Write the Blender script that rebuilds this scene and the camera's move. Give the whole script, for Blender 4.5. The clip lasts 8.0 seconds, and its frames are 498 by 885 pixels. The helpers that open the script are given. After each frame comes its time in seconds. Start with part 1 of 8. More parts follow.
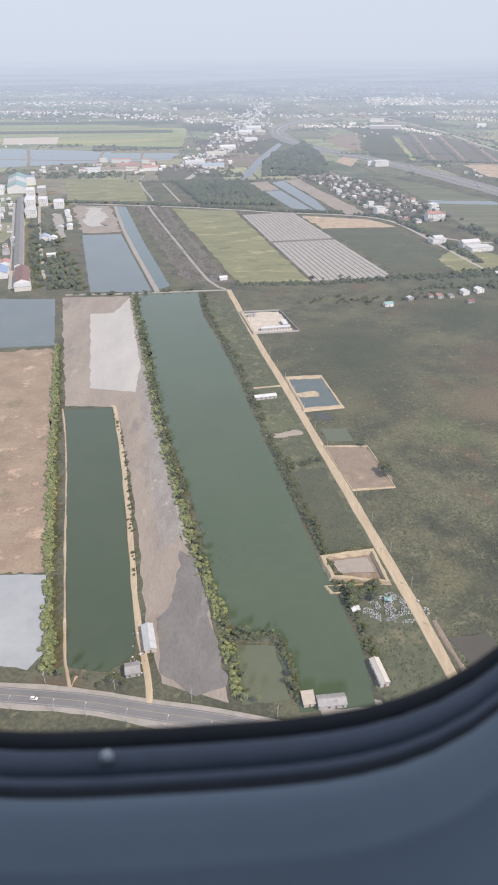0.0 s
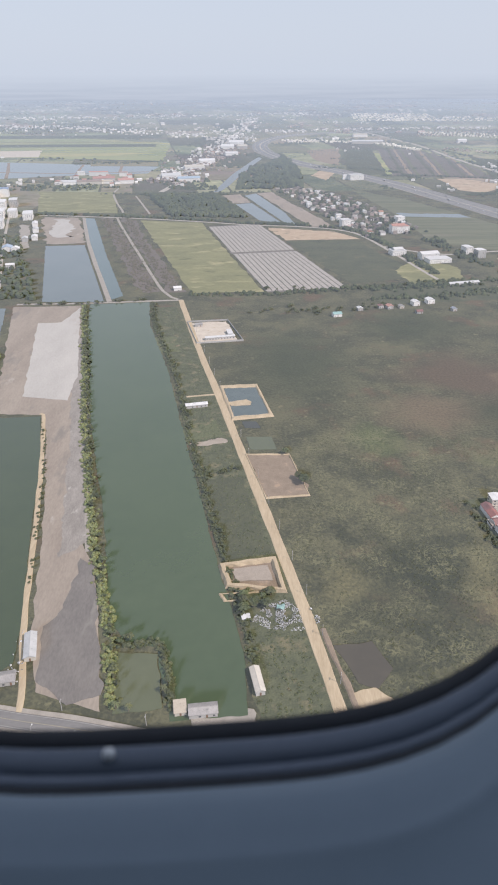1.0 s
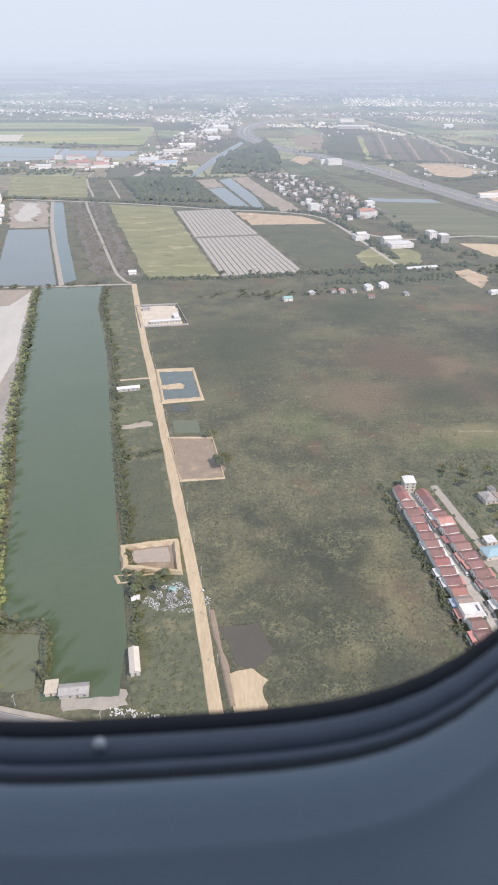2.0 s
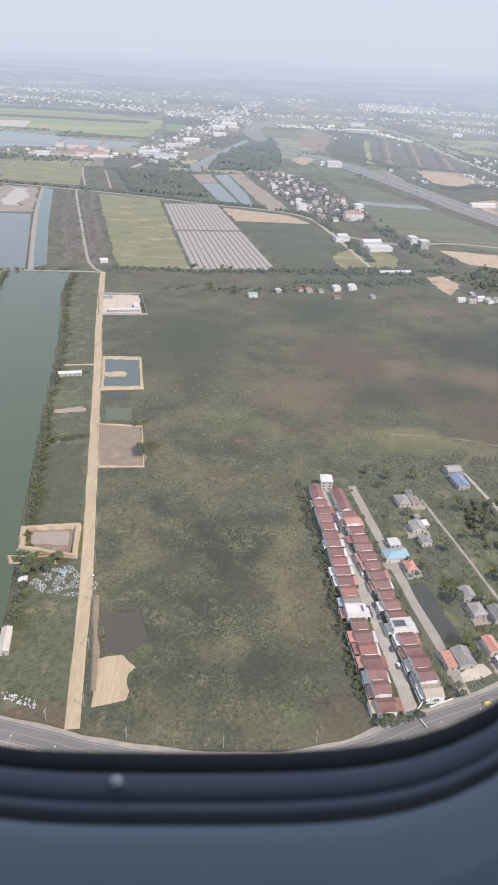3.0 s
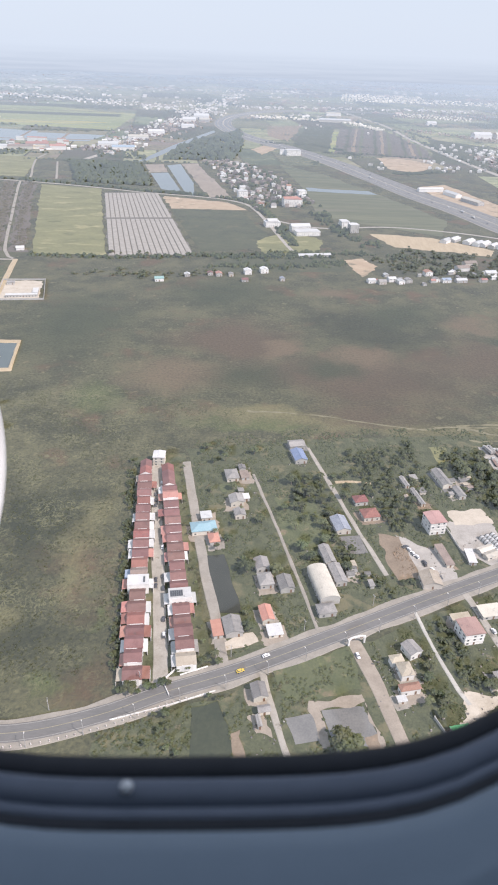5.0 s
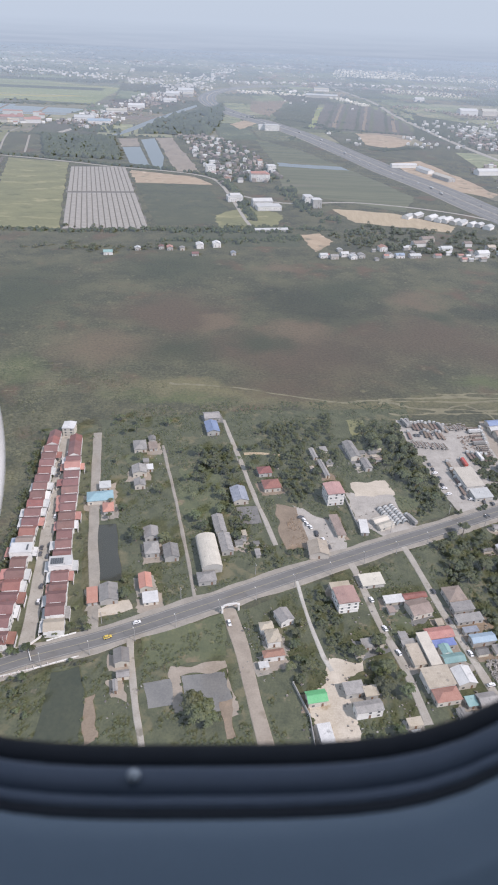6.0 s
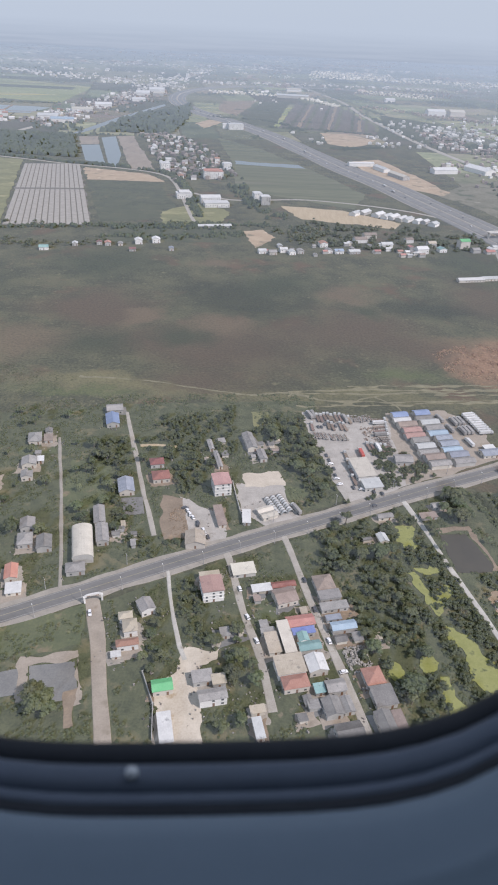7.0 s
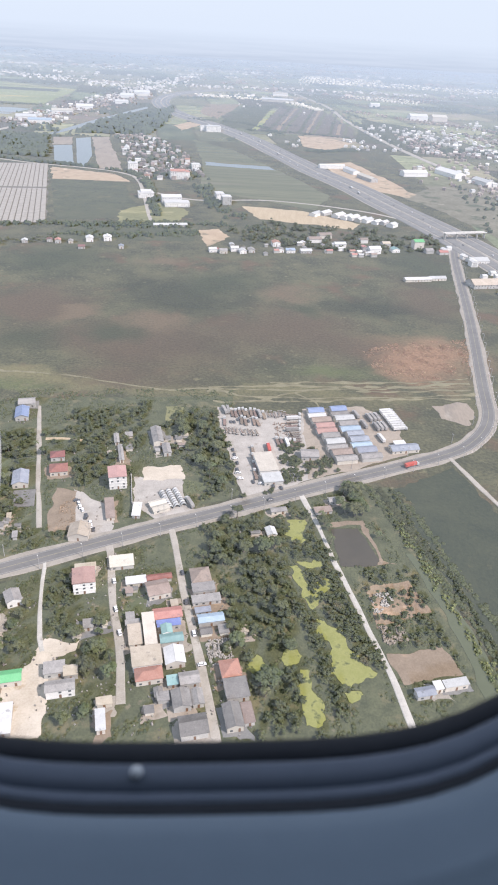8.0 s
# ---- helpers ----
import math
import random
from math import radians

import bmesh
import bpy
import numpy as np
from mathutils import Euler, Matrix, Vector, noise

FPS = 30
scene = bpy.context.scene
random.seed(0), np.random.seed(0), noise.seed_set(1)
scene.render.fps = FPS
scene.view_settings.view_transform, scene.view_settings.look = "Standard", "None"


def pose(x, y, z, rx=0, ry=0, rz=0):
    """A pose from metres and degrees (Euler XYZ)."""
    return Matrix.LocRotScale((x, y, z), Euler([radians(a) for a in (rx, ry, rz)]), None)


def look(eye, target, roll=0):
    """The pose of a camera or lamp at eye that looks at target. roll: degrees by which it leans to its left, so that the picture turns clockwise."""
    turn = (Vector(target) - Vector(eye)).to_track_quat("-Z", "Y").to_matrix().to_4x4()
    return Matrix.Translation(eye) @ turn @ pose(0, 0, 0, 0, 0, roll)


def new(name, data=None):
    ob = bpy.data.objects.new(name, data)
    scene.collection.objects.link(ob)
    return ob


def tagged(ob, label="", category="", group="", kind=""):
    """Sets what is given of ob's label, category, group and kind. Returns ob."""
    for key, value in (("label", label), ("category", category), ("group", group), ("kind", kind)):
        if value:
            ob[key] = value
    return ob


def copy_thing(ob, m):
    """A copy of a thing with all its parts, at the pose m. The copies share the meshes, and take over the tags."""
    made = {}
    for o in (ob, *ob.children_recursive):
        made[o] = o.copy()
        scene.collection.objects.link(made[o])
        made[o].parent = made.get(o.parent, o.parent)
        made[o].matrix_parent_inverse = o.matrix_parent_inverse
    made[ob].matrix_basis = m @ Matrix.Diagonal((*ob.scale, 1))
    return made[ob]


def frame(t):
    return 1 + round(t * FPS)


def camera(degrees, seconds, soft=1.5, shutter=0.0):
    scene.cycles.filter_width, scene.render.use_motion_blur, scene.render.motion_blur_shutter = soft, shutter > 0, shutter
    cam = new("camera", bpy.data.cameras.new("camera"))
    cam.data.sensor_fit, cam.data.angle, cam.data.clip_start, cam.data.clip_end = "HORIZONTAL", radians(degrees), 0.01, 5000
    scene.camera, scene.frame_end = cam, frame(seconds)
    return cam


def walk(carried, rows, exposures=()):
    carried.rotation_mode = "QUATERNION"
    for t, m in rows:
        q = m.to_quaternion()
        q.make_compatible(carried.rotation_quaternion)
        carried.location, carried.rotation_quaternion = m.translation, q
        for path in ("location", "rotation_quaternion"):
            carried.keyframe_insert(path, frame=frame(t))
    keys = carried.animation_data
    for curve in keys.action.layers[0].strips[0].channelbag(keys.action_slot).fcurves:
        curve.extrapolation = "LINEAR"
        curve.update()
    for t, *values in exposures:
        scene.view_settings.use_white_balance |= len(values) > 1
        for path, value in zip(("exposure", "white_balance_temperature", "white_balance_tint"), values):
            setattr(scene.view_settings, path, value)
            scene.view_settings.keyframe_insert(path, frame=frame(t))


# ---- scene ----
# ---- camera: a straight, even descent, looking out sideways ----
SPEED, SINK, HEIGHT = 37.739, -3.208, 172.0
TURNS = (  # seconds, yaw towards the way ahead, pitch, roll
    (0.0, 0.02, -29.76, -0.50), (0.5, 0.28, -29.14, -0.12), (1.0, 0.37, -28.66, -0.25), (1.2, 0.62, -28.75, -0.59),
    (2.3, 0.90, -29.79, 0.44), (2.5, 1.64, -28.91, 1.04), (3.0, 0.12, -29.65, 3.04), (3.5, -1.59, -30.02, 2.09),
    (4.0, -1.46, -29.81, 1.31), (4.2, -1.30, -29.70, 1.46), (5.5, -0.09, -30.77, 2.05), (6.0, -0.11, -31.59, 2.37),
    (6.5, 0.90, -31.17, 2.76), (7.0, 1.17, -31.41, 2.80), (7.5, 1.07, -31.71, 2.55), (8.0, 1.42, -31.01, 3.28))


def eye_at(t):
    return Vector((SPEED * t, 0.0, HEIGHT + SINK * t))


def aimed(t, yaw, pitch, roll):
    y, p = radians(yaw), radians(pitch)
    e = eye_at(t)
    return look(e, e + Vector((math.sin(y) * math.cos(p), math.cos(y) * math.cos(p), math.sin(p))), roll)


EXPOSURE = ((0.0, 0.27), (1.2, 0.16), (2.5, 0.50), (3.0, 0.27), (3.5, 0.37), (4.0, 0.60), (5.5, 0.25), (6.0, 0.06), (6.5, -0.18), (7.0, -0.02), (7.5, 0.42), (8.0, 0.50))
cam = camera(40.48, 8.0, soft=2.0)
cam.data.dof.use_dof = True
cam.data.dof.focus_distance = 300.0
cam.data.dof.aperture_fstop = 10.0
walk(cam, [(t, aimed(t, a, b, c)) for t, a, b, c in TURNS], [(t, e, 6530.0 if t < 5 else 6260.0 if 5.9 < t < 7.1 else 6400.0, 21.0 if t < 5 else 20.5) for t, e in EXPOSURE])

# ---- daylight ----
SUN_FROM = Vector((0.66, -0.42, 0.86)).normalized()
world = bpy.data.worlds.new("hazy_sky")
scene.world = world
world.use_nodes = True
wn = world.node_tree
sky = wn.nodes.new("ShaderNodeTexSky")
sky.sky_type, sky.sun_disc = "NISHITA", False
sky.sun_elevation = math.asin(SUN_FROM.z)
sky.sun_rotation = math.atan2(SUN_FROM.x, SUN_FROM.y)
sky.air_density, sky.dust_density, sky.ozone_density = 1.0, 1.5, 1.5
# the sun's haze whitens the whole dome, most of all low down
coord = wn.nodes.new("ShaderNodeTexCoord")
height = wn.nodes.new("ShaderNodeSeparateXYZ")
wn.links.new(coord.outputs["Generated"], height.inputs[0])
fade = wn.nodes.new("ShaderNodeMapRange")
fade.inputs["From Min"].default_value, fade.inputs["From Max"].default_value = 0.0, 0.8
fade.inputs["To Min"].default_value, fade.inputs["To Max"].default_value = 0.92, 0.62
wn.links.new(height.outputs[2], fade.inputs["Value"])
blend = wn.nodes.new("ShaderNodeMix")
blend.data_type = "RGBA"
blend.inputs["B"].default_value = (5.35, 6.35, 7.05, 1.0)
wn.links.new(fade.outputs[0], blend.inputs["Factor"])
wn.links.new(sky.outputs[0], blend.inputs["A"])
wn.links.new(blend.outputs["Result"], wn.nodes["Background"].inputs["Color"])
wn.nodes["Background"].inputs["Strength"].default_value = 0.1
lamp = bpy.data.lights.new("sun", "SUN")
lamp.energy, lamp.angle, lamp.color = 3.7, radians(1.0), (1.0, 0.945, 0.865)
sun = new("sun", lamp)
sun.matrix_world = look(SUN_FROM * 400, (0, 0, 0))
# ---- materials ----
def link(nt, a, b):
    nt.links.new(a, b)


def maths(nt, op, a, b=None):
    n = nt.nodes.new("ShaderNodeMath")
    n.operation = op
    for k, v in enumerate((a, b)):
        if v is None:
            continue
        if isinstance(v, (int, float)):
            n.inputs[k].default_value = v
        else:
            link(nt, v, n.inputs[k])
    return n.outputs[0]


def vector(nt, op, *values, out="Vector"):
    n = nt.nodes.new("ShaderNodeVectorMath")
    n.operation = op
    for k, v in enumerate(values):
        if isinstance(v, tuple):
            n.inputs[k].default_value = v
        else:
            link(nt, v, n.inputs[k])
    return n.outputs[out]


def noise_of(nt, coord, size, detail=4.0, stretch=None):
    n = nt.nodes.new("ShaderNodeTexNoise")
    n.inputs["Scale"].default_value = 1.0 / size
    n.inputs["Detail"].default_value = detail
    n.inputs["Roughness"].default_value = 0.62
    if stretch:
        m = nt.nodes.new("ShaderNodeMapping")
        m.inputs["Scale"].default_value = stretch[:3]
        m.inputs["Rotation"].default_value = (0, 0, radians(stretch[3]))
        link(nt, coord, m.inputs[0])
        coord = m.outputs[0]
    link(nt, coord, n.inputs["Vector"])
    return n.outputs["Fac"]


def mixed(nt, fac, a, b):
    n = nt.nodes.new("ShaderNodeMix")
    n.data_type = "RGBA"
    for sock, v in ((n.inputs["Factor"], fac), (n.inputs["A"], a), (n.inputs["B"], b)):
        if isinstance(v, tuple):
            sock.default_value = (*v, 1.0)
        elif isinstance(v, (int, float)):
            sock.default_value = v
        else:
            link(nt, v, sock)
    return n.outputs["Result"]


def spread(nt, v, low, high):
    n = nt.nodes.new("ShaderNodeMapRange")
    n.inputs["From Min"].default_value, n.inputs["From Max"].default_value = low, high
    link(nt, v, n.inputs["Value"])
    return n.outputs["Result"]


# default strength of the imitated aerial haze on far surfaces
HAZE_GAIN = 0.038


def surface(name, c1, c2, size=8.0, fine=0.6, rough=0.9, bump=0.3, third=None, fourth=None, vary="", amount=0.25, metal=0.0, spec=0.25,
            stretch=None, dusty=True, ribs=0.0, leafy=0.0, haze_gain=HAZE_GAIN, low=0.36, high=0.64, drifts=(), veins=()):
    """Two colours mottled at two scales, a third in blotches, fine relief, and a sky-mirroring gloss that imitates haze
    over far ground.
    """
    m = bpy.data.materials.new(name)
    m.use_nodes = True
    nt = m.node_tree
    bsdf = nt.nodes["Principled BSDF"]
    geo = nt.nodes.new("ShaderNodeNewGeometry")
    coord = geo.outputs["Position"]
    big, small = noise_of(nt, coord, size, 5.0, stretch), noise_of(nt, coord, fine, 3.0, stretch)
    f = maths(nt, "ADD", maths(nt, "MULTIPLY", big, 0.6), maths(nt, "MULTIPLY", small, 0.4))
    col = mixed(nt, spread(nt, f, low, high), c1, c2)
    for blotch in ([third] if third else []) + ([fourth] if fourth else []):
        third = blotch
        blot = noise_of(nt, coord, third[1], 6.0, stretch)
        col = mixed(nt, spread(nt, blot, third[2], third[2] + 0.1), col, third[0])
    if drifts:
        # broad stands of one plant, each with its middle and half-widths in the plan, their edges broken up
        bend = coord
        for wide, reach in ((45.0, 46.0), (9.0, 14.0), (2.0, 5.0)):
            n = nt.nodes.new("ShaderNodeTexNoise")
            n.inputs["Scale"].default_value, n.inputs["Detail"].default_value = 1.0 / wide, 3.0
            link(nt, coord, n.inputs["Vector"])
            shift = vector(nt, "MULTIPLY_ADD", n.outputs["Color"], (reach, reach, 0), (-reach / 2, -reach / 2, 0))
            bend = vector(nt, "ADD", bend, shift)
        for x, y, rx, ry, tint in drifts:
            far = vector(nt, "LENGTH", vector(nt, "MULTIPLY", vector(nt, "SUBTRACT", bend, (x, y, 0)), (1 / rx, 1 / ry, 0)), out="Value")
            cover = maths(nt, "MULTIPLY", maths(nt, "SUBTRACT", 1.0, spread(nt, far, 0.35, 1.3)), 0.5 if tint in (PALEREEDT, GREENREEDT) else 0.95 if tint == REDSEDGET else 0.8)
            grain = maths(nt, "ADD", maths(nt, "MULTIPLY", small, 1.1), 0.45)
            shade = nt.nodes.new("ShaderNodeVectorMath")
            shade.operation = "SCALE"
            shade.inputs[0].default_value = tint
            link(nt, grain, shade.inputs["Scale"])
            col = mixed(nt, cover, col, shade.outputs[0])
    for size, tint, mx, my, rx, ry in veins:
        # winding lines of bent pale blades in one stretch of the plan
        n = nt.nodes.new("ShaderNodeTexNoise")
        n.inputs["Scale"].default_value, n.inputs["Detail"].default_value, n.inputs["Distortion"].default_value = 1.0 / size, 2.0, 1.6
        link(nt, coord, n.inputs["Vector"])
        line = maths(nt, "SUBTRACT", 1.0, spread(nt, maths(nt, "ABSOLUTE", maths(nt, "SUBTRACT", n.outputs["Fac"], 0.5)), 0.004, 0.045))
        stand = spread(nt, noise_of(nt, coord, 17.0, 3.0), 0.44, 0.62)
        near = vector(nt, "LENGTH", vector(nt, "MULTIPLY", vector(nt, "SUBTRACT", coord, (mx, my, 0)), (1 / rx, 1 / ry, 0)), out="Value")
        patchy = maths(nt, "MULTIPLY", maths(nt, "MULTIPLY", line, stand), maths(nt, "SUBTRACT", 1.0, spread(nt, near, 0.75, 1.1)))
        col = mixed(nt, maths(nt, "MULTIPLY", patchy, 0.75), col, tint)
    if vary:
        if vary == "island":
            r = geo.outputs["Random Per Island"]
        else:
            info = nt.nodes.new("ShaderNodeObjectInfo")
            r = info.outputs["Random"]
        hsv = nt.nodes.new("ShaderNodeHueSaturation")
        link(nt, maths(nt, "ADD", maths(nt, "MULTIPLY", r, 2 * amount), 1 - amount), hsv.inputs["Value"])
        r2 = maths(nt, "FRACT", maths(nt, "MULTIPLY", r, 37.7))
        link(nt, maths(nt, "ADD", maths(nt, "MULTIPLY", r2, amount * 0.16), 0.5 - amount * 0.08), hsv.inputs["Hue"])
        link(nt, col, hsv.inputs["Color"])
        col = hsv.outputs[0]
    link(nt, col, bsdf.inputs["Base Color"])
    bsdf.inputs["Roughness"].default_value = rough
    bsdf.inputs["Metallic"].default_value = metal
    bsdf.inputs["Specular IOR Level"].default_value = spec
    if bump:
        b = nt.nodes.new("ShaderNodeBump")
        b.inputs["Strength"].default_value = bump
        b.inputs["Distance"].default_value = fine * 0.5
        link(nt, small, b.inputs["Height"])
        if ribs:
            tc = nt.nodes.new("ShaderNodeTexCoord")
            w = nt.nodes.new("ShaderNodeTexWave")
            w.inputs["Scale"].default_value = 1.0 / ribs
            link(nt, tc.outputs["Object"], w.inputs["Vector"])
            link(nt, maths(nt, "ADD", maths(nt, "MULTIPLY", w.outputs["Fac"], 0.6), small), b.inputs["Height"])
        link(nt, b.outputs[0], bsdf.inputs["Normal"])
    body = bsdf.outputs[0]
    if leafy:
        tr = nt.nodes.new("ShaderNodeBsdfTranslucent")
        link(nt, col, tr.inputs["Color"])
        mt = nt.nodes.new("ShaderNodeMixShader")
        mt.inputs[0].default_value = leafy
        link(nt, body, mt.inputs[1])
        link(nt, tr.outputs[0], mt.inputs[2])
        body = mt.outputs[0]
        link(nt, body, nt.nodes["Material Output"].inputs["Surface"])
    # dusty: imitated aerial haze, a sky-mirroring gloss, stronger at low viewing angles
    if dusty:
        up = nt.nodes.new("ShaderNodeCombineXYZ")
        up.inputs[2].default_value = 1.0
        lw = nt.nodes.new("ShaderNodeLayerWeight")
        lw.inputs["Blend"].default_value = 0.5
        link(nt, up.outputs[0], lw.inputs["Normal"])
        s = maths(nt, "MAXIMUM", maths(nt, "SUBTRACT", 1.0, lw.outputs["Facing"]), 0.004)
        fac = maths(nt, "ADD", maths(nt, "ADD", maths(nt, "DIVIDE", 0.033, s), 0.034), maths(nt, "POWER", maths(nt, "DIVIDE", haze_gain, s), 2.2))
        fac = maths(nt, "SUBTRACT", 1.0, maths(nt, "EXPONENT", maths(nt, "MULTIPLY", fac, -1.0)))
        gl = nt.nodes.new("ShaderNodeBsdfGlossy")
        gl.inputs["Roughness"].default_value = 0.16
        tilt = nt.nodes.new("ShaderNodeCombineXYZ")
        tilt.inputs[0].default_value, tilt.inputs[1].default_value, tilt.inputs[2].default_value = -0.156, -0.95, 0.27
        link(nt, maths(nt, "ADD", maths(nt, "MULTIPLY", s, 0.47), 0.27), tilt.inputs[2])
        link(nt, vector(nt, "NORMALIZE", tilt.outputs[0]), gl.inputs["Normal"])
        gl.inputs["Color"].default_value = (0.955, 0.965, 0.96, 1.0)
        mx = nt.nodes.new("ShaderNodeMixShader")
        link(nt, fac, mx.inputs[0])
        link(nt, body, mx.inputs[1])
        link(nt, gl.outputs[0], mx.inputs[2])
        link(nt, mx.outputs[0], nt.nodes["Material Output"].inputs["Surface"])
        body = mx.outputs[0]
    return m


# tints of the marsh plants
BROWNSCRUBT = (0.088, 0.063, 0.036)
REDSCRUBT = (0.098, 0.066, 0.038)
TANSEDGET = (0.135, 0.100, 0.058)
DARKSEDGET = (0.040, 0.048, 0.021)
REDSEDGET = (0.25, 0.15, 0.085)
WETREEDT = (0.030, 0.033, 0.015)
PALEREEDT = (0.165, 0.148, 0.068)
GREENREEDT = (0.085, 0.112, 0.032)
DRIFTS = [(225, 350, 60, 26, BROWNSCRUBT), (320, 370, 60, 30, BROWNSCRUBT), (262, 420, 46, 40, WETREEDT), (275, 340, 20, 14, WETREEDT), (170, 395, 44, 18, REDSCRUBT), (203, 390, 14, 7, TANSEDGET), (395, 420, 40, 22, WETREEDT), (190, 290, 34, 9, PALEREEDT), (190, 282, 34, 4, GREENREEDT),
          (112, 212, 30, 24, WETREEDT), (90, 180, 24, 12, WETREEDT), (70, 420, 40, 60, DARKSEDGET), (300, 290, 120, 9, PALEREEDT), (210, 293, 45, 7, PALEREEDT), (144, 344, 30, 22, TANSEDGET), (260, 334, 46, 34, BROWNSCRUBT),
          (404, 342, 34, 34, REDSEDGET), (388, 334, 20, 15, REDSEDGET), (412, 346, 17, 20, REDSEDGET), (110, 148, 38, 24, WETREEDT), (102, 156, 10, 8, PALEREEDT), (130, 132, 6, 6, GREENREEDT),
          (141, 157, 3, 5, GREENREEDT), (76, 230, 6, 8, WETREEDT), (106, 205, 18, 17, WETREEDT), (126, 188, 8, 16, PALEREEDT),
          (78, 197, 8, 11, PALEREEDT), (135, 208, 7, 18, PALEREEDT), (108, 315, 16, 15, GREENREEDT), (179, 405, 29, 36, BROWNSCRUBT),
          (203, 387, 17, 12, TANSEDGET), (231, 356, 18, 14, DARKSEDGET), (252, 372, 22, 15, TANSEDGET), (244, 301, 28, 12, BROWNSCRUBT),
          (335, 391, 32, 29, BROWNSCRUBT), (335, 439, 20, 16, TANSEDGET), (342, 416, 10, 12, DARKSEDGET), (367, 352, 26, 24, BROWNSCRUBT),
          (243, 503, 19, 14, TANSEDGET), (287, 456, 27, 29, DARKSEDGET), (351, 319, 17, 9, GREENREEDT), (189, 344, 19, 21, DARKSEDGET),
          (426, 447, 23, 50, BROWNSCRUBT), (443, 523, 27, 56, DARKSEDGET), (166, 490, 46, 33, DARKSEDGET)]
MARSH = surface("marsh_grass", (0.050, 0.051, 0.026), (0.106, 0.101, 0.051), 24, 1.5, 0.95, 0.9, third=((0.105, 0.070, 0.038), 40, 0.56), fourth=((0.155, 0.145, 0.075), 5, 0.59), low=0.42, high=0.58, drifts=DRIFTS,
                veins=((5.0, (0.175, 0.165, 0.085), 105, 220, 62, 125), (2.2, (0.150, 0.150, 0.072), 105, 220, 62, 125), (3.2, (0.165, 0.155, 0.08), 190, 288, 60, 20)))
SCRUB = surface("scrub_green", (0.052, 0.059, 0.029), (0.112, 0.118, 0.060), 4, 0.7, 0.95, 0.8, third=((0.150, 0.135, 0.072), 9, 0.55), fourth=((0.22, 0.18, 0.12), 5, 0.64))
LAWN = surface("rough_lawn", (0.074, 0.088, 0.040), (0.122, 0.130, 0.060), 6, 0.8, 0.95, 0.6, third=((0.20, 0.155, 0.095), 8, 0.55), fourth=((0.155, 0.165, 0.068), 4, 0.6))
YELLOWFIELD = surface("yellow_green_field", (0.135, 0.140, 0.062), (0.225, 0.215, 0.098), 18, 2.0, 0.95, 0.5, third=((0.30, 0.275, 0.135), 17, 0.55), fourth=((0.105, 0.115, 0.048), 13, 0.60), stretch=(0.45, 1, 1, -12))
DRYFIELD = surface("dry_stubble", (0.215, 0.150, 0.098), (0.315, 0.240, 0.160), 16, 1.4, 0.95, 0.5, third=((0.46, 0.325, 0.225), 13, 0.58), fourth=((0.175, 0.150, 0.085), 20, 0.60))
FALLOW = surface("damp_fallow", (0.034, 0.042, 0.024), (0.058, 0.064, 0.035), 16, 1.5, 0.95, 0.5, third=((0.085, 0.082, 0.042), 7, 0.63))
DARKFIELD = surface("dark_fallow", (0.052, 0.058, 0.030), (0.085, 0.088, 0.045), 20, 2, 0.95, 0.5, third=((0.11, 0.10, 0.05), 18, 0.58))
SAND = surface("pale_sand", (0.42, 0.365, 0.29), (0.56, 0.50, 0.41), 5, 0.5, 0.95, 0.4, third=((0.34, 0.26, 0.16), 6, 0.6))
DIRT = surface("dirt_road", (0.355, 0.278, 0.175), (0.47, 0.382, 0.255), 4, 0.5, 0.95, 0.4, stretch=(1, 0.15, 1, -10))
REDDIRT = surface("red_laterite", (0.33, 0.245, 0.16), (0.45, 0.35, 0.24), 14, 1.2, 0.95, 0.4, third=((0.20, 0.17, 0.11), 16, 0.56), fourth=((0.56, 0.45, 0.33), 10, 0.60))
GRAVEL = surface("grey_gravel", (0.30, 0.28, 0.25), (0.44, 0.41, 0.37), 5, 0.4, 0.95, 0.4, third=((0.24, 0.21, 0.17), 6, 0.6))
LANECON = surface("dirty_lane_concrete", (0.29, 0.265, 0.225), (0.41, 0.38, 0.33), 5, 0.4, 0.9, 0.3, third=((0.20, 0.18, 0.14), 4, 0.58))
CONCRETE = surface("worn_concrete", (0.36, 0.345, 0.31), (0.51, 0.49, 0.44), 3, 0.4, 0.9, 0.25, third=((0.30, 0.28, 0.24), 5, 0.62))
ASPHALT = surface("asphalt", (0.128, 0.124, 0.117), (0.180, 0.173, 0.163), 9, 0.5, 0.85, 0.2, stretch=(0.3, 1, 1, -25))
OLDASPHALT = surface("grey_old_asphalt", (0.15, 0.15, 0.145), (0.22, 0.215, 0.20), 8, 0.5, 0.9, 0.2)
SHOULDER = surface("dusty_road_shoulder", (0.245, 0.222, 0.187), (0.345, 0.315, 0.268), 4, 0.4, 0.95, 0.3)
PAINT = surface("road_paint", (0.23, 0.225, 0.21), (0.31, 0.30, 0.285), 2, 0.3, 0.8, 0.0)
MUDPALE = surface("dry_pond_silt", (0.225, 0.185, 0.145), (0.31, 0.265, 0.21), 14, 0.9, 0.9, 0.3, third=((0.20, 0.175, 0.145), 12, 0.56), fourth=((0.37, 0.34, 0.29), 9, 0.64), stretch=(1, 0.3, 1, 12))
MUDGREY = surface("grey_cracked_silt", (0.19, 0.17, 0.145), (0.30, 0.275, 0.24), 6, 0.6, 0.9, 0.5, third=((0.38, 0.36, 0.32), 5, 0.6), stretch=(1, 0.35, 1, 12))
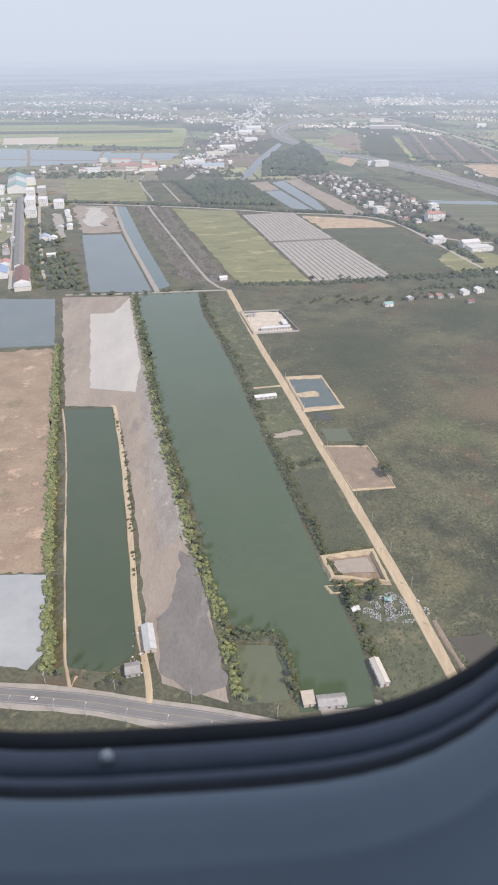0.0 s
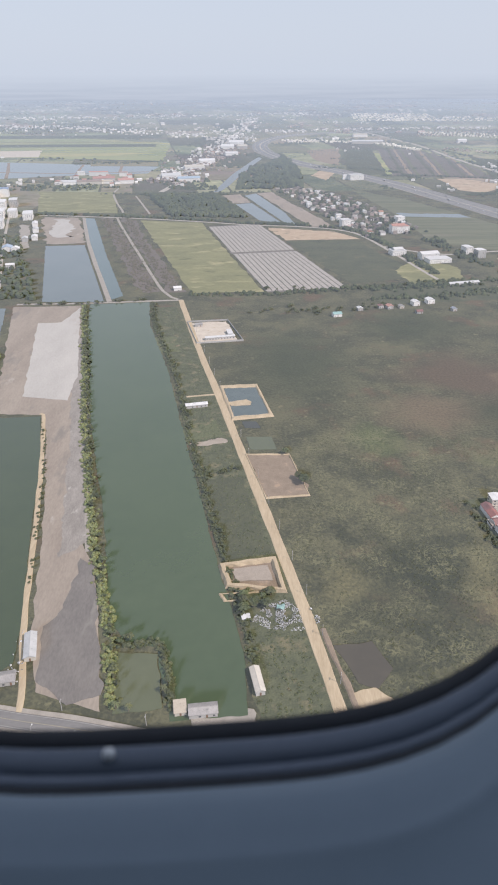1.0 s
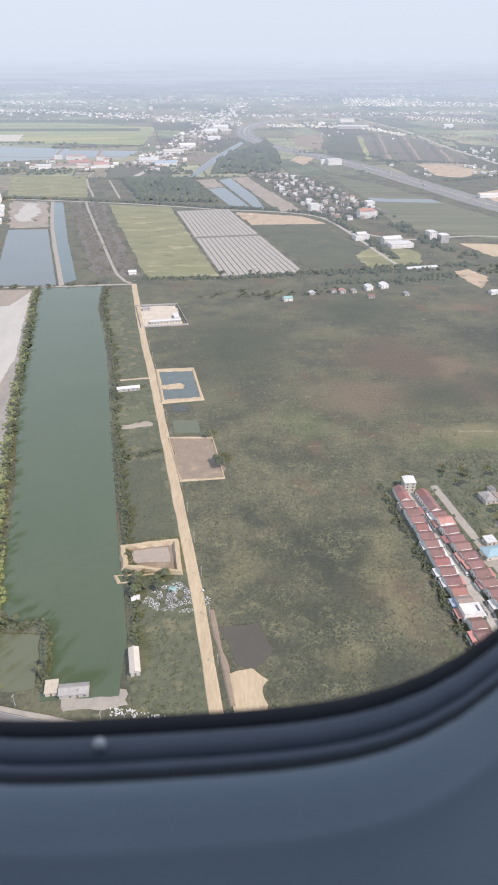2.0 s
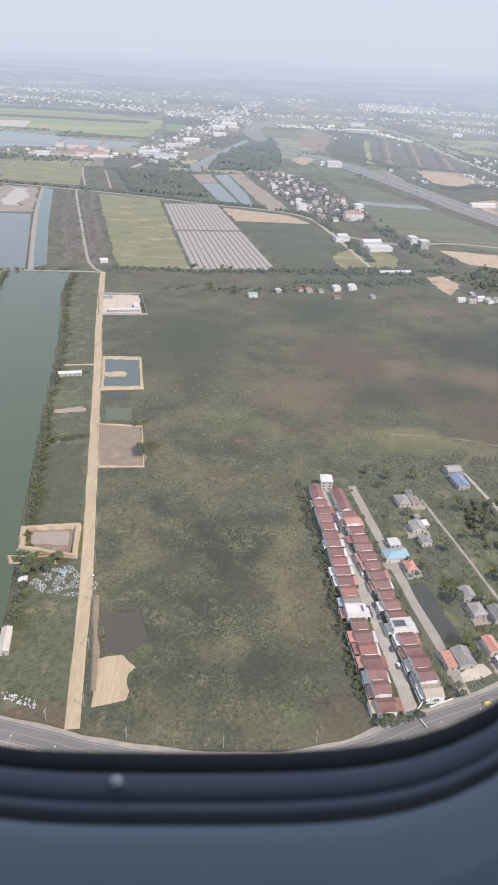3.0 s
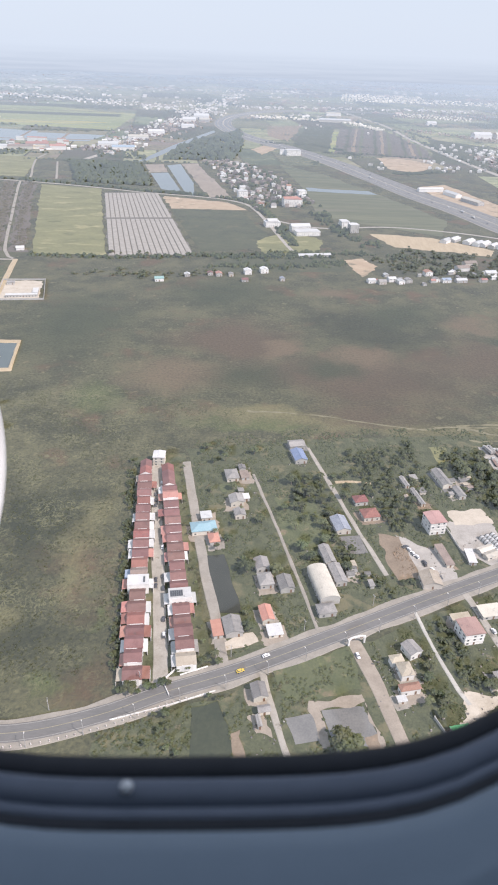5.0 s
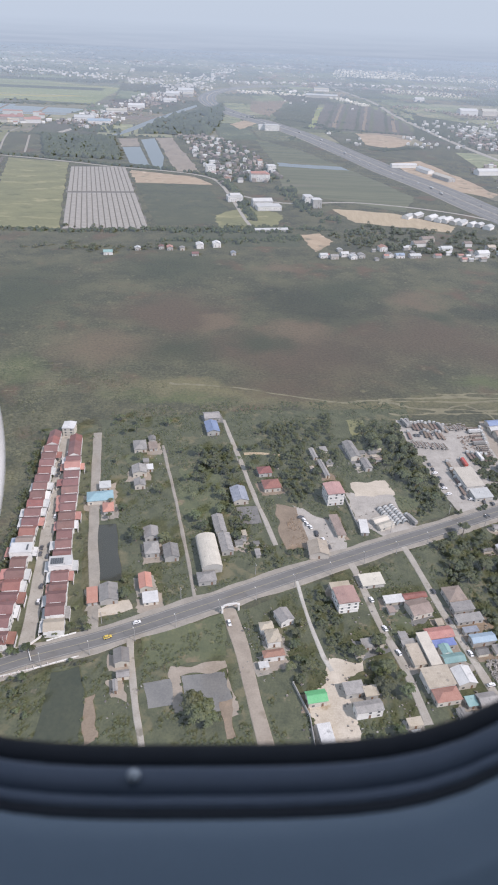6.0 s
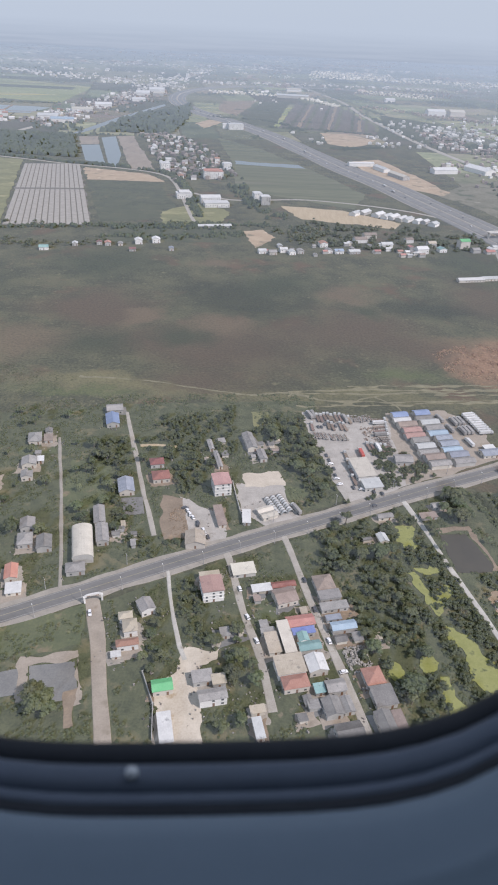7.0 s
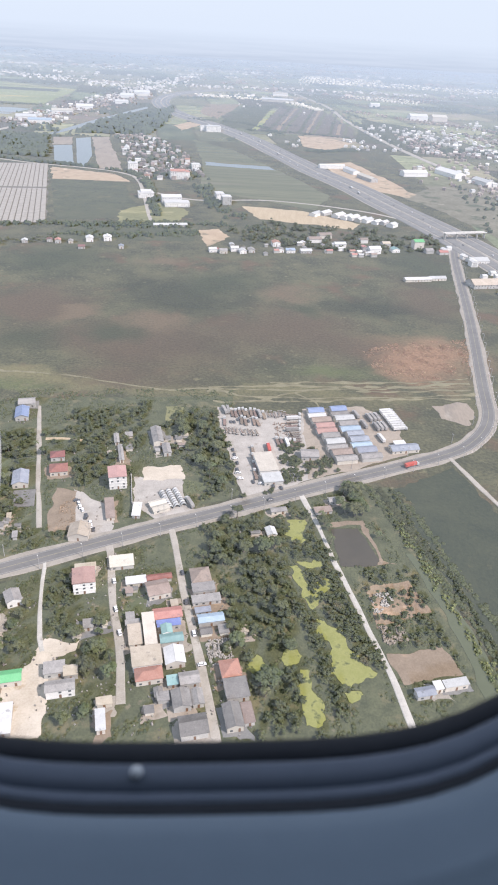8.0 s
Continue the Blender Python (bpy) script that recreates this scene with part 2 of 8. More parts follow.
MUDWHITE = surface("cracked_white_silt", (0.36, 0.345, 0.31), (0.44, 0.42, 0.38), 16, 0.8, 0.95, 0.3, third=((0.36, 0.33, 0.29), 22, 0.58), stretch=(1, 0.3, 1, 12))
MUDDARK = surface("wet_dark_mud", (0.125, 0.113, 0.10), (0.185, 0.168, 0.148), 8, 0.7, 0.8, 0.35, third=((0.20, 0.185, 0.16), 7, 0.6), stretch=(1, 0.35, 1, 12))
STRAW = surface("yellow_straw", (0.15, 0.138, 0.080), (0.235, 0.212, 0.128), 6, 0.6, 0.95, 0.5)
MULCH = surface("silver_mulch_rows", (0.27, 0.248, 0.215), (0.375, 0.348, 0.305), 5, 0.9, 0.8, 0.2)
MULCHDARK = surface("bare_furrow", (0.125, 0.115, 0.095), (0.165, 0.150, 0.125), 9, 0.9, 0.95, 0.2)
ORCHARDSOIL = surface("orchard_soil", (0.10, 0.085, 0.07), (0.155, 0.13, 0.105), 6, 1.2, 0.95, 0.6, third=((0.06, 0.07, 0.035), 6, 0.58))
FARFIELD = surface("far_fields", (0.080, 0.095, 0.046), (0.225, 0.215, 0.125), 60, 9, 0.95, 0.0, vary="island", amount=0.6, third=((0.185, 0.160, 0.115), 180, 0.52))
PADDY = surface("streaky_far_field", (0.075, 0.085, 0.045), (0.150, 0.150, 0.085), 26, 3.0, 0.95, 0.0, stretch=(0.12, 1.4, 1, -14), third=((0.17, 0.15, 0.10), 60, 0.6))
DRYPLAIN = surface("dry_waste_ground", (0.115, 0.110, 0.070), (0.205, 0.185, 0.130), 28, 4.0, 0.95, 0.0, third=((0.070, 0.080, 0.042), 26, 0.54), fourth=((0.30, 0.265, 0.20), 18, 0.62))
FARCREAM = surface("far_cream_roofs", (0.62, 0.59, 0.50), (0.82, 0.79, 0.70), 60, 8, 0.8, 0.0, vary="island", amount=0.25, haze_gain=0.028)
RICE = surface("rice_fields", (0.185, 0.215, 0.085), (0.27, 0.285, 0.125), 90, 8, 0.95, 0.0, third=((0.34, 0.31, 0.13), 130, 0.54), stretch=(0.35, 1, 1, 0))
ALGAE = surface("duckweed", (0.205, 0.215, 0.056), (0.275, 0.278, 0.092), 3, 0.5, 0.8, 0.2, third=((0.085, 0.10, 0.030), 3, 0.57))


def water(name, c1, c2, size=40.0, rough=0.12):
    m = surface(name, c1, c2, size, 6.0, rough, 0.0, spec=0.5)
    return m


GREENWATER = water("green_canal_water", (0.048, 0.073, 0.029), (0.059, 0.085, 0.036))
DEEPGREEN = water("deep_green_pond_water", (0.034, 0.051, 0.016), (0.044, 0.062, 0.021))
OLIVEWATER = water("olive_pond_water", (0.085, 0.095, 0.045), (0.10, 0.11, 0.055))
GREYWATER = water("grey_pond_water", (0.090, 0.114, 0.110), (0.118, 0.142, 0.136))
TEALWATER = water("teal_pond_water", (0.062, 0.098, 0.090), (0.080, 0.118, 0.108))
MILKWATER = water("milky_pond_water", (0.29, 0.305, 0.30), (0.35, 0.365, 0.36), 20, 0.25)
BROWNWATER = water("brown_pond_water", (0.050, 0.040, 0.024), (0.068, 0.055, 0.033), rough=0.5)
DARKWATER = water("dark_ditch_water", (0.036, 0.036, 0.024), (0.050, 0.050, 0.035), 10)
BLUEWATER = water("slate_pond_water", (0.070, 0.092, 0.086), (0.090, 0.114, 0.106), 10)

LEAF = surface("tree_leaves", (0.096, 0.118, 0.052), (0.186, 0.200, 0.098), 3.0, 0.5, 0.75, 0.0, vary="object", amount=0.3, spec=0.2, leafy=0.35)
LEAFDARK = surface("dark_tree_leaves", (0.078, 0.098, 0.044), (0.150, 0.165, 0.078), 3.0, 0.5, 0.75, 0.0, vary="object", amount=0.3, spec=0.2, leafy=0.35)
LEAFBRIGHT = surface("bright_shrub_leaves", (0.105, 0.130, 0.042), (0.205, 0.215, 0.085), 3.0, 0.5, 0.75, 0.0, vary="island", amount=0.35, spec=0.2)
REED = surface("reed_blades", (0.060, 0.067, 0.029), (0.108, 0.112, 0.052), 14.0, 0.8, 0.85, 0.0, vary="island", amount=0.25, third=((0.14, 0.125, 0.06), 14, 0.6), leafy=0.3)
BARK = surface("bark", (0.12, 0.095, 0.07), (0.19, 0.155, 0.12), 0.5, 0.08, 0.95, 0.4)
TRASH = surface("mixed_refuse", (0.22, 0.23, 0.24), (0.62, 0.62, 0.61), 1.6, 0.4, 0.7, 0.0, vary="island", amount=0.7)

ROOFS = {}
for key, a, b in (("red", (0.215, 0.088, 0.070), (0.30, 0.135, 0.108)), ("maroon", (0.175, 0.090, 0.078), (0.245, 0.132, 0.115)),
                  ("coral", (0.40, 0.185, 0.14), (0.48, 0.245, 0.19)), ("orange", (0.30, 0.155, 0.11), (0.39, 0.22, 0.16)),
                  ("redpale", (0.36, 0.17, 0.14), (0.45, 0.24, 0.20)), ("pinkroof", (0.36, 0.22, 0.19), (0.45, 0.29, 0.25)),
                  ("grey", (0.22, 0.21, 0.20), (0.34, 0.325, 0.305)), ("darkgrey", (0.145, 0.138, 0.13), (0.23, 0.22, 0.205)),
                  ("bluegrey", (0.20, 0.22, 0.26), (0.30, 0.32, 0.36)), ("brown", (0.21, 0.165, 0.135), (0.31, 0.25, 0.21)),
                  ("tan", (0.36, 0.31, 0.24), (0.47, 0.41, 0.33)), ("cream", (0.47, 0.435, 0.37), (0.58, 0.545, 0.47)),
                  ("white", (0.52, 0.52, 0.51), (0.66, 0.66, 0.64)), ("pale", (0.42, 0.43, 0.42), (0.54, 0.55, 0.54)),
                  ("blue", (0.17, 0.23, 0.36), (0.24, 0.30, 0.43)), ("royal", (0.14, 0.185, 0.40), (0.20, 0.245, 0.46)),
                  ("lightblue", (0.27, 0.35, 0.44), (0.36, 0.44, 0.52)), ("cyan", (0.21, 0.36, 0.40), (0.29, 0.43, 0.47)),
                  ("teal", (0.18, 0.31, 0.30), (0.26, 0.39, 0.37)), ("green", (0.10, 0.36, 0.15), (0.15, 0.42, 0.20)),
                  ("peach", (0.58, 0.33, 0.23), (0.66, 0.42, 0.31))):
    ROOFS[key] = surface(key + "_roofing", a, b, 2.5, 0.35, 0.6 if key in ("white", "pale", "lightblue", "blue", "green") else 0.8, 0.25,
                         vary="object", amount=0.14, ribs=0.25, third=(tuple(0.55 * v + 0.06 for v in a), 1.8, 0.6))
WALL = surface("white_render", (0.62, 0.61, 0.58), (0.78, 0.77, 0.74), 2, 0.3, 0.9, 0.1, vary="object", amount=0.1, third=((0.45, 0.43, 0.39), 2.2, 0.62))
WALLGREY = surface("grey_render", (0.34, 0.33, 0.31), (0.46, 0.45, 0.42), 2, 0.3, 0.9, 0.1, vary="object", amount=0.15)
WALLCREAM = surface("cream_render", (0.48, 0.445, 0.38), (0.60, 0.56, 0.49), 2, 0.3, 0.9, 0.1, vary="object", amount=0.15)
GLASS = surface("dark_window_glass", (0.06, 0.065, 0.07), (0.11, 0.115, 0.12), 1.0, 0.3, 0.15, 0.0, spec=0.6)
DOORWOOD = surface("brown_door", (0.16, 0.09, 0.05), (0.22, 0.13, 0.08), 0.6, 0.1, 0.7, 0.1)
POLE = surface("pale_concrete_pole", (0.30, 0.29, 0.28), (0.40, 0.39, 0.375), 1.0, 0.2, 0.85, 0.1)
CARWHITE = surface("white_car_paint", (0.74, 0.75, 0.76), (0.80, 0.80, 0.80), 2, 0.5, 0.3, 0.0, spec=0.5)
CARDARK = surface("dark_car_paint", (0.05, 0.052, 0.06), (0.09, 0.09, 0.10), 2, 0.5, 0.3, 0.0, spec=0.5)
CARRED = surface("red_lorry_paint", (0.42, 0.06, 0.04), (0.50, 0.10, 0.07), 2, 0.5, 0.45, 0.0, spec=0.4)
CARYELLOW = surface("yellow_taxi_paint", (0.60, 0.42, 0.05), (0.68, 0.50, 0.08), 2, 0.5, 0.35, 0.0, spec=0.4)
TYRE = surface("rubber_tyre", (0.02, 0.02, 0.02), (0.035, 0.035, 0.035), 0.4, 0.1, 0.9, 0.0)
RUSTY = surface("rusty_steel", (0.14, 0.10, 0.08), (0.24, 0.18, 0.14), 0.8, 0.2, 0.8, 0.2, vary="object", amount=0.3)
PLASTIC = surface("blue_grey_cabin_plastic", (0.163, 0.215, 0.272), (0.176, 0.229, 0.288), 0.5, 0.02, 0.6, 0.02, dusty=False)
FRAMEGREY = surface("grey_window_ring", (0.102, 0.126, 0.168), (0.120, 0.144, 0.190), 0.3, 0.02, 0.5, 0.0, dusty=False)
COWL = surface("white_engine_paint", (0.52, 0.53, 0.535), (0.58, 0.59, 0.60), 0.4, 0.05, 0.35, 0.0, dusty=False, spec=0.5)
RUBBER = surface("black_window_seal", (0.013, 0.016, 0.023), (0.021, 0.025, 0.033), 0.2, 0.02, 0.7, 0.0, dusty=False)
CLEAR = surface("pale_vent_rim", (0.75, 0.77, 0.80), (0.82, 0.84, 0.86), 0.2, 0.02, 0.3, 0.0, dusty=False)
THICKET = surface("thicket_leaves", (0.096, 0.116, 0.052), (0.188, 0.204, 0.098), 5.0, 0.6, 0.75, 0.0, vary="island", amount=0.25, spec=0.2, third=((0.200, 0.180, 0.098), 7, 0.57), leafy=0.5)
LANEDUST = surface("tan_lane_dust", (0.26, 0.22, 0.175), (0.36, 0.31, 0.25), 5, 0.5, 0.95, 0.3, third=((0.24, 0.20, 0.15), 4, 0.6))
PLOTSOIL = surface("brown_plot_soil", (0.19, 0.145, 0.10), (0.27, 0.21, 0.15), 5, 0.6, 0.95, 0.4, third=((0.33, 0.24, 0.16), 5, 0.6))
# ---- building blocks ----
def mesh_object(name, bm, material, parent=None, label=""):
    me = bpy.data.meshes.new(name)
    bm.to_mesh(me)
    bm.free()
    me.materials.append(material)
    ob = new(name, me)
    if parent:
        ob.parent = parent
    if label:
        tagged(ob, label)
    return ob


def part(name, bm, material, parent, label=""):
    return mesh_object(name, bm, material, parent, label)


def quads(name, corners, material, parent=None):
    """One mesh of many loose quads; corners is an array (n, 4, 3)."""
    n = len(corners)
    me = bpy.data.meshes.new(name)
    me.vertices.add(4 * n)
    me.vertices.foreach_set("co", np.asarray(corners, dtype=np.float32).ravel())
    me.loops.add(4 * n)
    me.loops.foreach_set("vertex_index", np.arange(4 * n, dtype=np.int32))
    me.polygons.add(n)
    me.polygons.foreach_set("loop_start", np.arange(0, 4 * n, 4, dtype=np.int32))
    me.update()
    me.validate()
    me.materials.append(material)
    ob = new(name, me)
    ob.parent = parent
    return ob


def box(bm, x0, x1, y0, y1, z0, z1):
    v = [bm.verts.new(p) for p in ((x0, y0, z0), (x1, y0, z0), (x1, y1, z0), (x0, y1, z0), (x0, y0, z1), (x1, y0, z1), (x1, y1, z1), (x0, y1, z1))]
    for f in ((3, 2, 1, 0), (4, 5, 6, 7), (0, 1, 5, 4), (1, 2, 6, 5), (2, 3, 7, 6), (3, 0, 4, 7)):
        bm.faces.new([v[k] for k in f])
    return v


def prism(bm, outline, y0, y1):
    """An outline of (x, z), counter-clockwise seen from -y, drawn out from y0 to y1."""
    a = [bm.verts.new((x, y0, z)) for x, z in outline]
    b = [bm.verts.new((x, y1, z)) for x, z in outline]
    bm.faces.new(a)
    bm.faces.new(b[::-1])
    for k in range(len(a)):
        j = (k + 1) % len(a)
        bm.faces.new((a[j], a[k], b[k], b[j]))


def smooth_line(pts, step):
    """A Catmull-Rom line through the plan points, with about that step."""
    p = [np.array(q, float) for q in pts]
    p = [2 * p[0] - p[1]] + p + [2 * p[-1] - p[-2]]
    out = []
    for k in range(1, len(p) - 2):
        n = max(1, int(np.linalg.norm(p[k + 1] - p[k]) / step))
        for s in np.arange(n) / n:
            out.append(0.5 * (2 * p[k] + (p[k + 1] - p[k - 1]) * s + (2 * p[k - 1] - 5 * p[k] + 4 * p[k + 1] - p[k + 2]) * s * s
                              + (3 * p[k] - p[k - 1] - 3 * p[k + 1] + p[k + 2]) * s ** 3))
    out.append(p[-2])
    return np.array(out)


def sides(line):
    d = np.gradient(line, axis=0)
    d /= np.linalg.norm(d, axis=1)[:, None]
    return np.stack([-d[:, 1], d[:, 0]], 1)


WAYS, OPEN = [], []  # roads and open ground, on which nothing grows


def ribbon(name, pts, width, z, material, label, ragged=0.0, step=3.0, offset=0.0, category="road"):
    """A strip of ground along a line in the plan, with edges that fall to the soil beside it."""
    if "track" not in name and "line" not in name:
        WAYS.append((pts, width))
    line = smooth_line(pts, step)
    n = sides(line)
    rng = np.random.default_rng(len(pts) * 7 + int(abs(pts[0][0])))
    bm = bmesh.new()
    rows = []
    wob = rng.normal(0, ragged * 1.8, (len(line), 2))
    for _ in range(2):
        wob = (np.roll(wob, 1, 0) + 2 * wob + np.roll(wob, -1, 0)) / 4
    for p, q, (a, b) in zip(line, n, wob):
        m = p + q * offset
        l, r = m + q * (width / 2 + a), m - q * (width / 2 + b)
        rows.append([bm.verts.new(c) for c in ((*(l + q * z * 1.5), -0.02), (*l, z), (*m, z + 0.02), (*r, z), (*(r - q * z * 1.5), -0.02))])
    for a, b in zip(rows, rows[1:]):
        for k in range(4):
            bm.faces.new((a[k + 1], b[k + 1], b[k], a[k])).normal_update()
    bmesh.ops.recalc_face_normals(bm, faces=bm.faces[:])
    if sum(f.normal.z for f in bm.faces) < 0:
        bmesh.ops.reverse_faces(bm, faces=bm.faces[:])
    return tagged(mesh_object(name, bm, material), label, category, kind="structure")


def patch(name, pts, z, material, label, ragged=0.0, step=4.0, category="ground"):
    """A piece of ground with an uneven outline, a little above the sheet below."""
    if category in ("water", "yard", "pond", "pond bed", "pit", "bare ground") and not ("ground" in name and category == "yard" or name in ("lawn", "field_right", "scrub_plot")):
        OPEN.append([tuple(p) for p in pts])
    rng = np.random.default_rng(int(abs(pts[0][0]) * 3 + abs(pts[1][1])))
    out = []
    c = [np.array(p, float) for p in pts]
    fine = step * 0.4
    for a, b in zip(c, c[1:] + c[:1]):
        n = max(1, int(np.linalg.norm(b - a) / fine)) if ragged else 1
        out += [a + (b - a) * k / n for k in range(n)]
    out = np.array(out)
    if ragged:
        w = rng.normal(0, ragged * 2.2, out.shape)
        for _ in range(3):
            w = (np.roll(w, 1, 0) + 2 * w + np.roll(w, -1, 0)) / 4
        out = out + w + rng.normal(0, ragged * 0.12, out.shape)
    bm = bmesh.new()
    f = bm.faces.new([bm.verts.new((*p, z)) for p in out])
    f.normal_update()
    if f.normal.z < 0:
        f.normal_flip()
    rim = bm.edges[:]
    skirt = bmesh.ops.extrude_edge_only(bm, edges=rim)
    for v in skirt["geom"]:
        if isinstance(v, bmesh.types.BMVert):
            v.co.z = -0.05
    return tagged(mesh_object(name, bm, material), label, category, kind="structure")


def inside(pts, poly):
    x, y = pts[:, 0], pts[:, 1]
    hit = np.zeros(len(pts), bool)
    for (x1, y1), (x2, y2) in zip(poly, list(poly[1:]) + [poly[0]]):
        hit ^= ((y1 > y) != (y2 > y)) & (x < (x2 - x1) * (y - y1) / (y2 - y1 + 1e-9) + x1)
    return hit


def off_line(pts, line):
    best = np.full(len(pts), 1e9)
    for a, b in zip(np.array(line, float), np.array(line[1:], float)):
        d = b - a
        s = np.clip(((pts - a) @ d) / (d @ d), 0, 1)
        best = np.minimum(best, np.linalg.norm(pts - a - s[:, None] * d, axis=1))
    return best


def scatter(poly, count, seed):
    p = np.array(poly, float)
    rng = np.random.default_rng(seed)
    q = rng.uniform(p.min(0), p.max(0), (count, 2))
    return q[inside(q, [tuple(v) for v in poly])]


def leaves(centres, radii, per, size, rng, flat=0.75, upward=1.3):
    """Leaf sprays on the skins of clumps: arrays of quads, turned mostly outwards and up."""
    k = len(centres)
    c = np.repeat(centres, per, axis=0)
    r = np.repeat(radii, per)
    d = rng.normal(size=(k * per, 3))
    d[:, 2] = np.abs(d[:, 2]) * 1.0 - 0.25
    d /= np.linalg.norm(d, axis=1)[:, None]
    p = c + d * (r * rng.uniform(0.62, 1.08, k * per))[:, None] * np.array([1, 1, flat])
    nrm = d + rng.normal(0, 0.28, d.shape) + np.array([0, 0, upward])
    nrm /= np.linalg.norm(nrm, axis=1)[:, None]
    t = np.cross(nrm, rng.normal(size=d.shape))
    t /= np.linalg.norm(t, axis=1)[:, None]
    b = np.cross(nrm, t)
    s = (size * rng.uniform(0.6, 1.4, k * per))[:, None]
    return np.stack([p - t * s - b * s * 0.7, p + t * s - b * s * 0.5, p + t * s * 0.7 + b * s, p - t * s * 0.8 + b * s * 0.6], 1)


def domes(centres, radii, rng, flat=0.8, rough=0.22):
    """Uneven leafy cores, low domes of fourteen faces each, as arrays of quads."""
    n = len(centres)
    rings = []
    turn = rng.uniform(0, 1, n)
    for lift, wide in ((-0.25, 0.95), (0.5, 0.86), (0.92, 0.38)):
        ring = []
        for k in range(6):
            a = (k + turn) * math.pi / 3
            j = radii * rng.uniform(1 - rough, 1 + rough, n)
            ring.append(centres + np.column_stack([np.cos(a) * wide * j, np.sin(a) * wide * j, lift * flat * j]))
        rings.append(ring)
    out = []
    for low, high in zip(rings, rings[1:]):
        for k in range(6):
            out.append(np.stack([low[k], low[(k + 1) % 6], high[(k + 1) % 6], high[k]], 1))
    t = rings[2]
    out += [np.stack([t[0], t[1], t[2], t[3]], 1), np.stack([t[3], t[4], t[5], t[0]], 1)]
    return np.concatenate(out)
# ---- the row of cabin windows along the flight line ----
DRIFT = ((0.0, -0.020, 0.010, 0.017), (1.0, -0.016, 0.018, 0.024), (2.5, -0.024, 0.018, 0.018), (3.0, 0.0, 0.0, 0.0), (3.5, 0.002, -0.008, -0.011),
         (4.0, -0.003, -0.004, -0.004), (5.5, 0.002, -0.005, -0.001), (6.0, 0.007, -0.010, -0.006), (7.0, 0.013, -0.007, -0.004), (8.0, 0.019, -0.004, -0.002))


def cabin_window():
    """The lower rim of one window, built round the eye that looks through it: seals, rings, a breather hole and the wall panel."""
    m = aimed(0.0, 0.12, -29.65, 3.04).to_3x3()
    right, up, ahead = m @ Vector((1, 0, 0)), m @ Vector((0, 1, 0)), m @ Vector((0, 0, -1))
    lens = 1196.0
    thing = new("cabin_window")

    def at(u, v, far):
        rise = 2.5e-5 * u * u + 8.66e-10 * u ** 4
        rise = 420 * math.tanh(rise / 420)
        return far * (ahead + right * ((u - 115) / lens) - up * ((602 + v - rise) / lens))

    def band(name, rows, material, label):
        bm = bmesh.new()
        grid = [[bm.verts.new(at(u, *row)) for u in np.linspace(-1150, 1150, 35)] if row else None for row in rows]
        for a, b in zip(grid, grid[1:]):
            if a is None or b is None:
                continue
            for k in range(34):
                bm.faces.new((a[k], a[k + 1], b[k + 1], b[k])).smooth = True
        ob = part(name, bm, material, thing, label)
        s = ob.modifiers.new("thickness", "SOLIDIFY")
        s.thickness = 0.004
        return ob

    band("outer_seal", ((-41, 0.478), (-42, 0.466), (-40, 0.456), (-22, 0.447), (-4, 0.443), (-1, 0.446)), RUBBER, "black rubber outer seal")
    band("pane_ring", ((-3, 0.438), (0, 0.434), (18, 0.429), (34, 0.424), (38, 0.436)), FRAMEGREY, "grey plastic ring of the inner pane")
    band("trim_ring", ((46, 0.428), (49, 0.420), (56, 0.416), (62, 0.415), (65, 0.418)), FRAMEGREY, "grey trim ring")
    band("groove", ((36, 0.436), (40, 0.428), (46, 0.428), (49, 0.432), None, (62, 0.424), (66, 0.414), (78, 0.407), (92, 0.402)), RUBBER, "dark grooves between the rings and the wall panel")
    band("wall_panel", ((99, 0.403), (92, 0.392), (94, 0.383), (100, 0.377), (125, 0.367), (180, 0.352), (222, 0.342), (230, 0.3395), (240, 0.3385), (320, 0.325), (440, 0.306), (620, 0.28)), PLASTIC, "smooth blue-grey wall panel")
    bm = bmesh.new()
    bmesh.ops.create_uvsphere(bm, u_segments=12, v_segments=8, radius=0.0042)
    for v in bm.verts:
        v.co = at(-120, 0, 0.428) + v.co
    part("breather_hole", bm, CLEAR, thing, "small pale breather hole rim")
    return tagged(thing, "grey rounded cabin window rim above a blue-grey wall panel", "aircraft window", "row of cabin windows")


# the rounded lip of the engine shows at the window's rear edge in the later part of the flight
LIP = ((3.1, -30), (3.3, 4), (3.5, 25), (4.0, 24), (4.2, 22), (5.5, 10), (6.0, 9), (6.4, -12), (7.1, -14), (7.5, 6), (8.0, 5), (8.4, 5))


def cowling_mesh():
    """A short white barrel with a rolled intake lip, open in front, about the flight's axis."""
    bm = bmesh.new()
    profile = [(-0.07, 0.256), (-0.05, 0.252), (-0.015, 0.238), (0.0, 0.222), (-0.004, 0.206), (-0.02, 0.196), (-0.07, 0.190)]
    rings = [[bm.verts.new((x, r * math.cos(k * math.tau / 48), r * math.sin(k * math.tau / 48))) for k in range(48)] for x, r in profile]
    for p, q in zip(rings, rings[1:]):
        for k in range(48):
            bm.faces.new((p[k], p[(k + 1) % 48], q[(k + 1) % 48], q[k])).smooth = True
    bmesh.ops.recalc_face_normals(bm, faces=bm.faces[:])
    me = bpy.data.meshes.new("engine_cowling")
    bm.to_mesh(me)
    bm.free()
    me.materials.append(COWL)
    return me


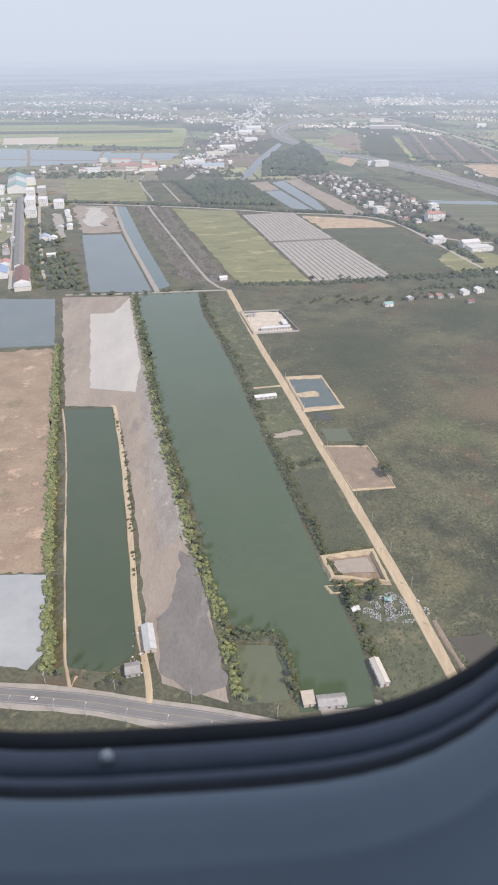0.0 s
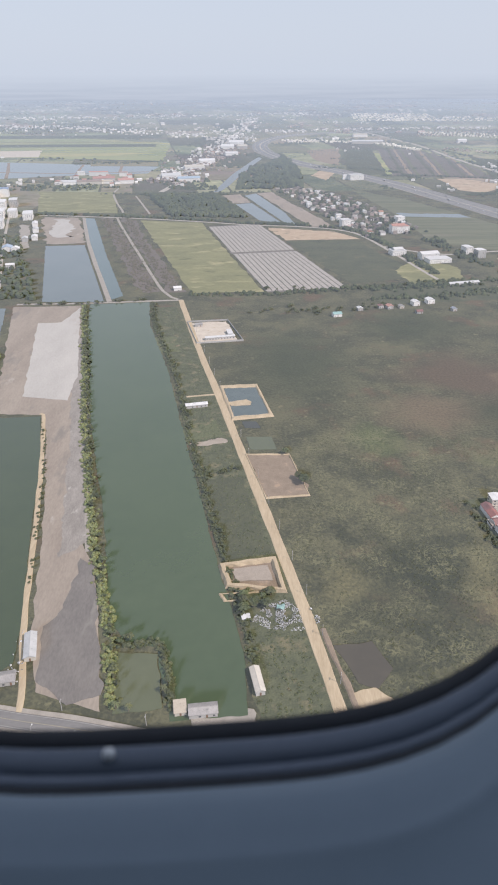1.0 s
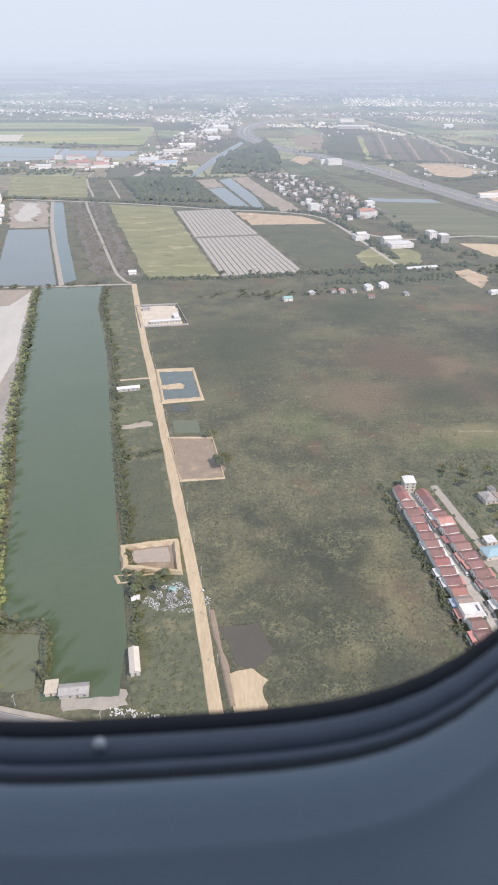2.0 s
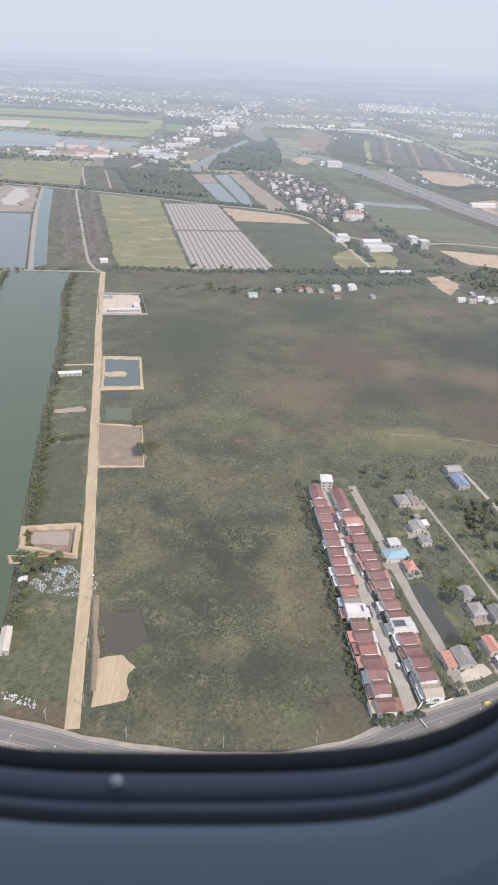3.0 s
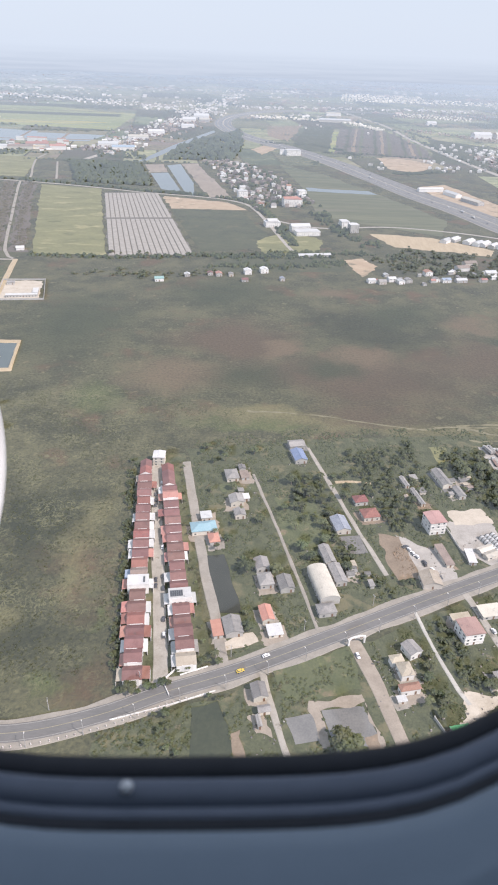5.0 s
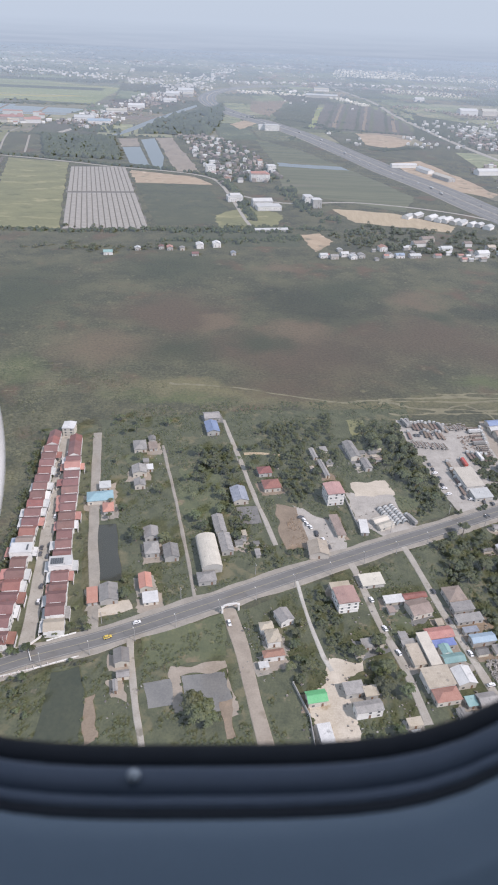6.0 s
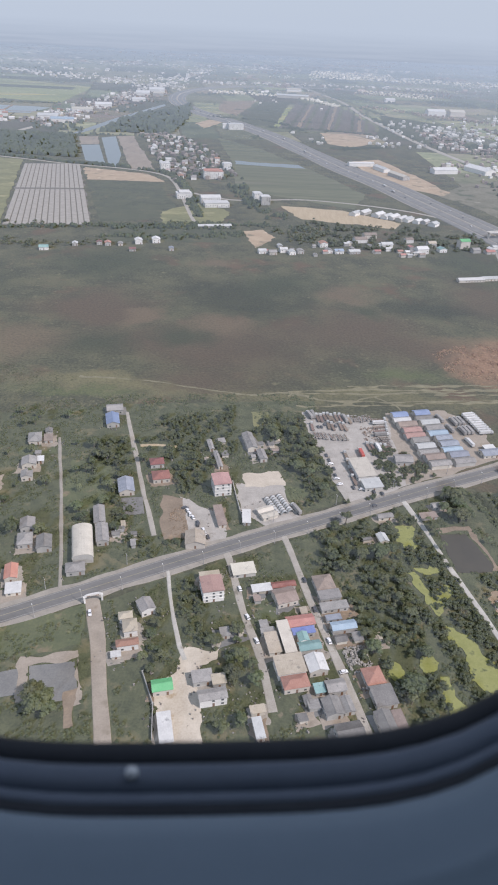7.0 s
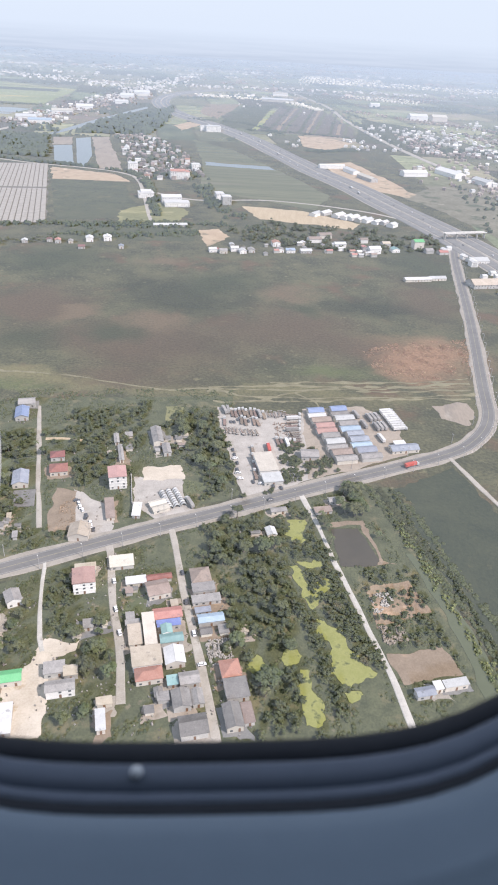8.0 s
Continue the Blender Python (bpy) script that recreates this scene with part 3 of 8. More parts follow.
first, barrel = cabin_window(), cowling_mesh()
cols, lips, turned = np.array(DRIFT), np.array(LIP), np.array(TURNS)
for k in range(-2, 244):
    t = k / FPS
    o = Vector([float(np.interp(t, cols[:, 0], cols[:, n])) for n in (1, 2, 3)])
    spot = eye_at(t) + o
    if k == -2:
        first.matrix_basis = Matrix.Translation(spot)
        continue
    pane = copy_thing(first, Matrix.Translation(spot))
    if t > 3.2:
        view = aimed(t, *(float(np.interp(t, turned[:, 0], turned[:, n])) for n in (1, 2, 3)))
        lip = float(np.interp(t, lips[:, 0], lips[:, 1])) - 77
        ob = new("engine_cowling", barrel)
        ob.parent = pane
        ob.matrix_basis = Matrix.Translation(view @ Vector(((lip - 441) / 1196 * 1.25, -0.062, -1.25)) - spot)
        tagged(ob, "white rounded engine cowling with a rolled intake lip")
# unseen overhead panel, added only to keep direct sun off rims and wall panels
bm = bmesh.new()
a, b = eye_at(-0.4), eye_at(8.4)
ring = [(-1.7, 0.62), (-1.2, 0.86), (0.1, 0.9), (0.24, 0.87), (0.25, 0.92), (0.1, 0.96), (-1.2, 0.92), (-1.76, 0.64)]
va, vb = ([bm.verts.new((e.x, y, e.z + z)) for y, z in ring] for e in (a, b))
for k in range(len(ring)):
    j = (k + 1) % len(ring)
    bm.faces.new((va[k], va[j], vb[j], vb[k]))
bm.faces.new(va)
bm.faces.new(vb[::-1])
bmesh.ops.recalc_face_normals(bm, faces=bm.faces[:])
tagged(mesh_object("ceiling", bm, PLASTIC), "unseen curved panel over the windows, added to block the sun", "ceiling", kind="structure")

# ---- ground and distance ----
bm = bmesh.new()
xs, ys = np.linspace(-4200, 5200, 24), np.linspace(-600, 5500, 20)
grid = [[bm.verts.new((x, y, 0)) for x in xs] for y in ys]
for r, s in zip(grid, grid[1:]):
    for k in range(23):
        bm.faces.new((r[k], r[k + 1], s[k + 1], s[k]))
tagged(mesh_object("ground", bm, MARSH), "flat marshy lowland with dull green and brown sedge", "ground", kind="structure")

# glowing sheet: hazy far land painted as emission, clearing upwards into the sky
m = bpy.data.materials.new("distance_haze")
m.use_nodes = True
nt = m.node_tree
geo = nt.nodes.new("ShaderNodeNewGeometry")
sep = nt.nodes.new("ShaderNodeSeparateXYZ")
link(nt, geo.outputs["Position"], sep.inputs[0])
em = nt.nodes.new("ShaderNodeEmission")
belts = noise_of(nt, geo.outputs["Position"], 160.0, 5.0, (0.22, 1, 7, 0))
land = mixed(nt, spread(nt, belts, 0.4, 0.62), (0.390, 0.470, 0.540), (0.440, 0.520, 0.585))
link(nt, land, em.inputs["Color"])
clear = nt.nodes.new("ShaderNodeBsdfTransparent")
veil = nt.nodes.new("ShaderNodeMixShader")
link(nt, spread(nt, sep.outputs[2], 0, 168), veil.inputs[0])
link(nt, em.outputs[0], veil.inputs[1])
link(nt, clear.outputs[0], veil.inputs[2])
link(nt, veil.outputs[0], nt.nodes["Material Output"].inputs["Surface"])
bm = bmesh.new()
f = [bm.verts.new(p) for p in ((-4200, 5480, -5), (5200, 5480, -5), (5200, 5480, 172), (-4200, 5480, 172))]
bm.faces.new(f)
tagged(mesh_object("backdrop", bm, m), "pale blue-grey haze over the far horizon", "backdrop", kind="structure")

# far farmland, split into odd-sized fields
rng = np.random.default_rng(4)


def split(x0, x1, y0, y1, out):
    w, h = x1 - x0, (y1 - y0) * 0.6
    limit = 60 + (y0 - 900) * 0.05
    if w < limit * 1.6 and h < limit * 1.6 or (w < limit or h < limit * 0.5) and rng.random() < 0.5:
        out.append((x0, x1, y0, y1))
    elif w > h:
        c = x0 + w * rng.uniform(0.35, 0.65)
        split(x0, c, y0, y1, out)
        split(c, x1, y0, y1, out)
    else:
        c = y0 + (y1 - y0) * rng.uniform(0.35, 0.65)
        split(x0, x1, y0, c, out)
        split(x0, x1, c, y1, out)


cells = []
split(-3600, 4600, 1150, 5400, cells)
turn = radians(9)


def lean(x, y):
    return (x * math.cos(turn) - (y - 1100) * math.sin(turn) * 0.9, 1100 + x * math.sin(turn) * 0.35 + (y - 1100) * math.cos(turn))


fields = np.array([[(*lean(a + 2, c + 2), 0.06), (*lean(b - 2, c + 2), 0.06), (*lean(b - 2, d - 2), 0.06), (*lean(a + 2, d - 2), 0.06)] for a, b, c, d in cells])
fields = list(fields[(fields[:, :, 1].min(1) > 960)])
near = []
split(520, 1500, 470, 1120, near)
split(-900, -262, 480, 1150, near)
fields += [np.array([(a + 1, c + 1, 0.05), (b - 1, c + 1, 0.05), (b - 1, d - 1, 0.05), (a + 1, d - 1, 0.05)]) for a, b, c, d in near]
fields = np.array(fields)
tagged(quads("farmland", fields, FARFIELD), "patchwork of far green and tan fields", "fields", kind="stuff")

# ---- ponds, basins and fields beside the canal ----
patch("field", [(-162, 428), (-131, 430), (-80, 211), (-77, 200), (-98, 200), (-175, 360), (-190, 428)], 0.10, DRYFIELD, "dry tan stubble field with bare orange earth", 1.2, category="field")
patch("basin", [(-153, 545), (-96, 547), (-72, 428), (-48, 316), (-28, 220), (-22, 210), (-14, 178), (-7, 140), (-28, 148), (-36, 172), (-50, 244), (-75, 343), (-104, 344)], 0.08, MUDPALE, "drained fish pond with dry brown-grey silt", 0.35, category="pond bed")
patch("silt", [(-121.5, 502), (-104, 504.5), (-97, 542), (-79, 450), (-69, 400), (-67, 362), (-94.7, 368)], 0.14, MUDWHITE, "cracked whitish dry silt in the drained pond", 0.3, 4, "silt")
patch("mud", [(-28.2, 214), (-21.7, 209), (-14.3, 178), (-7.6, 147), (-17.4, 142.4), (-29, 152), (-33.6, 176), (-29, 180.6), (-27.6, 192)], 0.16, MUDDARK, "damp dark grey mud at the pond's end", 0.35, 3, "mud")
patch("silt", [(-86, 470), (-77, 470), (-66, 425), (-46, 318), (-27, 226), (-36, 214), (-52, 300), (-72, 398)], 0.12, MUDGREY, "rough grey cracked silt along the bank", 0.5, 3, "silt")
def pond(name, pts, material, label):
    patch(name, pts, 0.2 if name == "small_pond" else 0.12, material, label, 0.18, 3, "water")


pond("canal", [(-91, 551), (-42, 556), (-34, 496), (-11, 403), (3, 328), (16, 265), (24, 222), (31, 190), (37, 161), (38, 138), (15, 137), (10, 154), (8, 166), (-4, 169), (-10, 178), (-16, 205), (-24, 243), (-37, 292), (-55, 365), (-76, 461)], GREENWATER, "long still green canal between earth banks")
pond("small_pond", [(-5, 164), (8, 163), (12, 141), (-3, 139)], OLIVEWATER, "small olive-green pond ringed by bushes")
pond("fish_pond", [(-103, 339), (-77, 341), (-63, 287), (-51, 224), (-41, 178), (-39, 160), (-46, 152), (-60, 155), (-92, 293)], DEEPGREEN, "deep green rectangular fish pond")
pond("milky_pond", [(-110, 200), (-78, 200), (-69, 160), (-72, 154), (-100, 158)], MILKWATER, "shallow milky grey pond")
pond("grey_pond", [(-215, 542), (-158, 541), (-133, 438), (-190, 432)], GREYWATER, "grey still fish pond")
pond("upper_pond", [(-184, 770), (-141, 774), (-80, 557), (-133, 559)], GREYWATER, "grey-blue rectangular pond")
pond("upper_canal", [(-176, 938), (-160, 933), (-106, 718), (-67, 575), (-78, 562), (-124, 727)], TEALWATER, "narrow teal canal reach")
pond("far_pond", [(-546, 1610), (-300, 1545), (-136, 1500), (-147, 1395), (-270, 1375), (-460, 1310), (-600, 1320)], GREYWATER, "far group of shrimp ponds")
for line in ([(-600, 1440), (-440, 1420), (-300, 1400), (-140, 1420)], [(-470, 1580), (-430, 1440), (-400, 1330)], [(-300, 1540), (-285, 1400)], [(-215, 1520), (-205, 1420)]):
    ribbon("pond_bund", line, 5.0, 0.4, PLOTSOIL, "low earth bund between shrimp ponds", 0.5, 12, category="bank")
pond("settling_pond", [(26, 1039), (50, 1049), (87, 896), (59, 913)], GREYWATER, "far pale settling pond")
pond("settling_pond", [(40, 1119), (58, 1140), (95, 968), (106, 868), (89, 905)], GREYWATER, "far pale settling pond beside a sandy lot")
pond("town_canal", [(-12, 1150), (-2, 1230), (18, 1380), (58, 1600), (74, 1680), (80, 1640), (46, 1446), (28, 1329), (14, 1230), (0, 1160)], DARKWATER, "grey canal beside the town road")
patch("basin", [(5, 1118), (32, 1130), (49, 1054), (25, 1045)], 0.14, MUDPALE, "far dry settling basin", 1, 8, "pond bed")
pond("estate_pond", [(171.6, 188), (180, 189), (187, 160.5), (179, 159.3)], DARKWATER, "dark rectangular pond behind the terrace")
pond("roadside_pool", [(174.4, 123.5), (181.6, 125.6), (184.9, 118.8), (187, 103), (175.8, 102), (174.9, 116.5)], FALLOW, "dark overgrown marshy pool beside the road")
pond("brown_pond", [(337, 187), (346.6, 188.2), (348.9, 180.1), (351.5, 171.4), (350, 168.2), (338.6, 167.5), (337.2, 176.4)], BROWNWATER, "brown muddy pond")
pond("ditch", [(361, 176), (363, 176), (365, 170), (370, 155), (374, 143), (377, 125), (378, 108), (371, 108), (370, 130), (367.5, 148), (364, 162)], OLIVEWATER, "muddy olive ditch between grassy banks")
pond("marsh_pool", [(67, 166), (80, 168), (85, 156), (79, 148), (73, 150)], BROWNWATER, "shallow brown pool beside the dirt road")
pond("blue_pool", [(36, 333), (44, 333), (46, 325), (38, 325)], DARKWATER, "small dark pool")
pond("green_pool", [(38, 315), (52, 315), (54, 301), (41, 301)], OLIVEWATER, "small murky green pool")
patch("basin", [(-232, 943), (-182, 940), (-142, 784), (-185, 778)], 0.1, MUDPALE, "far drained pond with brown silt", 1.5, 8, "pond bed")
patch("silt", [(-212, 930), (-190, 925), (-165, 815), (-190, 815)], 0.15, MUDWHITE, "pale dry silt in the far basin", 2.5, 8, "silt")
patch("orchard", [(-152, 935), (-136, 937), (-75, 722), (-37, 588), (-54, 586), (-92, 722)], 0.12, ORCHARDSOIL, "brown orchard strip with low bare bushes", 1.5, 8, "orchard")
patch("orchard", [(-127, 938), (-110, 941), (-58, 740), (-16, 588), (-30, 586), (-68, 722)], 0.12, ORCHARDSOIL, "brown orchard strip beside a dirt track", 1.5, 8, "orchard")
patch("field", [(-98, 920), (-16, 900), (54, 586), (-8, 582)], 0.1, YELLOWFIELD, "rough yellow-green grass field", 0.8, 10, "field")
patch("field", [(86, 792), (165, 791), (208, 634), (136, 608)], 0.1, DARKFIELD, "dark green fallow field", 0.8, 10, "field")
patch("field", [(67, 866), (148, 840), (172, 797), (86, 794)], 0.12, REDDIRT, "strip of bare orange earth above the fallow field", 0.8, 6, "bare ground")
patch("field", [(-296, 1171), (-171, 1164), (-137, 971), (-249, 984)], 0.1, YELLOWFIELD, "rough pale green field", 0.8, 14, "field")
patch("field", [(-1100, 2650), (-162, 2030), (-140, 1610), (-620, 1720), (-1100, 2050)], 0.1, RICE, "broad far light-green rice field", 1.2, 30, "field")
for k, (y0, y1, kind) in enumerate(((1930, 2010, DARKFIELD), (2060, 2090, YELLOWFIELD), (2200, 2320, DARKFIELD), (2420, 2470, YELLOWFIELD), (2530, 2640, LAWN))):
    patch("field", [(-1000 + k * 20, y0), (-190 - k * 8, y0 + 8), (-200 - k * 8, y1 + 8), (-1010 + k * 20, y1)], 0.16, kind, "long narrow far field strip in the rice plain", 1.2, 30, "field")
patch("field", [(-600, 1833), (-468, 1851), (-438, 1697), (-560, 1690)], 0.14, SAND, "far sandy tan field", 1.2, 20, "field")
patch("field", [(-295, 1600), (-148, 1596), (-139, 1510), (-282, 1512)], 0.14, STRAW, "far yellow ripe field", 1.2, 20, "field")
patch("field", [(195, 1818), (284, 1875), (237, 1505), (196, 1604)], 0.10, PLOTSOIL, "far brown fallow field", 1.2, 20, "field")
patch("field", [(290, 1832), (368, 1903), (306, 1361), (236, 1369)], 0.12, DARKFIELD, "far dark green vegetable plots", 1.2, 20, "field")
patch("field", [(352, 1750), (362, 1750), (319, 1352), (308, 1352)], 0.18, RICE, "far light green strip", 0.8, 20, "field")
for k in range(12):
    u = k * 14
    patch("field", [(384 + u, 1850 - u * 0.5), (390 + u, 1845 - u * 0.5), (326 + u, 1340), (320 + u, 1340)], 0.17, (ORCHARDSOIL, DARKFIELD, PLOTSOIL, LAWN)[k % 4], "far ploughed strip", 0.8, 20, "field")
patch("field", [(379, 1860), (480, 1805), (509, 1443), (487, 1302), (314, 1338)], 0.13, ORCHARDSOIL, "far brown ploughed field", 1.2, 20, "field")
patch("field", [(553, 1652), (652, 1526), (566, 1219), (484, 1259)], 0.12, DARKFIELD, "far dark green field", 1.2, 20, "field")
patch("bare_ground", [(390, 1299), (440, 1292), (475, 1231), (450, 1165), (423, 1138), (389, 1160)], 0.14, REDDIRT, "far bare orange earth works", 1.2, 12, "bare ground")
patch("bare_ground", [(297, 702), (361, 692), (411, 650), (400, 628), (316, 650)], 0.14, DIRT, "bare sandy building plot", 0.8, 6, "bare ground")
patch("bare_ground", [(262, 596), (278, 606), (290, 578), (274, 545)], 0.14, REDDIRT, "bare reddish clearing", 0.8, 5, "bare ground")
patch("bare_ground", [(60, 1141), (83, 1151), (153, 867), (123, 870)], 0.16, MUDPALE, "pale sandy building lot", 0.8, 10, "bare ground")
patch("bare_ground", [(408, 1001), (450, 1026), (480, 891), (496, 808), (485, 787), (447, 824), (413, 915)], 0.12, REDDIRT, "sandy works yard beside the highway", 0.8, 10, "bare ground")
patch("field", [(215, 1175), (283, 1075), (350, 905), (395, 775), (372, 700), (307, 742), (251, 780), (245, 935)], 0.1, PADDY, "streaky dull green paddies beside the highway", 0.8, 10, "field")
patch("bare_ground", [(166, 1355), (188, 1420), (215, 1390), (186, 1280)], 0.13, REDDIRT, "bare orange mound beside the highway", 1.0, 10, "bare ground")
patch("field", [(184, 655), (220, 706), (250, 664), (237, 602), (192, 597)], 0.13, YELLOWFIELD, "rough grass plots behind a row of houses", 1.2, 5, "field")
patch("far_pool", [(248, 960), (330, 950), (338, 925), (250, 935)], 0.14, GREYWATER, "long shallow pool in a far field", 1, 8, "water")
patch("field", [(150, 590), (255, 612), (262, 560), (150, 545)], 0.08, DARKFIELD, "rough green field behind a row of houses", 0.8, 8, "field")
patch("field", [(-36, 545), (-16, 540), (6, 441), (22, 366), (39, 290), (50, 222), (60, 172), (66, 130), (44, 125), (40, 160), (34, 190), (27, 222), (19, 265), (6, 328), (-8, 403), (-30, 496)], 0.05, SCRUB, "strip of green scrub between canal and dirt road", 1, 6, "scrub")

patch("bare_ground", [(395.6, 282.9), (413, 289), (413.1, 275.5), (405.1, 266.2), (395.7, 272.2)], 0.12, MUDPALE, "pale bare ground inside the road's bend", 0.8, 3, "bare ground")
patch("field", [(562, 480), (546, 560), (528, 640), (508, 720), (478, 790), (520, 850), (580, 900), (760, 980), (900, 900), (900, 480)], 0.09, DRYPLAIN, "rough dry grey-brown waste ground beside the highway", 1.2, 12, "field")

# striped field: mulched beds with bare furrows between
fa, fb, fc, fd = (np.array(p, float) for p in ((-7, 876), (57, 890), (131, 594), (58, 584)))
patch("field", [tuple(fa), tuple(fb), tuple(fc), tuple(fd)], 0.1, MULCHDARK, "vegetable field with silver mulched beds", 0.8, 8, "field")
for k in range(14):
    for lo, hi in ((0.01, 0.485), (0.51, 0.99)):
        s0, s1 = (k + 0.08) / 14, (k + 0.90) / 14
        c = [(fa + (fb - fa) * s) * (1 - v) + (fd + (fc - fd) * s) * v for s, v in ((s0, lo), (s1, lo), (s1, hi), (s0, hi))]
        bm = bmesh.new()
        low, high = [bm.verts.new((*p, 0.1)) for p in c], [bm.verts.new((*(p * 0.96 + sum(c) / 4 * 0.04), 0.45)) for p in c]
        bm.faces.new(high)
        for j in range(4):
            bm.faces.new((low[j], low[(j + 1) % 4], high[(j + 1) % 4], high[j]))
        bmesh.ops.recalc_face_normals(bm, faces=bm.faces[:])
        tagged(mesh_object("crop_bed", bm, MULCH), "raised crop bed under silver-grey mulch", "crop bed", "mulched beds")

# ---- roads ----
MAIN = [(-160, 152), (-78, 144), (-51, 141), (-30, 137), (-8, 133), (30, 124), (64, 117), (75, 114.5), (100, 112), (129, 113.5), (150, 120), (166, 128), (187, 137),
        (214, 151), (257, 174), (299, 195), (343, 217), (388, 239), (406, 253), (419, 275), (427, 312), (448, 412), (473, 544), (487, 600)]
ribbon("road_shoulder", MAIN, 9.2, 0.12, SHOULDER, "dusty pale road shoulder", 0.3)
ribbon("road", MAIN, 5.6, 0.2, ASPHALT, "grey two-lane asphalt road curving past the village", 0.0)
for off in (-2.45, 2.45):
    ribbon("edge_line", MAIN, 0.12, 0.235, PAINT, "worn white edge line", offset=off, category="road marking")
ribbon("centre_line", MAIN, 0.12, 0.235, surface("yellow_line", (0.27, 0.24, 0.16), (0.34, 0.30, 0.20), 2, 0.3, 0.8, 0.0), "worn yellow centre line", category="road marking")
DIRTROAD = [(-16, 562), (5, 450), (21.5, 370), (38.5, 285), (51, 222), (60, 175), (69, 121)]
ribbon("dirt_road", DIRTROAD, 4.0, 0.16, DIRT, "straight pale sandy dirt road", 0.1, 4)
ribbon("dirt_bank", [(64, 174), (69, 150), (72, 134)], 1.4, 0.3, PLOTSOIL, "low sandy bank beside the dirt road", 0.3, 2)
def lane(name, pts, w, material, label):
    ribbon(name, pts, w, 0.15, material, label, 0.12, 3.0 if pts[0][1] < 600 else 12.0, category="lane")


lane("estate_road", [(147, 252), (154, 203), (160.5, 162), (166, 125)], 4.0, LANECON, "narrow grey road between the terraces")
lane("gravel_lane", [(160, 251), (164, 230), (169, 204), (174, 179), (178.5, 160), (183, 135)], 3.2, SHOULDER, "dusty gravel lane behind the terrace")
lane("concrete_lane", [(189.5, 243), (196, 218), (203.4, 188.5), (212, 151)], 1.0, SHOULDER, "narrow concrete village lane")
lane("concrete_lane", [(214, 267), (224, 228), (231, 202), (237, 181)], 1.4, LANECON, "pale concrete lane to a blue house")
lane("dirt_lane", [(224, 239), (231, 240), (239, 239)], 1.4, DIRT, "short sandy side path")
lane("concrete_lane", [(243, 165), (246, 149), (250, 133), (252, 128)], 1.1, CONCRETE, "narrow white concrete lane")
lane("wide_lane", [(221, 152), (223, 146), (227, 133), (230, 119), (235, 98)], 4.0, LANEDUST, "wide dusty lane behind a white arch")
lane("grey_lane", [(192, 142), (194, 136), (198, 119), (204, 98)], 1.5, LANECON, "straight grey concrete lane")
lane("village_lane", [(260, 178), (263, 170), (268, 147), (273, 130), (276, 112)], 2.1, LANECON, "grey village lane with parked cars")
lane("village_lane", [(281, 186), (283, 178), (288, 155), (293, 135), (301, 102)], 2.0, LANECON, "grey village lane between crowded roofs")
lane("concrete_lane", [(327, 209), (332, 190.7), (336, 171.3), (339.8, 155.7), (343, 141.8), (347.3, 123.7), (349.7, 107)], 1.5, CONCRETE, "narrow white concrete lane through gardens")
lane("concrete_lane", [(391, 240), (402, 206), (416, 170)], 1.8, LANECON, "pale concrete lane beside a dark field")
lane("farm_track", [(-172, 1205), (-170, 1144), (-151, 1058), (-128, 971), (-131, 938), (-72, 722), (-34, 590), (-18, 564)], 2.6, SHOULDER, "long straight dusty farm track")
lane("farm_track", [(-131, 1120), (-90, 962)], 2.6, SHOULDER, "dusty farm track")
lane("bank_path", [(-78, 345), (-76, 343), (-64, 293), (-50, 227), (-41, 181), (-33, 150), (-31, 140)], 1.9, DIRT, "sandy path along the pond bank")
lane("bank_path", [(-105, 341), (-92, 293), (-61, 157), (-56, 151)], 0.6, REDDIRT, "orange earth edge of the fish pond")
lane("bank_path", [(-152, 552), (-90, 555), (-40, 560), (-15, 562)], 3.0, SHOULDER, "dusty bank road at the canal's head")
lane("bank_path", [(-176, 940), (-136, 775), (-76, 558)], 4.0, SHOULDER, "pale bank between two ponds")
lane("bank_path", [(-70, 428), (-47, 316), (-26, 218)], 1.6, SHOULDER, "pale dry bank of the drained pond")
lane("north_road", [(-330, 965), (-230, 958), (-93, 930), (-14, 906), (48, 884), (106, 872), (156, 849), (182, 800), (214, 640), (222, 608)], 3.6, LANECON, "pale country road past the fields")
for k, track in enumerate(([(185, 302), (219, 299), (270, 289), (288, 292), (341, 296), (422, 308)], [(288, 291), (310, 286), (350, 288), (390, 293), (420, 300)], [(291, 279), (310, 281), (330, 292), (352, 298)],
                            [(330, 292), (339, 283), (341, 277)], [(288, 294), (330, 299), (380, 303), (420, 312)],
                            [(306, 281), (340, 284), (380, 290), (416, 294)], [(318, 301), (350, 305), (392, 309), (421, 317)], [(360, 296), (390, 299), (419, 304)])):
    ribbon("marsh_track", track, 0.8, 0.10 + 0.012 * k, STRAW, "trampled straw-coloured track in the marsh", 0.8, 2.0, category="track")
lane("town_road", [(-96, 1160), (-79, 1272), (-45, 1634), (-9, 2037), (27, 2429), (110, 3300)], 10.0, LANECON, "far straight town road")
lane("side_road", [(190, 760), (250, 720), (330, 735), (430, 700), (500, 620)], 3.6, LANECON, "far pale frontage road")
HIGHWAY = [(520, 470), (506, 546), (489, 619), (472, 680), (450, 753), (425, 841), (392, 928), (353, 1059), (312, 1197), (261, 1329), (201, 1460), (146, 1577), (104, 1723), (84, 1858), (87, 2008),
           (121, 2150), (180, 2275), (285, 2365), (440, 2405), (700, 2390), (1000, 2400)]
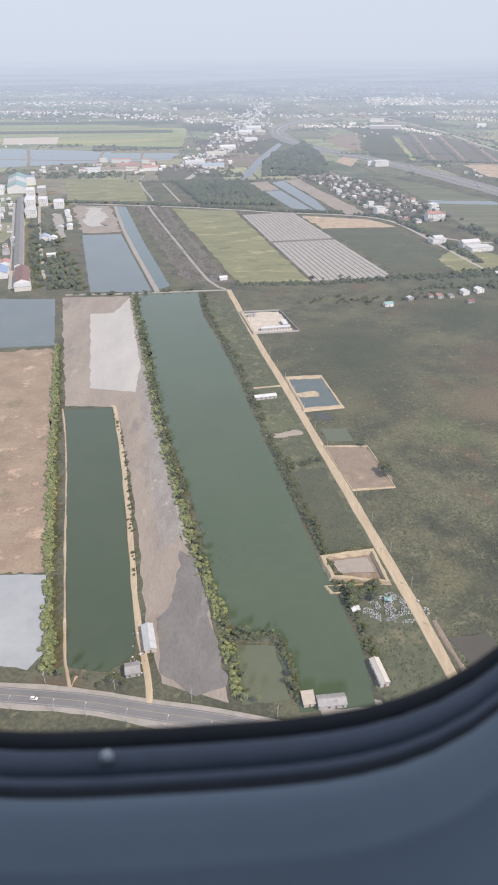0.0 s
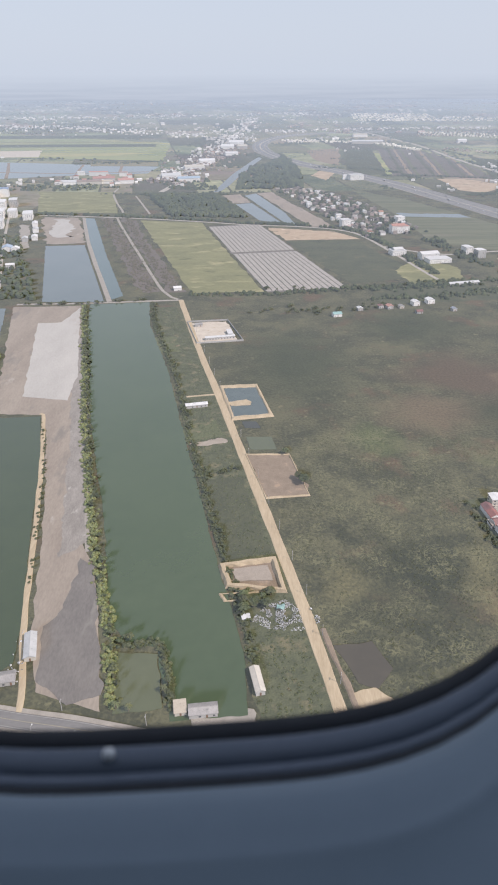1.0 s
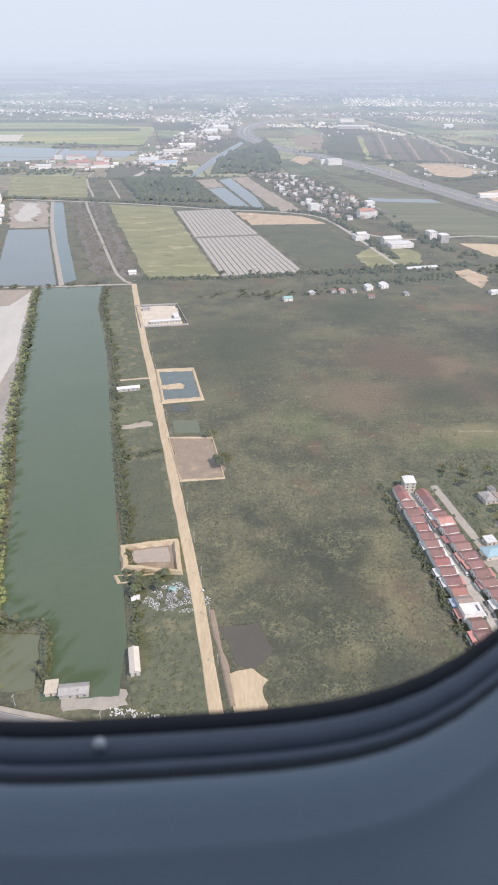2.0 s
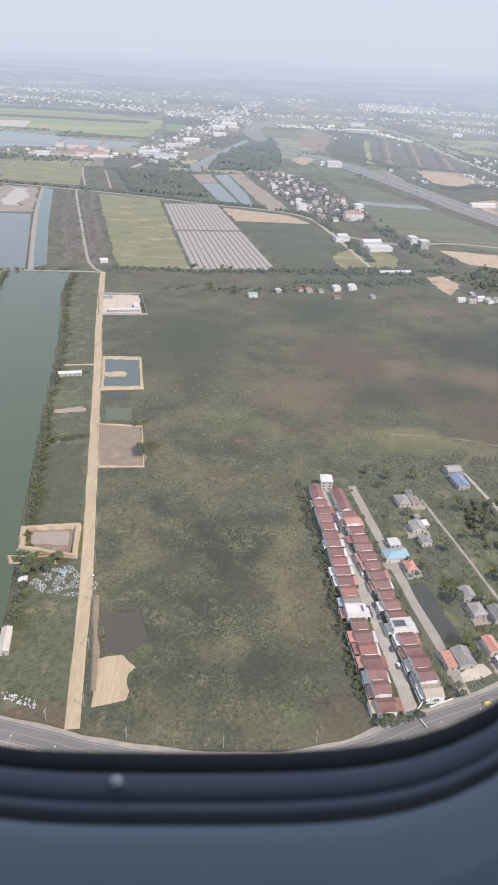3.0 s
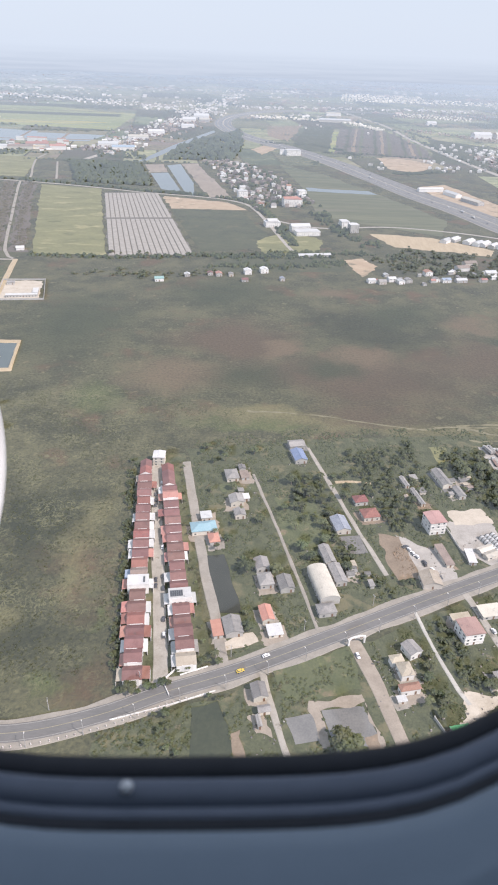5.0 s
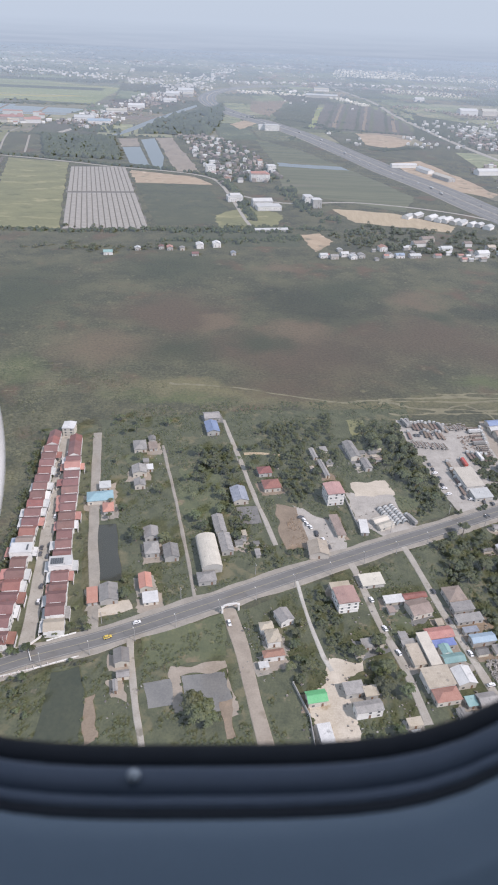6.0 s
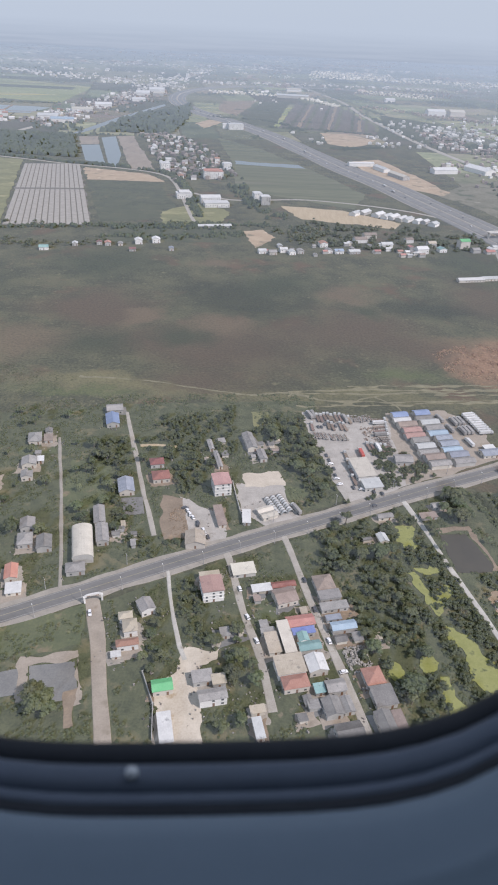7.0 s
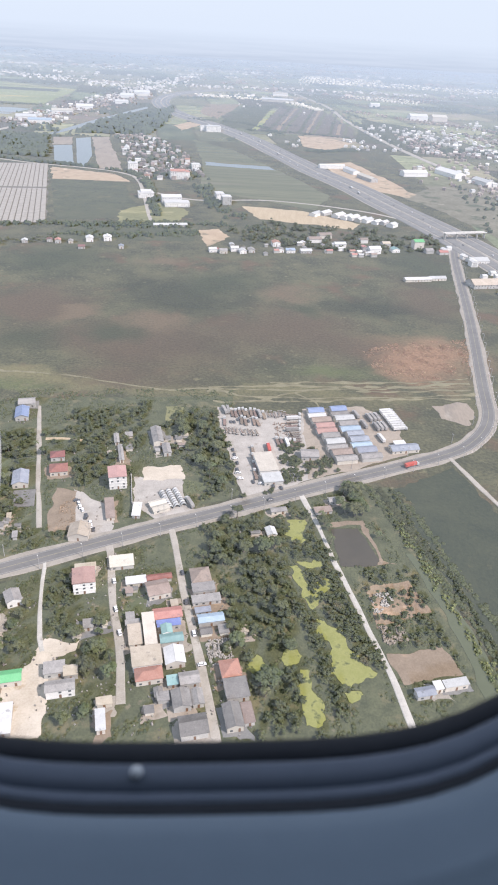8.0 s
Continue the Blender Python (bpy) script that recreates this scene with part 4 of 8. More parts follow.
for off, w in ((-17, 6), (-7, 9), (7, 9), (17, 6)):
    ribbon("highway", HIGHWAY, w, 0.5, OLDASPHALT, "wide grey far highway", step=25, offset=off, category="highway")
ribbon("median", HIGHWAY, 1.2, 0.8, LANECON, "pale concrete highway median", step=25, category="highway")
ribbon("verge", HIGHWAY, 43.0, 0.2, SHOULDER, "dusty highway verge", 1.0, 25, category="highway")
ribbon("far_road", [(400, 2600), (469, 2161), (502, 1909), (512, 1590), (546, 1217), (600, 900), (640, 700)], 9, 0.4, LANECON, "far grey road along a rail line", step=30)

lane("dirt_lane", [(3, 366), (11, 367.5), (20, 369)], 1.6, DIRT, "sandy path from the canal to the dirt road")
patch("plot", [(1, 326), (21, 335), (26, 317), (7, 308)], 0.09, LAWN, "green vegetable plot beside the canal", 0.8, 3, "plot")
patch("plot", [(8, 307), (27, 315), (29, 309), (18, 305)], 0.12, LANEDUST, "bare sandy strip", 0.8, 3, "bare ground")
patch("plot", [(14, 272), (36, 276), (47, 216), (29, 211)], 0.08, DARKFIELD, "rough dark green plot", 0.8, 4, "plot")
patch("plot", [(-28, 470), (-12, 472), (-6, 440), (-20, 438)], 0.09, LAWN, "green plot by the canal", 0.8, 4, "plot")
# ---- yards and plots ----
LAYER = [0]


def yard(name, pts, material, label):
    LAYER[0] += 1
    patch(name, pts, 0.04 if "ground" in name else 0.10 + 0.004 * (LAYER[0] % 7), material, label, 0.08 if name == "slab" else 0.5, 3, "yard")


yard("truck_yard", [(293, 274), (328, 270), (340, 262), (337, 222), (314, 203), (307, 201), (304, 209), (297, 249)], GRAVEL, "pale gravel lorry yard")
yard("works_yard", [(332, 275), (361, 281), (374, 266), (375, 240), (349, 225), (331, 218)], LANEDUST, "dusty yard between workshop roofs")
yard("gravel_lot", [(264, 214), (282, 216), (284, 206), (290, 193), (277, 187), (266, 196)], GRAVEL, "grey gravel lot beside the road")
yard("sand_lot", [(266, 221), (281, 224), (283, 214), (267, 212)], SAND, "spread pale sand")
yard("parking_lot", [(243, 205), (258, 194), (262, 176), (250, 172)], GRAVEL, "gravel parking lot")
yard("red_lot", [(236, 205), (245, 203), (249, 180), (240, 178)], PLOTSOIL, "bare brown plot with rubble")
yard("builder_yard", [(245, 118), (250, 124), (251.7, 132), (261.7, 132), (261.7, 128), (256, 125.7), (258.8, 102), (246, 101), (246.2, 112)], SAND, "pale sandy builder's yard")
yard("slab", [(210.2, 124.3), (221.9, 126.3), (225.5, 114.5), (213.4, 111.8)], OLDASPHALT, "grey concrete slab beside the wide lane")
yard("slab", [(200, 121.5), (207.6, 123), (209.6, 115), (202.7, 113.5)], OLDASPHALT, "grey paved yard")
yard("dirt_yard", [(206.5, 126.8), (222.5, 130), (226.6, 113), (224.8, 112), (222.2, 126.7), (209.8, 124.6), (212, 113), (210, 113)], LANEDUST, "bare tan earth round a concrete slab")
yard("brown_strip", [(185.5, 116), (188.3, 117.2), (191.4, 103), (188.4, 102)], PLOTSOIL, "bare brown strip beside a dark pool")
yard("sand_lot", [(181.7, 147.5), (190.8, 152.3), (192.2, 148.6), (182.3, 143.4)], SAND, "pale sandy forecourt")
yard("rubble_yard", [(221.4, 117), (224, 118), (226, 106), (223.5, 105.5)], PLOTSOIL, "brown rubble beside the wide lane")
patch("shade_net", [(222.2, 201.4), (230, 203), (231.8, 192.7), (225, 191.6)], 0.3, ROOFS["darkgrey"], "dark shade net over a garden bed", 0.1, 2, "shade net")
patch("garden", [(198, 216), (210.8, 219), (215.5, 197.5), (202.3, 195)], 0.13, LAWN, "bright overgrown garden beds", 0.6, 2, "garden")
yard("pond_bank", [(336, 190.4), (348.3, 193.2), (352.9, 171.5), (357.3, 169.2), (351, 168.6), (352.4, 171.5), (347.5, 189.2), (336.5, 187.8)], PLOTSOIL, "bare brown bank beside a muddy pond")
yard("brown_plot", [(347, 131), (365, 135), (367, 126), (350, 121)], PLOTSOIL, "bare tan plot")
yard("scrub_plot", [(345, 159), (359, 162), (363, 149), (346, 142)], DRYFIELD, "rough brown plot with dry brush")
yard("lawn", [(187, 141), (197, 145), (199, 142), (189, 137)], LAWN, "small bright lawn beside the road")
yard("lawn", [(196, 138), (221, 148), (222, 131), (200, 126)], LAWN, "rough grassy plot")
yard("lawn", [(270, 153), (278, 154), (279, 141), (272, 140)], LAWN, "green garden plot")
yard("lawn", [(198, 226), (213, 228), (222, 196), (207, 190)], LAWN, "overgrown green garden")
yard("lawn", [(176, 234), (190, 236), (191, 231), (177, 228)], LAWN, "small green lawn")
yard("lawn", [(281.9, 214.6), (291.7, 211.6), (291.5, 200.5), (284.5, 205)], LAWN, "bright grass beside the gravel lot")
yard("lawn", [(269.7, 272.4), (277.3, 273), (279.4, 258.1), (273.7, 251.4)], YELLOWFIELD, "yellow-green grass clearing in the wood")
yard("paved_yard", [(20, 143), (39, 141), (41, 134), (22, 132)], SHOULDER, "dusty paved yard at the canal's end")
yard("dirt_plot", [(70, 146), (78, 148), (82, 143), (81, 131), (73, 129)], DIRT, "spread of pale tan fill")
yard("plot", [(38, 296), (60, 296), (67, 258), (47, 256)], PLOTSOIL, "bare brown plot with earth banks")
yard("compound_yard", [(-5, 501), (24, 505), (33, 461), (5, 458)], SAND, "walled sandy compound yard")
yard("estate_ground", [(137, 254), (158, 258), (178, 140), (172, 131), (152, 128)], SCRUB, "weedy ground round the terraces")
yard("field_right", [(362, 212), (391, 230), (400, 205), (410, 130), (384, 112), (380, 130), (370, 172)], FALLOW, "dark fallow field beside the road")
yard("village_ground", [(160, 262), (215, 275), (300, 285), (304, 205), (270, 185), (186, 140), (180, 150)], SCRUB, "green overgrown village ground")
yard("village_ground", [(150, 112), (190, 132), (300, 190), (345, 212), (372, 215), (372, 100), (150, 92)], SCRUB, "green overgrown ground south of the road")
def weed(z, *pts):
    patch("duckweed_pool", list(pts), z, ALGAE, "bright yellow-green duckweed on a garden pool", 0.35, 1.2, "pond")


weed(0.170, (322.3, 191.4), (328, 191.8), (328.7, 187.4), (326.5, 184.9), (327.5, 180.3), (325.4, 177.2), (322.6, 180.7), (320.4, 182.6), (322.3, 186))
weed(0.176, (321.8, 166.1), (324, 167.2), (325.2, 163.5), (326, 161.6), (326.4, 157), (330.2, 158), (330.1, 161.2), (333.8, 161.4), (334.8, 157.5), (331.9, 155.7), (329.3, 151.2), (327.3, 147.6), (324.6, 152.6), (324, 156.3), (322.6, 160))
weed(0.182, (324.6, 169), (328.4, 169.2), (330.6, 172.9), (332.8, 170.2), (331.6, 167), (327.2, 165.6))
weed(0.188, (327.8, 144), (330.5, 143.4), (332.5, 140.8), (335.5, 140.8), (336.2, 134), (338, 131), (340.1, 128.4), (343.2, 125.2), (340.9, 122.4), (336.4, 120.7), (333, 121.1), (330.9, 124.5), (331, 129.4), (331.4, 133), (328.6, 137.6))
weed(0.194, (318, 131), (321.6, 132), (323.3, 129.6), (321, 127.4), (318, 126.8))
weed(0.200, (322.3, 125.2), (324.6, 124.6), (325.4, 119.5), (327, 115.1), (327.4, 107.6), (323.4, 107.6), (322, 113.1), (321.4, 119.4))
weed(0.206, (333.5, 117.3), (337.6, 119), (338.9, 117.5), (334.8, 114))
weed(0.212, (308.3, 128.3), (311.5, 129.7), (312.9, 126.6), (310.7, 122.2), (308.5, 124.4))
# ---- buildings ----
TAKEN = []  # plan rectangles in which nothing grows
SHADE = {"red": "red tiled", "maroon": "maroon tiled", "coral": "bright coral metal", "orange": "orange-brown tiled", "redpale": "faded red metal",
         "pinkroof": "faded pink", "grey": "weathered grey", "darkgrey": "dark grey", "bluegrey": "blue-grey metal", "brown": "rusty brown", "tan": "tan metal",
         "cream": "cream metal", "white": "white metal", "pale": "pale grey metal", "blue": "bright blue metal", "royal": "royal blue metal",
         "lightblue": "light blue metal", "cyan": "cyan blue", "teal": "teal green metal", "green": "bright green metal", "peach": "peach-coloured metal"}
PANE = {}
HOUSEYARDS = [0]


def opening(parent, x, z, y, wide, high, side, name="window", material=None):
    """A window or door set proud of a wall: side 0 faces -y, 1 faces +x, 2 faces -x, 3 faces +y."""
    key = (name, wide, high)
    if key not in PANE:
        bm = bmesh.new()
        box(bm, -wide / 2, wide / 2, -0.05, 0.05, 0, high)
        me = bpy.data.meshes.new(name)
        bm.to_mesh(me)
        bm.free()
        me.materials.append(material or GLASS)
        PANE[key] = me
    ob = new(name, PANE[key])
    ob.parent = parent
    ob.matrix_basis = pose(x, y, z, 0, 0, (0, 90, -90, 180)[side])
    return ob


def house(x, y, w, d, h, rot, roof, colour, label="", walls=None, windows=True):
    thing = new("shed" if roof == "shed" and h < 2.3 else "warehouse" if roof == "barrel" or w * d > 100 else "house")
    thing.matrix_basis = pose(x, y, 0.05, 0, 0, rot)
    TAKEN.append((x, y, w + 1.0, d + 1.0, rot))
    rng = random.Random(int(x * 31 + y * 17))
    if y < 300 and x > 165 and rng.random() < 0.6:
        c, s = math.cos(radians(rot)), math.sin(radians(rot))
        grow = [(-w / 2 - rng.uniform(0.3, 2.2), -d / 2 - rng.uniform(0.5, 3)), (w / 2 + rng.uniform(0.3, 2.2), -d / 2 - rng.uniform(0.5, 3)),
                (w / 2 + rng.uniform(0.3, 1.8), d / 2 + rng.uniform(0.2, 1)), (-w / 2 - rng.uniform(0.3, 1.8), d / 2 + rng.uniform(0.2, 1))]
        HOUSEYARDS[0] += 1
        patch("house_yard", [(x + u * c - v * s, y + u * s + v * c) for u, v in grow], 0.06 + 0.0007 * HOUSEYARDS[0], rng.choice((LANEDUST, LANEDUST, PLOTSOIL, SHOULDER, OLDASPHALT)),
              "trodden bare yard round a house", 0.35, 1.5, "yard")
    if roof in ("gable", "hip", "shed") and y < 560:
        h *= 0.8
    walls = walls or (WALL if h > 2.3 and rng.random() < 0.7 else WALLCREAM if rng.random() < 0.4 else WALLGREY)
    iw, idp = w / 2 - 0.25, d / 2 - 0.25
    pitch = 0.36 if roof == "gable" else 0.42
    across = d <= w  # the ridge runs along the longer side
    bm = bmesh.new()
    mat = ROOFS[colour]
    eave = h - 0.1
    if roof == "gable":
        half, run = (d / 2, w) if across else (w / 2, d)
        top = eave + half * pitch
        inner = half - 0.25
        outline = [(-inner, 0), (inner, 0), (inner, eave), (0, eave + inner * pitch), (-inner, eave)]
        prism(bm, outline, -run / 2 + 0.25, run / 2 - 0.25)
        rb = bmesh.new()
        for s in (1, -1):
            o = [(0, top), (s * half, eave), (s * half, eave + 0.1), (0, top + 0.11)]
            prism(rb, o if s < 0 else o[::-1], -run / 2, run / 2)
        if across:
            for b in (bm, rb):
                bmesh.ops.rotate(b, verts=b.verts[:], cent=(0, 0, 0), matrix=Matrix.Rotation(radians(90), 3, "Z"))
        cap = bmesh.new()
        box(cap, -0.09, 0.09, -run / 2 - 0.03, run / 2 + 0.03, top + 0.07, top + 0.16)
        if across:
            bmesh.ops.rotate(cap, verts=cap.verts[:], cent=(0, 0, 0), matrix=Matrix.Rotation(radians(90), 3, "Z"))
    elif roof == "hip":
        box(bm, -iw, iw, -idp, idp, 0, eave)
        rb, cap = bmesh.new(), None
        top = eave + min(w, d) / 2 * pitch
        r = max(0.15, (w - d) / 2) if across else max(0.15, (d - w) / 2)
        ends = [(-r, 0, top), (r, 0, top)] if across else [(0, -r, top), (0, r, top)]
        c = [rb.verts.new(p) for p in ((-w / 2, -d / 2, eave), (w / 2, -d / 2, eave), (w / 2, d / 2, eave), (-w / 2, d / 2, eave))]
        e = [rb.verts.new(p) for p in ends]
        if across:
            for f in ((c[0], c[1], e[1], e[0]), (c[1], c[2], e[1]), (c[2], c[3], e[0], e[1]), (c[3], c[0], e[0])):
                rb.faces.new(f)
        else:
            for f in ((c[0], c[1], e[0]), (c[1], c[2], e[1], e[0]), (c[2], c[3], e[1]), (c[3], c[0], e[0], e[1])):
                rb.faces.new(f)
        rb.faces.new(c[::-1])
        low = bmesh.ops.extrude_face_region(rb, geom=[f for f in rb.faces if len(f.verts) == 4 and abs(f.calc_center_median().z - eave) < 0.01])
        for v in low["geom"]:
            if isinstance(v, bmesh.types.BMVert):
                v.co.z -= 0.12
    elif roof == "barrel":
        arc = [(w / 2 * math.cos(a), h - 0.9 + 1.6 * math.sin(a)) for a in np.linspace(0, math.pi, 13)]
        prism(bm, [(-iw, 0), (iw, 0)] + [(q * 0.96, z - 0.06) for q, z in arc], -d / 2 + 0.1, d / 2 - 0.1)
        rb, cap = bmesh.new(), None
        prism(rb, arc[::-1] + [(q * 0.97, z - 0.1) for q, z in arc], -d / 2, d / 2)
        bmesh.ops.recalc_face_normals(rb, faces=rb.faces[:])
    elif roof == "flats":
        box(bm, -iw, iw, -idp, idp, 0, h)
        rb, cap = bmesh.new(), bmesh.new()
        prism(rb, [(-w / 2, h), (w / 2, h), (w / 2, h + 0.12), (0, h + 0.5), (-w / 2, h + 0.12)], -d / 2, d / 2)
        for fl in range(1, max(2, int(h / 1.35))):
            box(cap, -iw - 0.12, iw + 0.12, -idp - 0.12, idp + 0.12, fl * 1.35 - 0.06, fl * 1.35 + 0.02)
    else:
        fall = 0.07 * d
        v = box(bm, -iw, iw, -idp, idp, 0, eave - 0.05)
        for k in (6, 7):
            v[k].co.z += fall
        rb, cap = bmesh.new(), None
        v = box(rb, -w / 2, w / 2, -d / 2, d / 2, eave, eave + 0.1)
        for k in (2, 3, 6, 7):
            v[k].co.z += fall
    bmesh.ops.recalc_face_normals(bm, faces=bm.faces[:])
    part("wall", bm, walls, thing)
    part("roof", rb, mat, thing, SHADE[colour] + " roof")
    if cap:
        part("ledge" if roof == "flats" else "ridge_cap", cap, walls if roof == "flats" else mat, thing)
    if windows:
        floors = max(1, int(h / 1.35)) if h > 2.7 else 1
        for fl in range(floors):
            z = 0.45 + fl * 1.35
            n = max(1, int(w / 2.2))
            for k in range(n):
                px = -iw + (k + 0.5) * 2 * iw / n
                if fl == 0 and k == n // 2:
                    opening(thing, px, 0.0, -idp, 0.6, 1.3, 0, "door", DOORWOOD)
                else:
                    if rng.random() < 0.75:
                        opening(thing, px, z, -idp, 0.7, 0.6, 0)
            n = max(1, int(d / 2.2))
            for k in range(n):
                py = -idp + (k + 0.5) * 2 * idp / n
                if rng.random() < 0.6:
                    opening(thing, -iw, z, py, 0.7, 0.6, 2)
    kind = {"gable": "gabled house", "hip": "hipped house", "barrel": "curved warehouse", "flats": "block of flats", "shed": "lean-to"}[roof]
    return tagged(thing, label or f"{kind} with a {SHADE[colour]} roof and {'white' if walls is WALL else 'cream' if walls is WALLCREAM else 'grey'} walls", "building")


house(208.5, 267.4, 7.4, 6.0, 2.6, 13, "gable", "grey")
house(209.3, 257.2, 5.8, 9.5, 2.6, 13, "gable", "blue")
house(180.3, 239.8, 5.5, 7.4, 2.6, 13, "hip", "grey")
house(185.7, 240.4, 3.7, 5.2, 1.8, 13, "shed", "brown")
house(183.0, 221.5, 5.8, 5.9, 2.6, 13, "gable", "grey")
house(186.8, 224.1, 2.7, 3.6, 2, 13, "shed", "white")
house(184.6, 212.6, 4.5, 4.7, 2.6, 13, "gable", "grey")
house(223.1, 207.7, 6.0, 9.2, 2.6, 13, "gable", "bluegrey")
house(232.6, 224.8, 5.7, 4.9, 2.6, 13, "hip", "red")
house(235.3, 215.3, 6.9, 6.1, 2.6, 13, "hip", "red")
house(216.6, 189.4, 4.1, 10.0, 2.6, 13, "gable", "grey")
house(219.5, 179.3, 4.4, 9.8, 2.6, 13, "gable", "grey")
house(214.1, 173.7, 6.9, 16.5, 3.2, 13, "barrel", "cream")
house(193.3, 183.0, 5.1, 5.9, 2.6, 13, "gable", "grey")
house(194.7, 175.0, 5.1, 6.4, 2.6, 13, "hip", "grey")
house(201.4, 173.6, 5.2, 6.9, 2.6, 13, "gable", "darkgrey")
house(258.8, 209.2, 6.8, 7.7, 5.4, 13, "flats", "pinkroof")
house(269.4, 243.3, 4.5, 12.6, 2.6, 13, "gable", "grey")
house(274.5, 233.1, 3.4, 7.4, 2.2, 13, "gable", "grey")
house(256.7, 229.0, 2.1, 11.9, 1.8, 13, "gable", "grey")
house(253.1, 239.9, 2.2, 7.6, 1.8, 13, "gable", "grey")
house(314.5, 225.0, 7.8, 12.5, 3, 13, "shed", "cream")
house(316.9, 215.0, 7.8, 6.0, 2.4, 13, "shed", "pale")
house(251.2, 178.3, 7.0, 7.3, 2.6, 4, "gable", "tan")
house(259.0, 191.8, 3.3, 11.1, 1.8, 13, "shed", "brown")
house(268.5, 191.8, 3.1, 7.3, 1.8, 2, "shed", "white")
house(276.6, 193.6, 3.2, 6.4, 1.7, 118, "gable", "cream")
house(275.1, 196.6, 3.2, 6.4, 1.7, 118, "gable", "cream")
# two rows of narrow workshops, ridge beside ridge, with an alley between them
for x0, y0, tints in ((337.6, 271.5, ("blue", "white", "brown", "pinkroof", "pinkroof", "grey", "pale", "grey", "brown", "grey")),
                      (348.2, 274.2, ("blue", "darkgrey", "pale", "grey", "lightblue", "bluegrey", "bluegrey", "lightblue", "bluegrey", "grey"))):
    for k, tint in enumerate(tints):
        deep, wide = (4.9, 4.2, 4.6, 4.3)[k % 4], (7.6, 8.4, 9.0, 8.6, 9.2)[k % 5]
        house(round(x0 + k * 1.04 + (0.4, -0.3, 0.1)[k % 3], 1), round(y0 - k * 4.45, 1), deep, wide, (2.5, 2.1, 2.8)[k % 3], 103, "gable", tint, windows=False)
house(373.1, 242.4, 12.5, 5.4, 2, 13, "gable", "bluegrey")
house(371.9, 246.1, 5.2, 3.2, 2, 13, "shed", "white")
house(332.6, 233.7, 7.6, 5.9, 2.6, 4, "gable", "grey")
house(340.3, 203.0, 6.2, 3.1, 2, 13, "gable", "grey")
house(318.7, 195.3, 6.0, 2.8, 1.9, 13, "gable", "grey")
house(315.7, 182.6, 3.6, 4.6, 2, 13, "gable", "pale")
house(334.9, 196.7, 6.6, 3.3, 1.6, 13, "shed", "brown")
house(284.7, 142.2, 8.4, 4.4, 2.6, 13, "gable", "redpale")
house(285.4, 138.4, 6.9, 2.6, 2.6, 13, "shed", "royal")
house(286.8, 132.9, 6.6, 3.4, 2.6, 13, "gable", "teal")
house(285.1, 135.8, 3.2, 3.5, 3, 13, "gable", "teal")
house(288.2, 126.7, 5.6, 6.1, 2.8, 13, "gable", "white")
house(280.3, 135.5, 3.5, 11.5, 3, 13, "shed", "cream")
house(280.8, 125.7, 8.2, 6.5, 3.2, 13, "shed", "tan")
house(282.1, 120.3, 7.4, 4.5, 2.8, 13, "hip", "orange")
house(288.5, 118.9, 3.1, 3.2, 2, 13, "shed", "teal")
house(292.8, 119.5, 5.4, 4.1, 2.6, 13, "gable", "grey")
house(291.3, 113.0, 4.9, 5.7, 2.6, 13, "gable", "darkgrey")
house(295.3, 114.1, 3.2, 5.1, 2, 13, "gable", "grey")
house(294.9, 105.4, 7.1, 5.9, 2.8, 13, "gable", "darkgrey")
house(293.1, 158.8, 6.3, 6.6, 2.8, 13, "hip", "brown")
house(294.4, 153.4, 7.1, 3.7, 2.8, 13, "shed", "grey")
house(295.5, 149.3, 8.8, 3.2, 2, 13, "shed", "grey")
house(297.3, 141.0, 7.7, 3.5, 2.6, 13, "gable", "lightblue")
house(294.8, 144.5, 4.8, 2.2, 2, 13, "shed", "bluegrey")
house(303.4, 123.2, 5.5, 5.9, 2.6, 13, "hip", "orange")
house(305.2, 116.8, 6.2, 6.2, 2.6, 13, "shed", "darkgrey")
house(304.5, 108.6, 4.6, 7.4, 2.6, 13, "gable", "darkgrey")
house(308.2, 109.8, 2.9, 6.0, 2, 13, "shed", "brown")
house(272.0, 111.8, 4.1, 2.5, 2, 13, "shed", "tan")
house(272.2, 106.0, 2.5, 6.0, 2.5, 13, "shed", "pale")
house(275.1, 138.5, 4.3, 2.2, 2, 13, "shed", "grey")
house(276.5, 133.9, 4.0, 7.4, 2, 13, "shed", "tan")
house(273.5, 155.9, 6.4, 3.3, 2, 13, "shed", "white")
house(280.4, 157.8, 7.9, 2.7, 2, 13, "gable", "red")
house(280.6, 152.5, 7.0, 6.5, 2.6, 20, "gable", "brown")
house(258.1, 153.9, 6.9, 7.2, 4.4, 13, "flats", "pinkroof")
house(257.1, 160.4, 6.6, 3.5, 2.4, 13, "shed", "tan")
house(267.7, 164.3, 7.7, 5.3, 2, 13, "shed", "cream")
house(246.9, 117.8, 5.6, 4.0, 2.8, 13, "gable", "green")
house(257.2, 121.2, 5.6, 4.0, 2.6, 13, "shed", "grey")
house(261.7, 120.4, 3.9, 3.3, 2.6, 13, "shed", "tan")
house(260.3, 114.9, 7.6, 3.7, 3.6, 13, "gable", "grey")
house(249.0, 105.6, 3.6, 8.6, 2, 12, "shed", "white")
house(195.0, 158.9, 4.2, 6.9, 2.6, 13, "gable", "coral")
house(197.6, 152.3, 4.9, 4.7, 1.8, 13, "shed", "white")
house(214.3, 162.0, 6.2, 4.7, 2.6, 13, "hip", "grey")
house(238.8, 146.3, 4.7, 5.3, 3, 28, "gable", "grey")
house(233.5, 141.9, 4.2, 3.0, 3, 13, "hip", "tan")
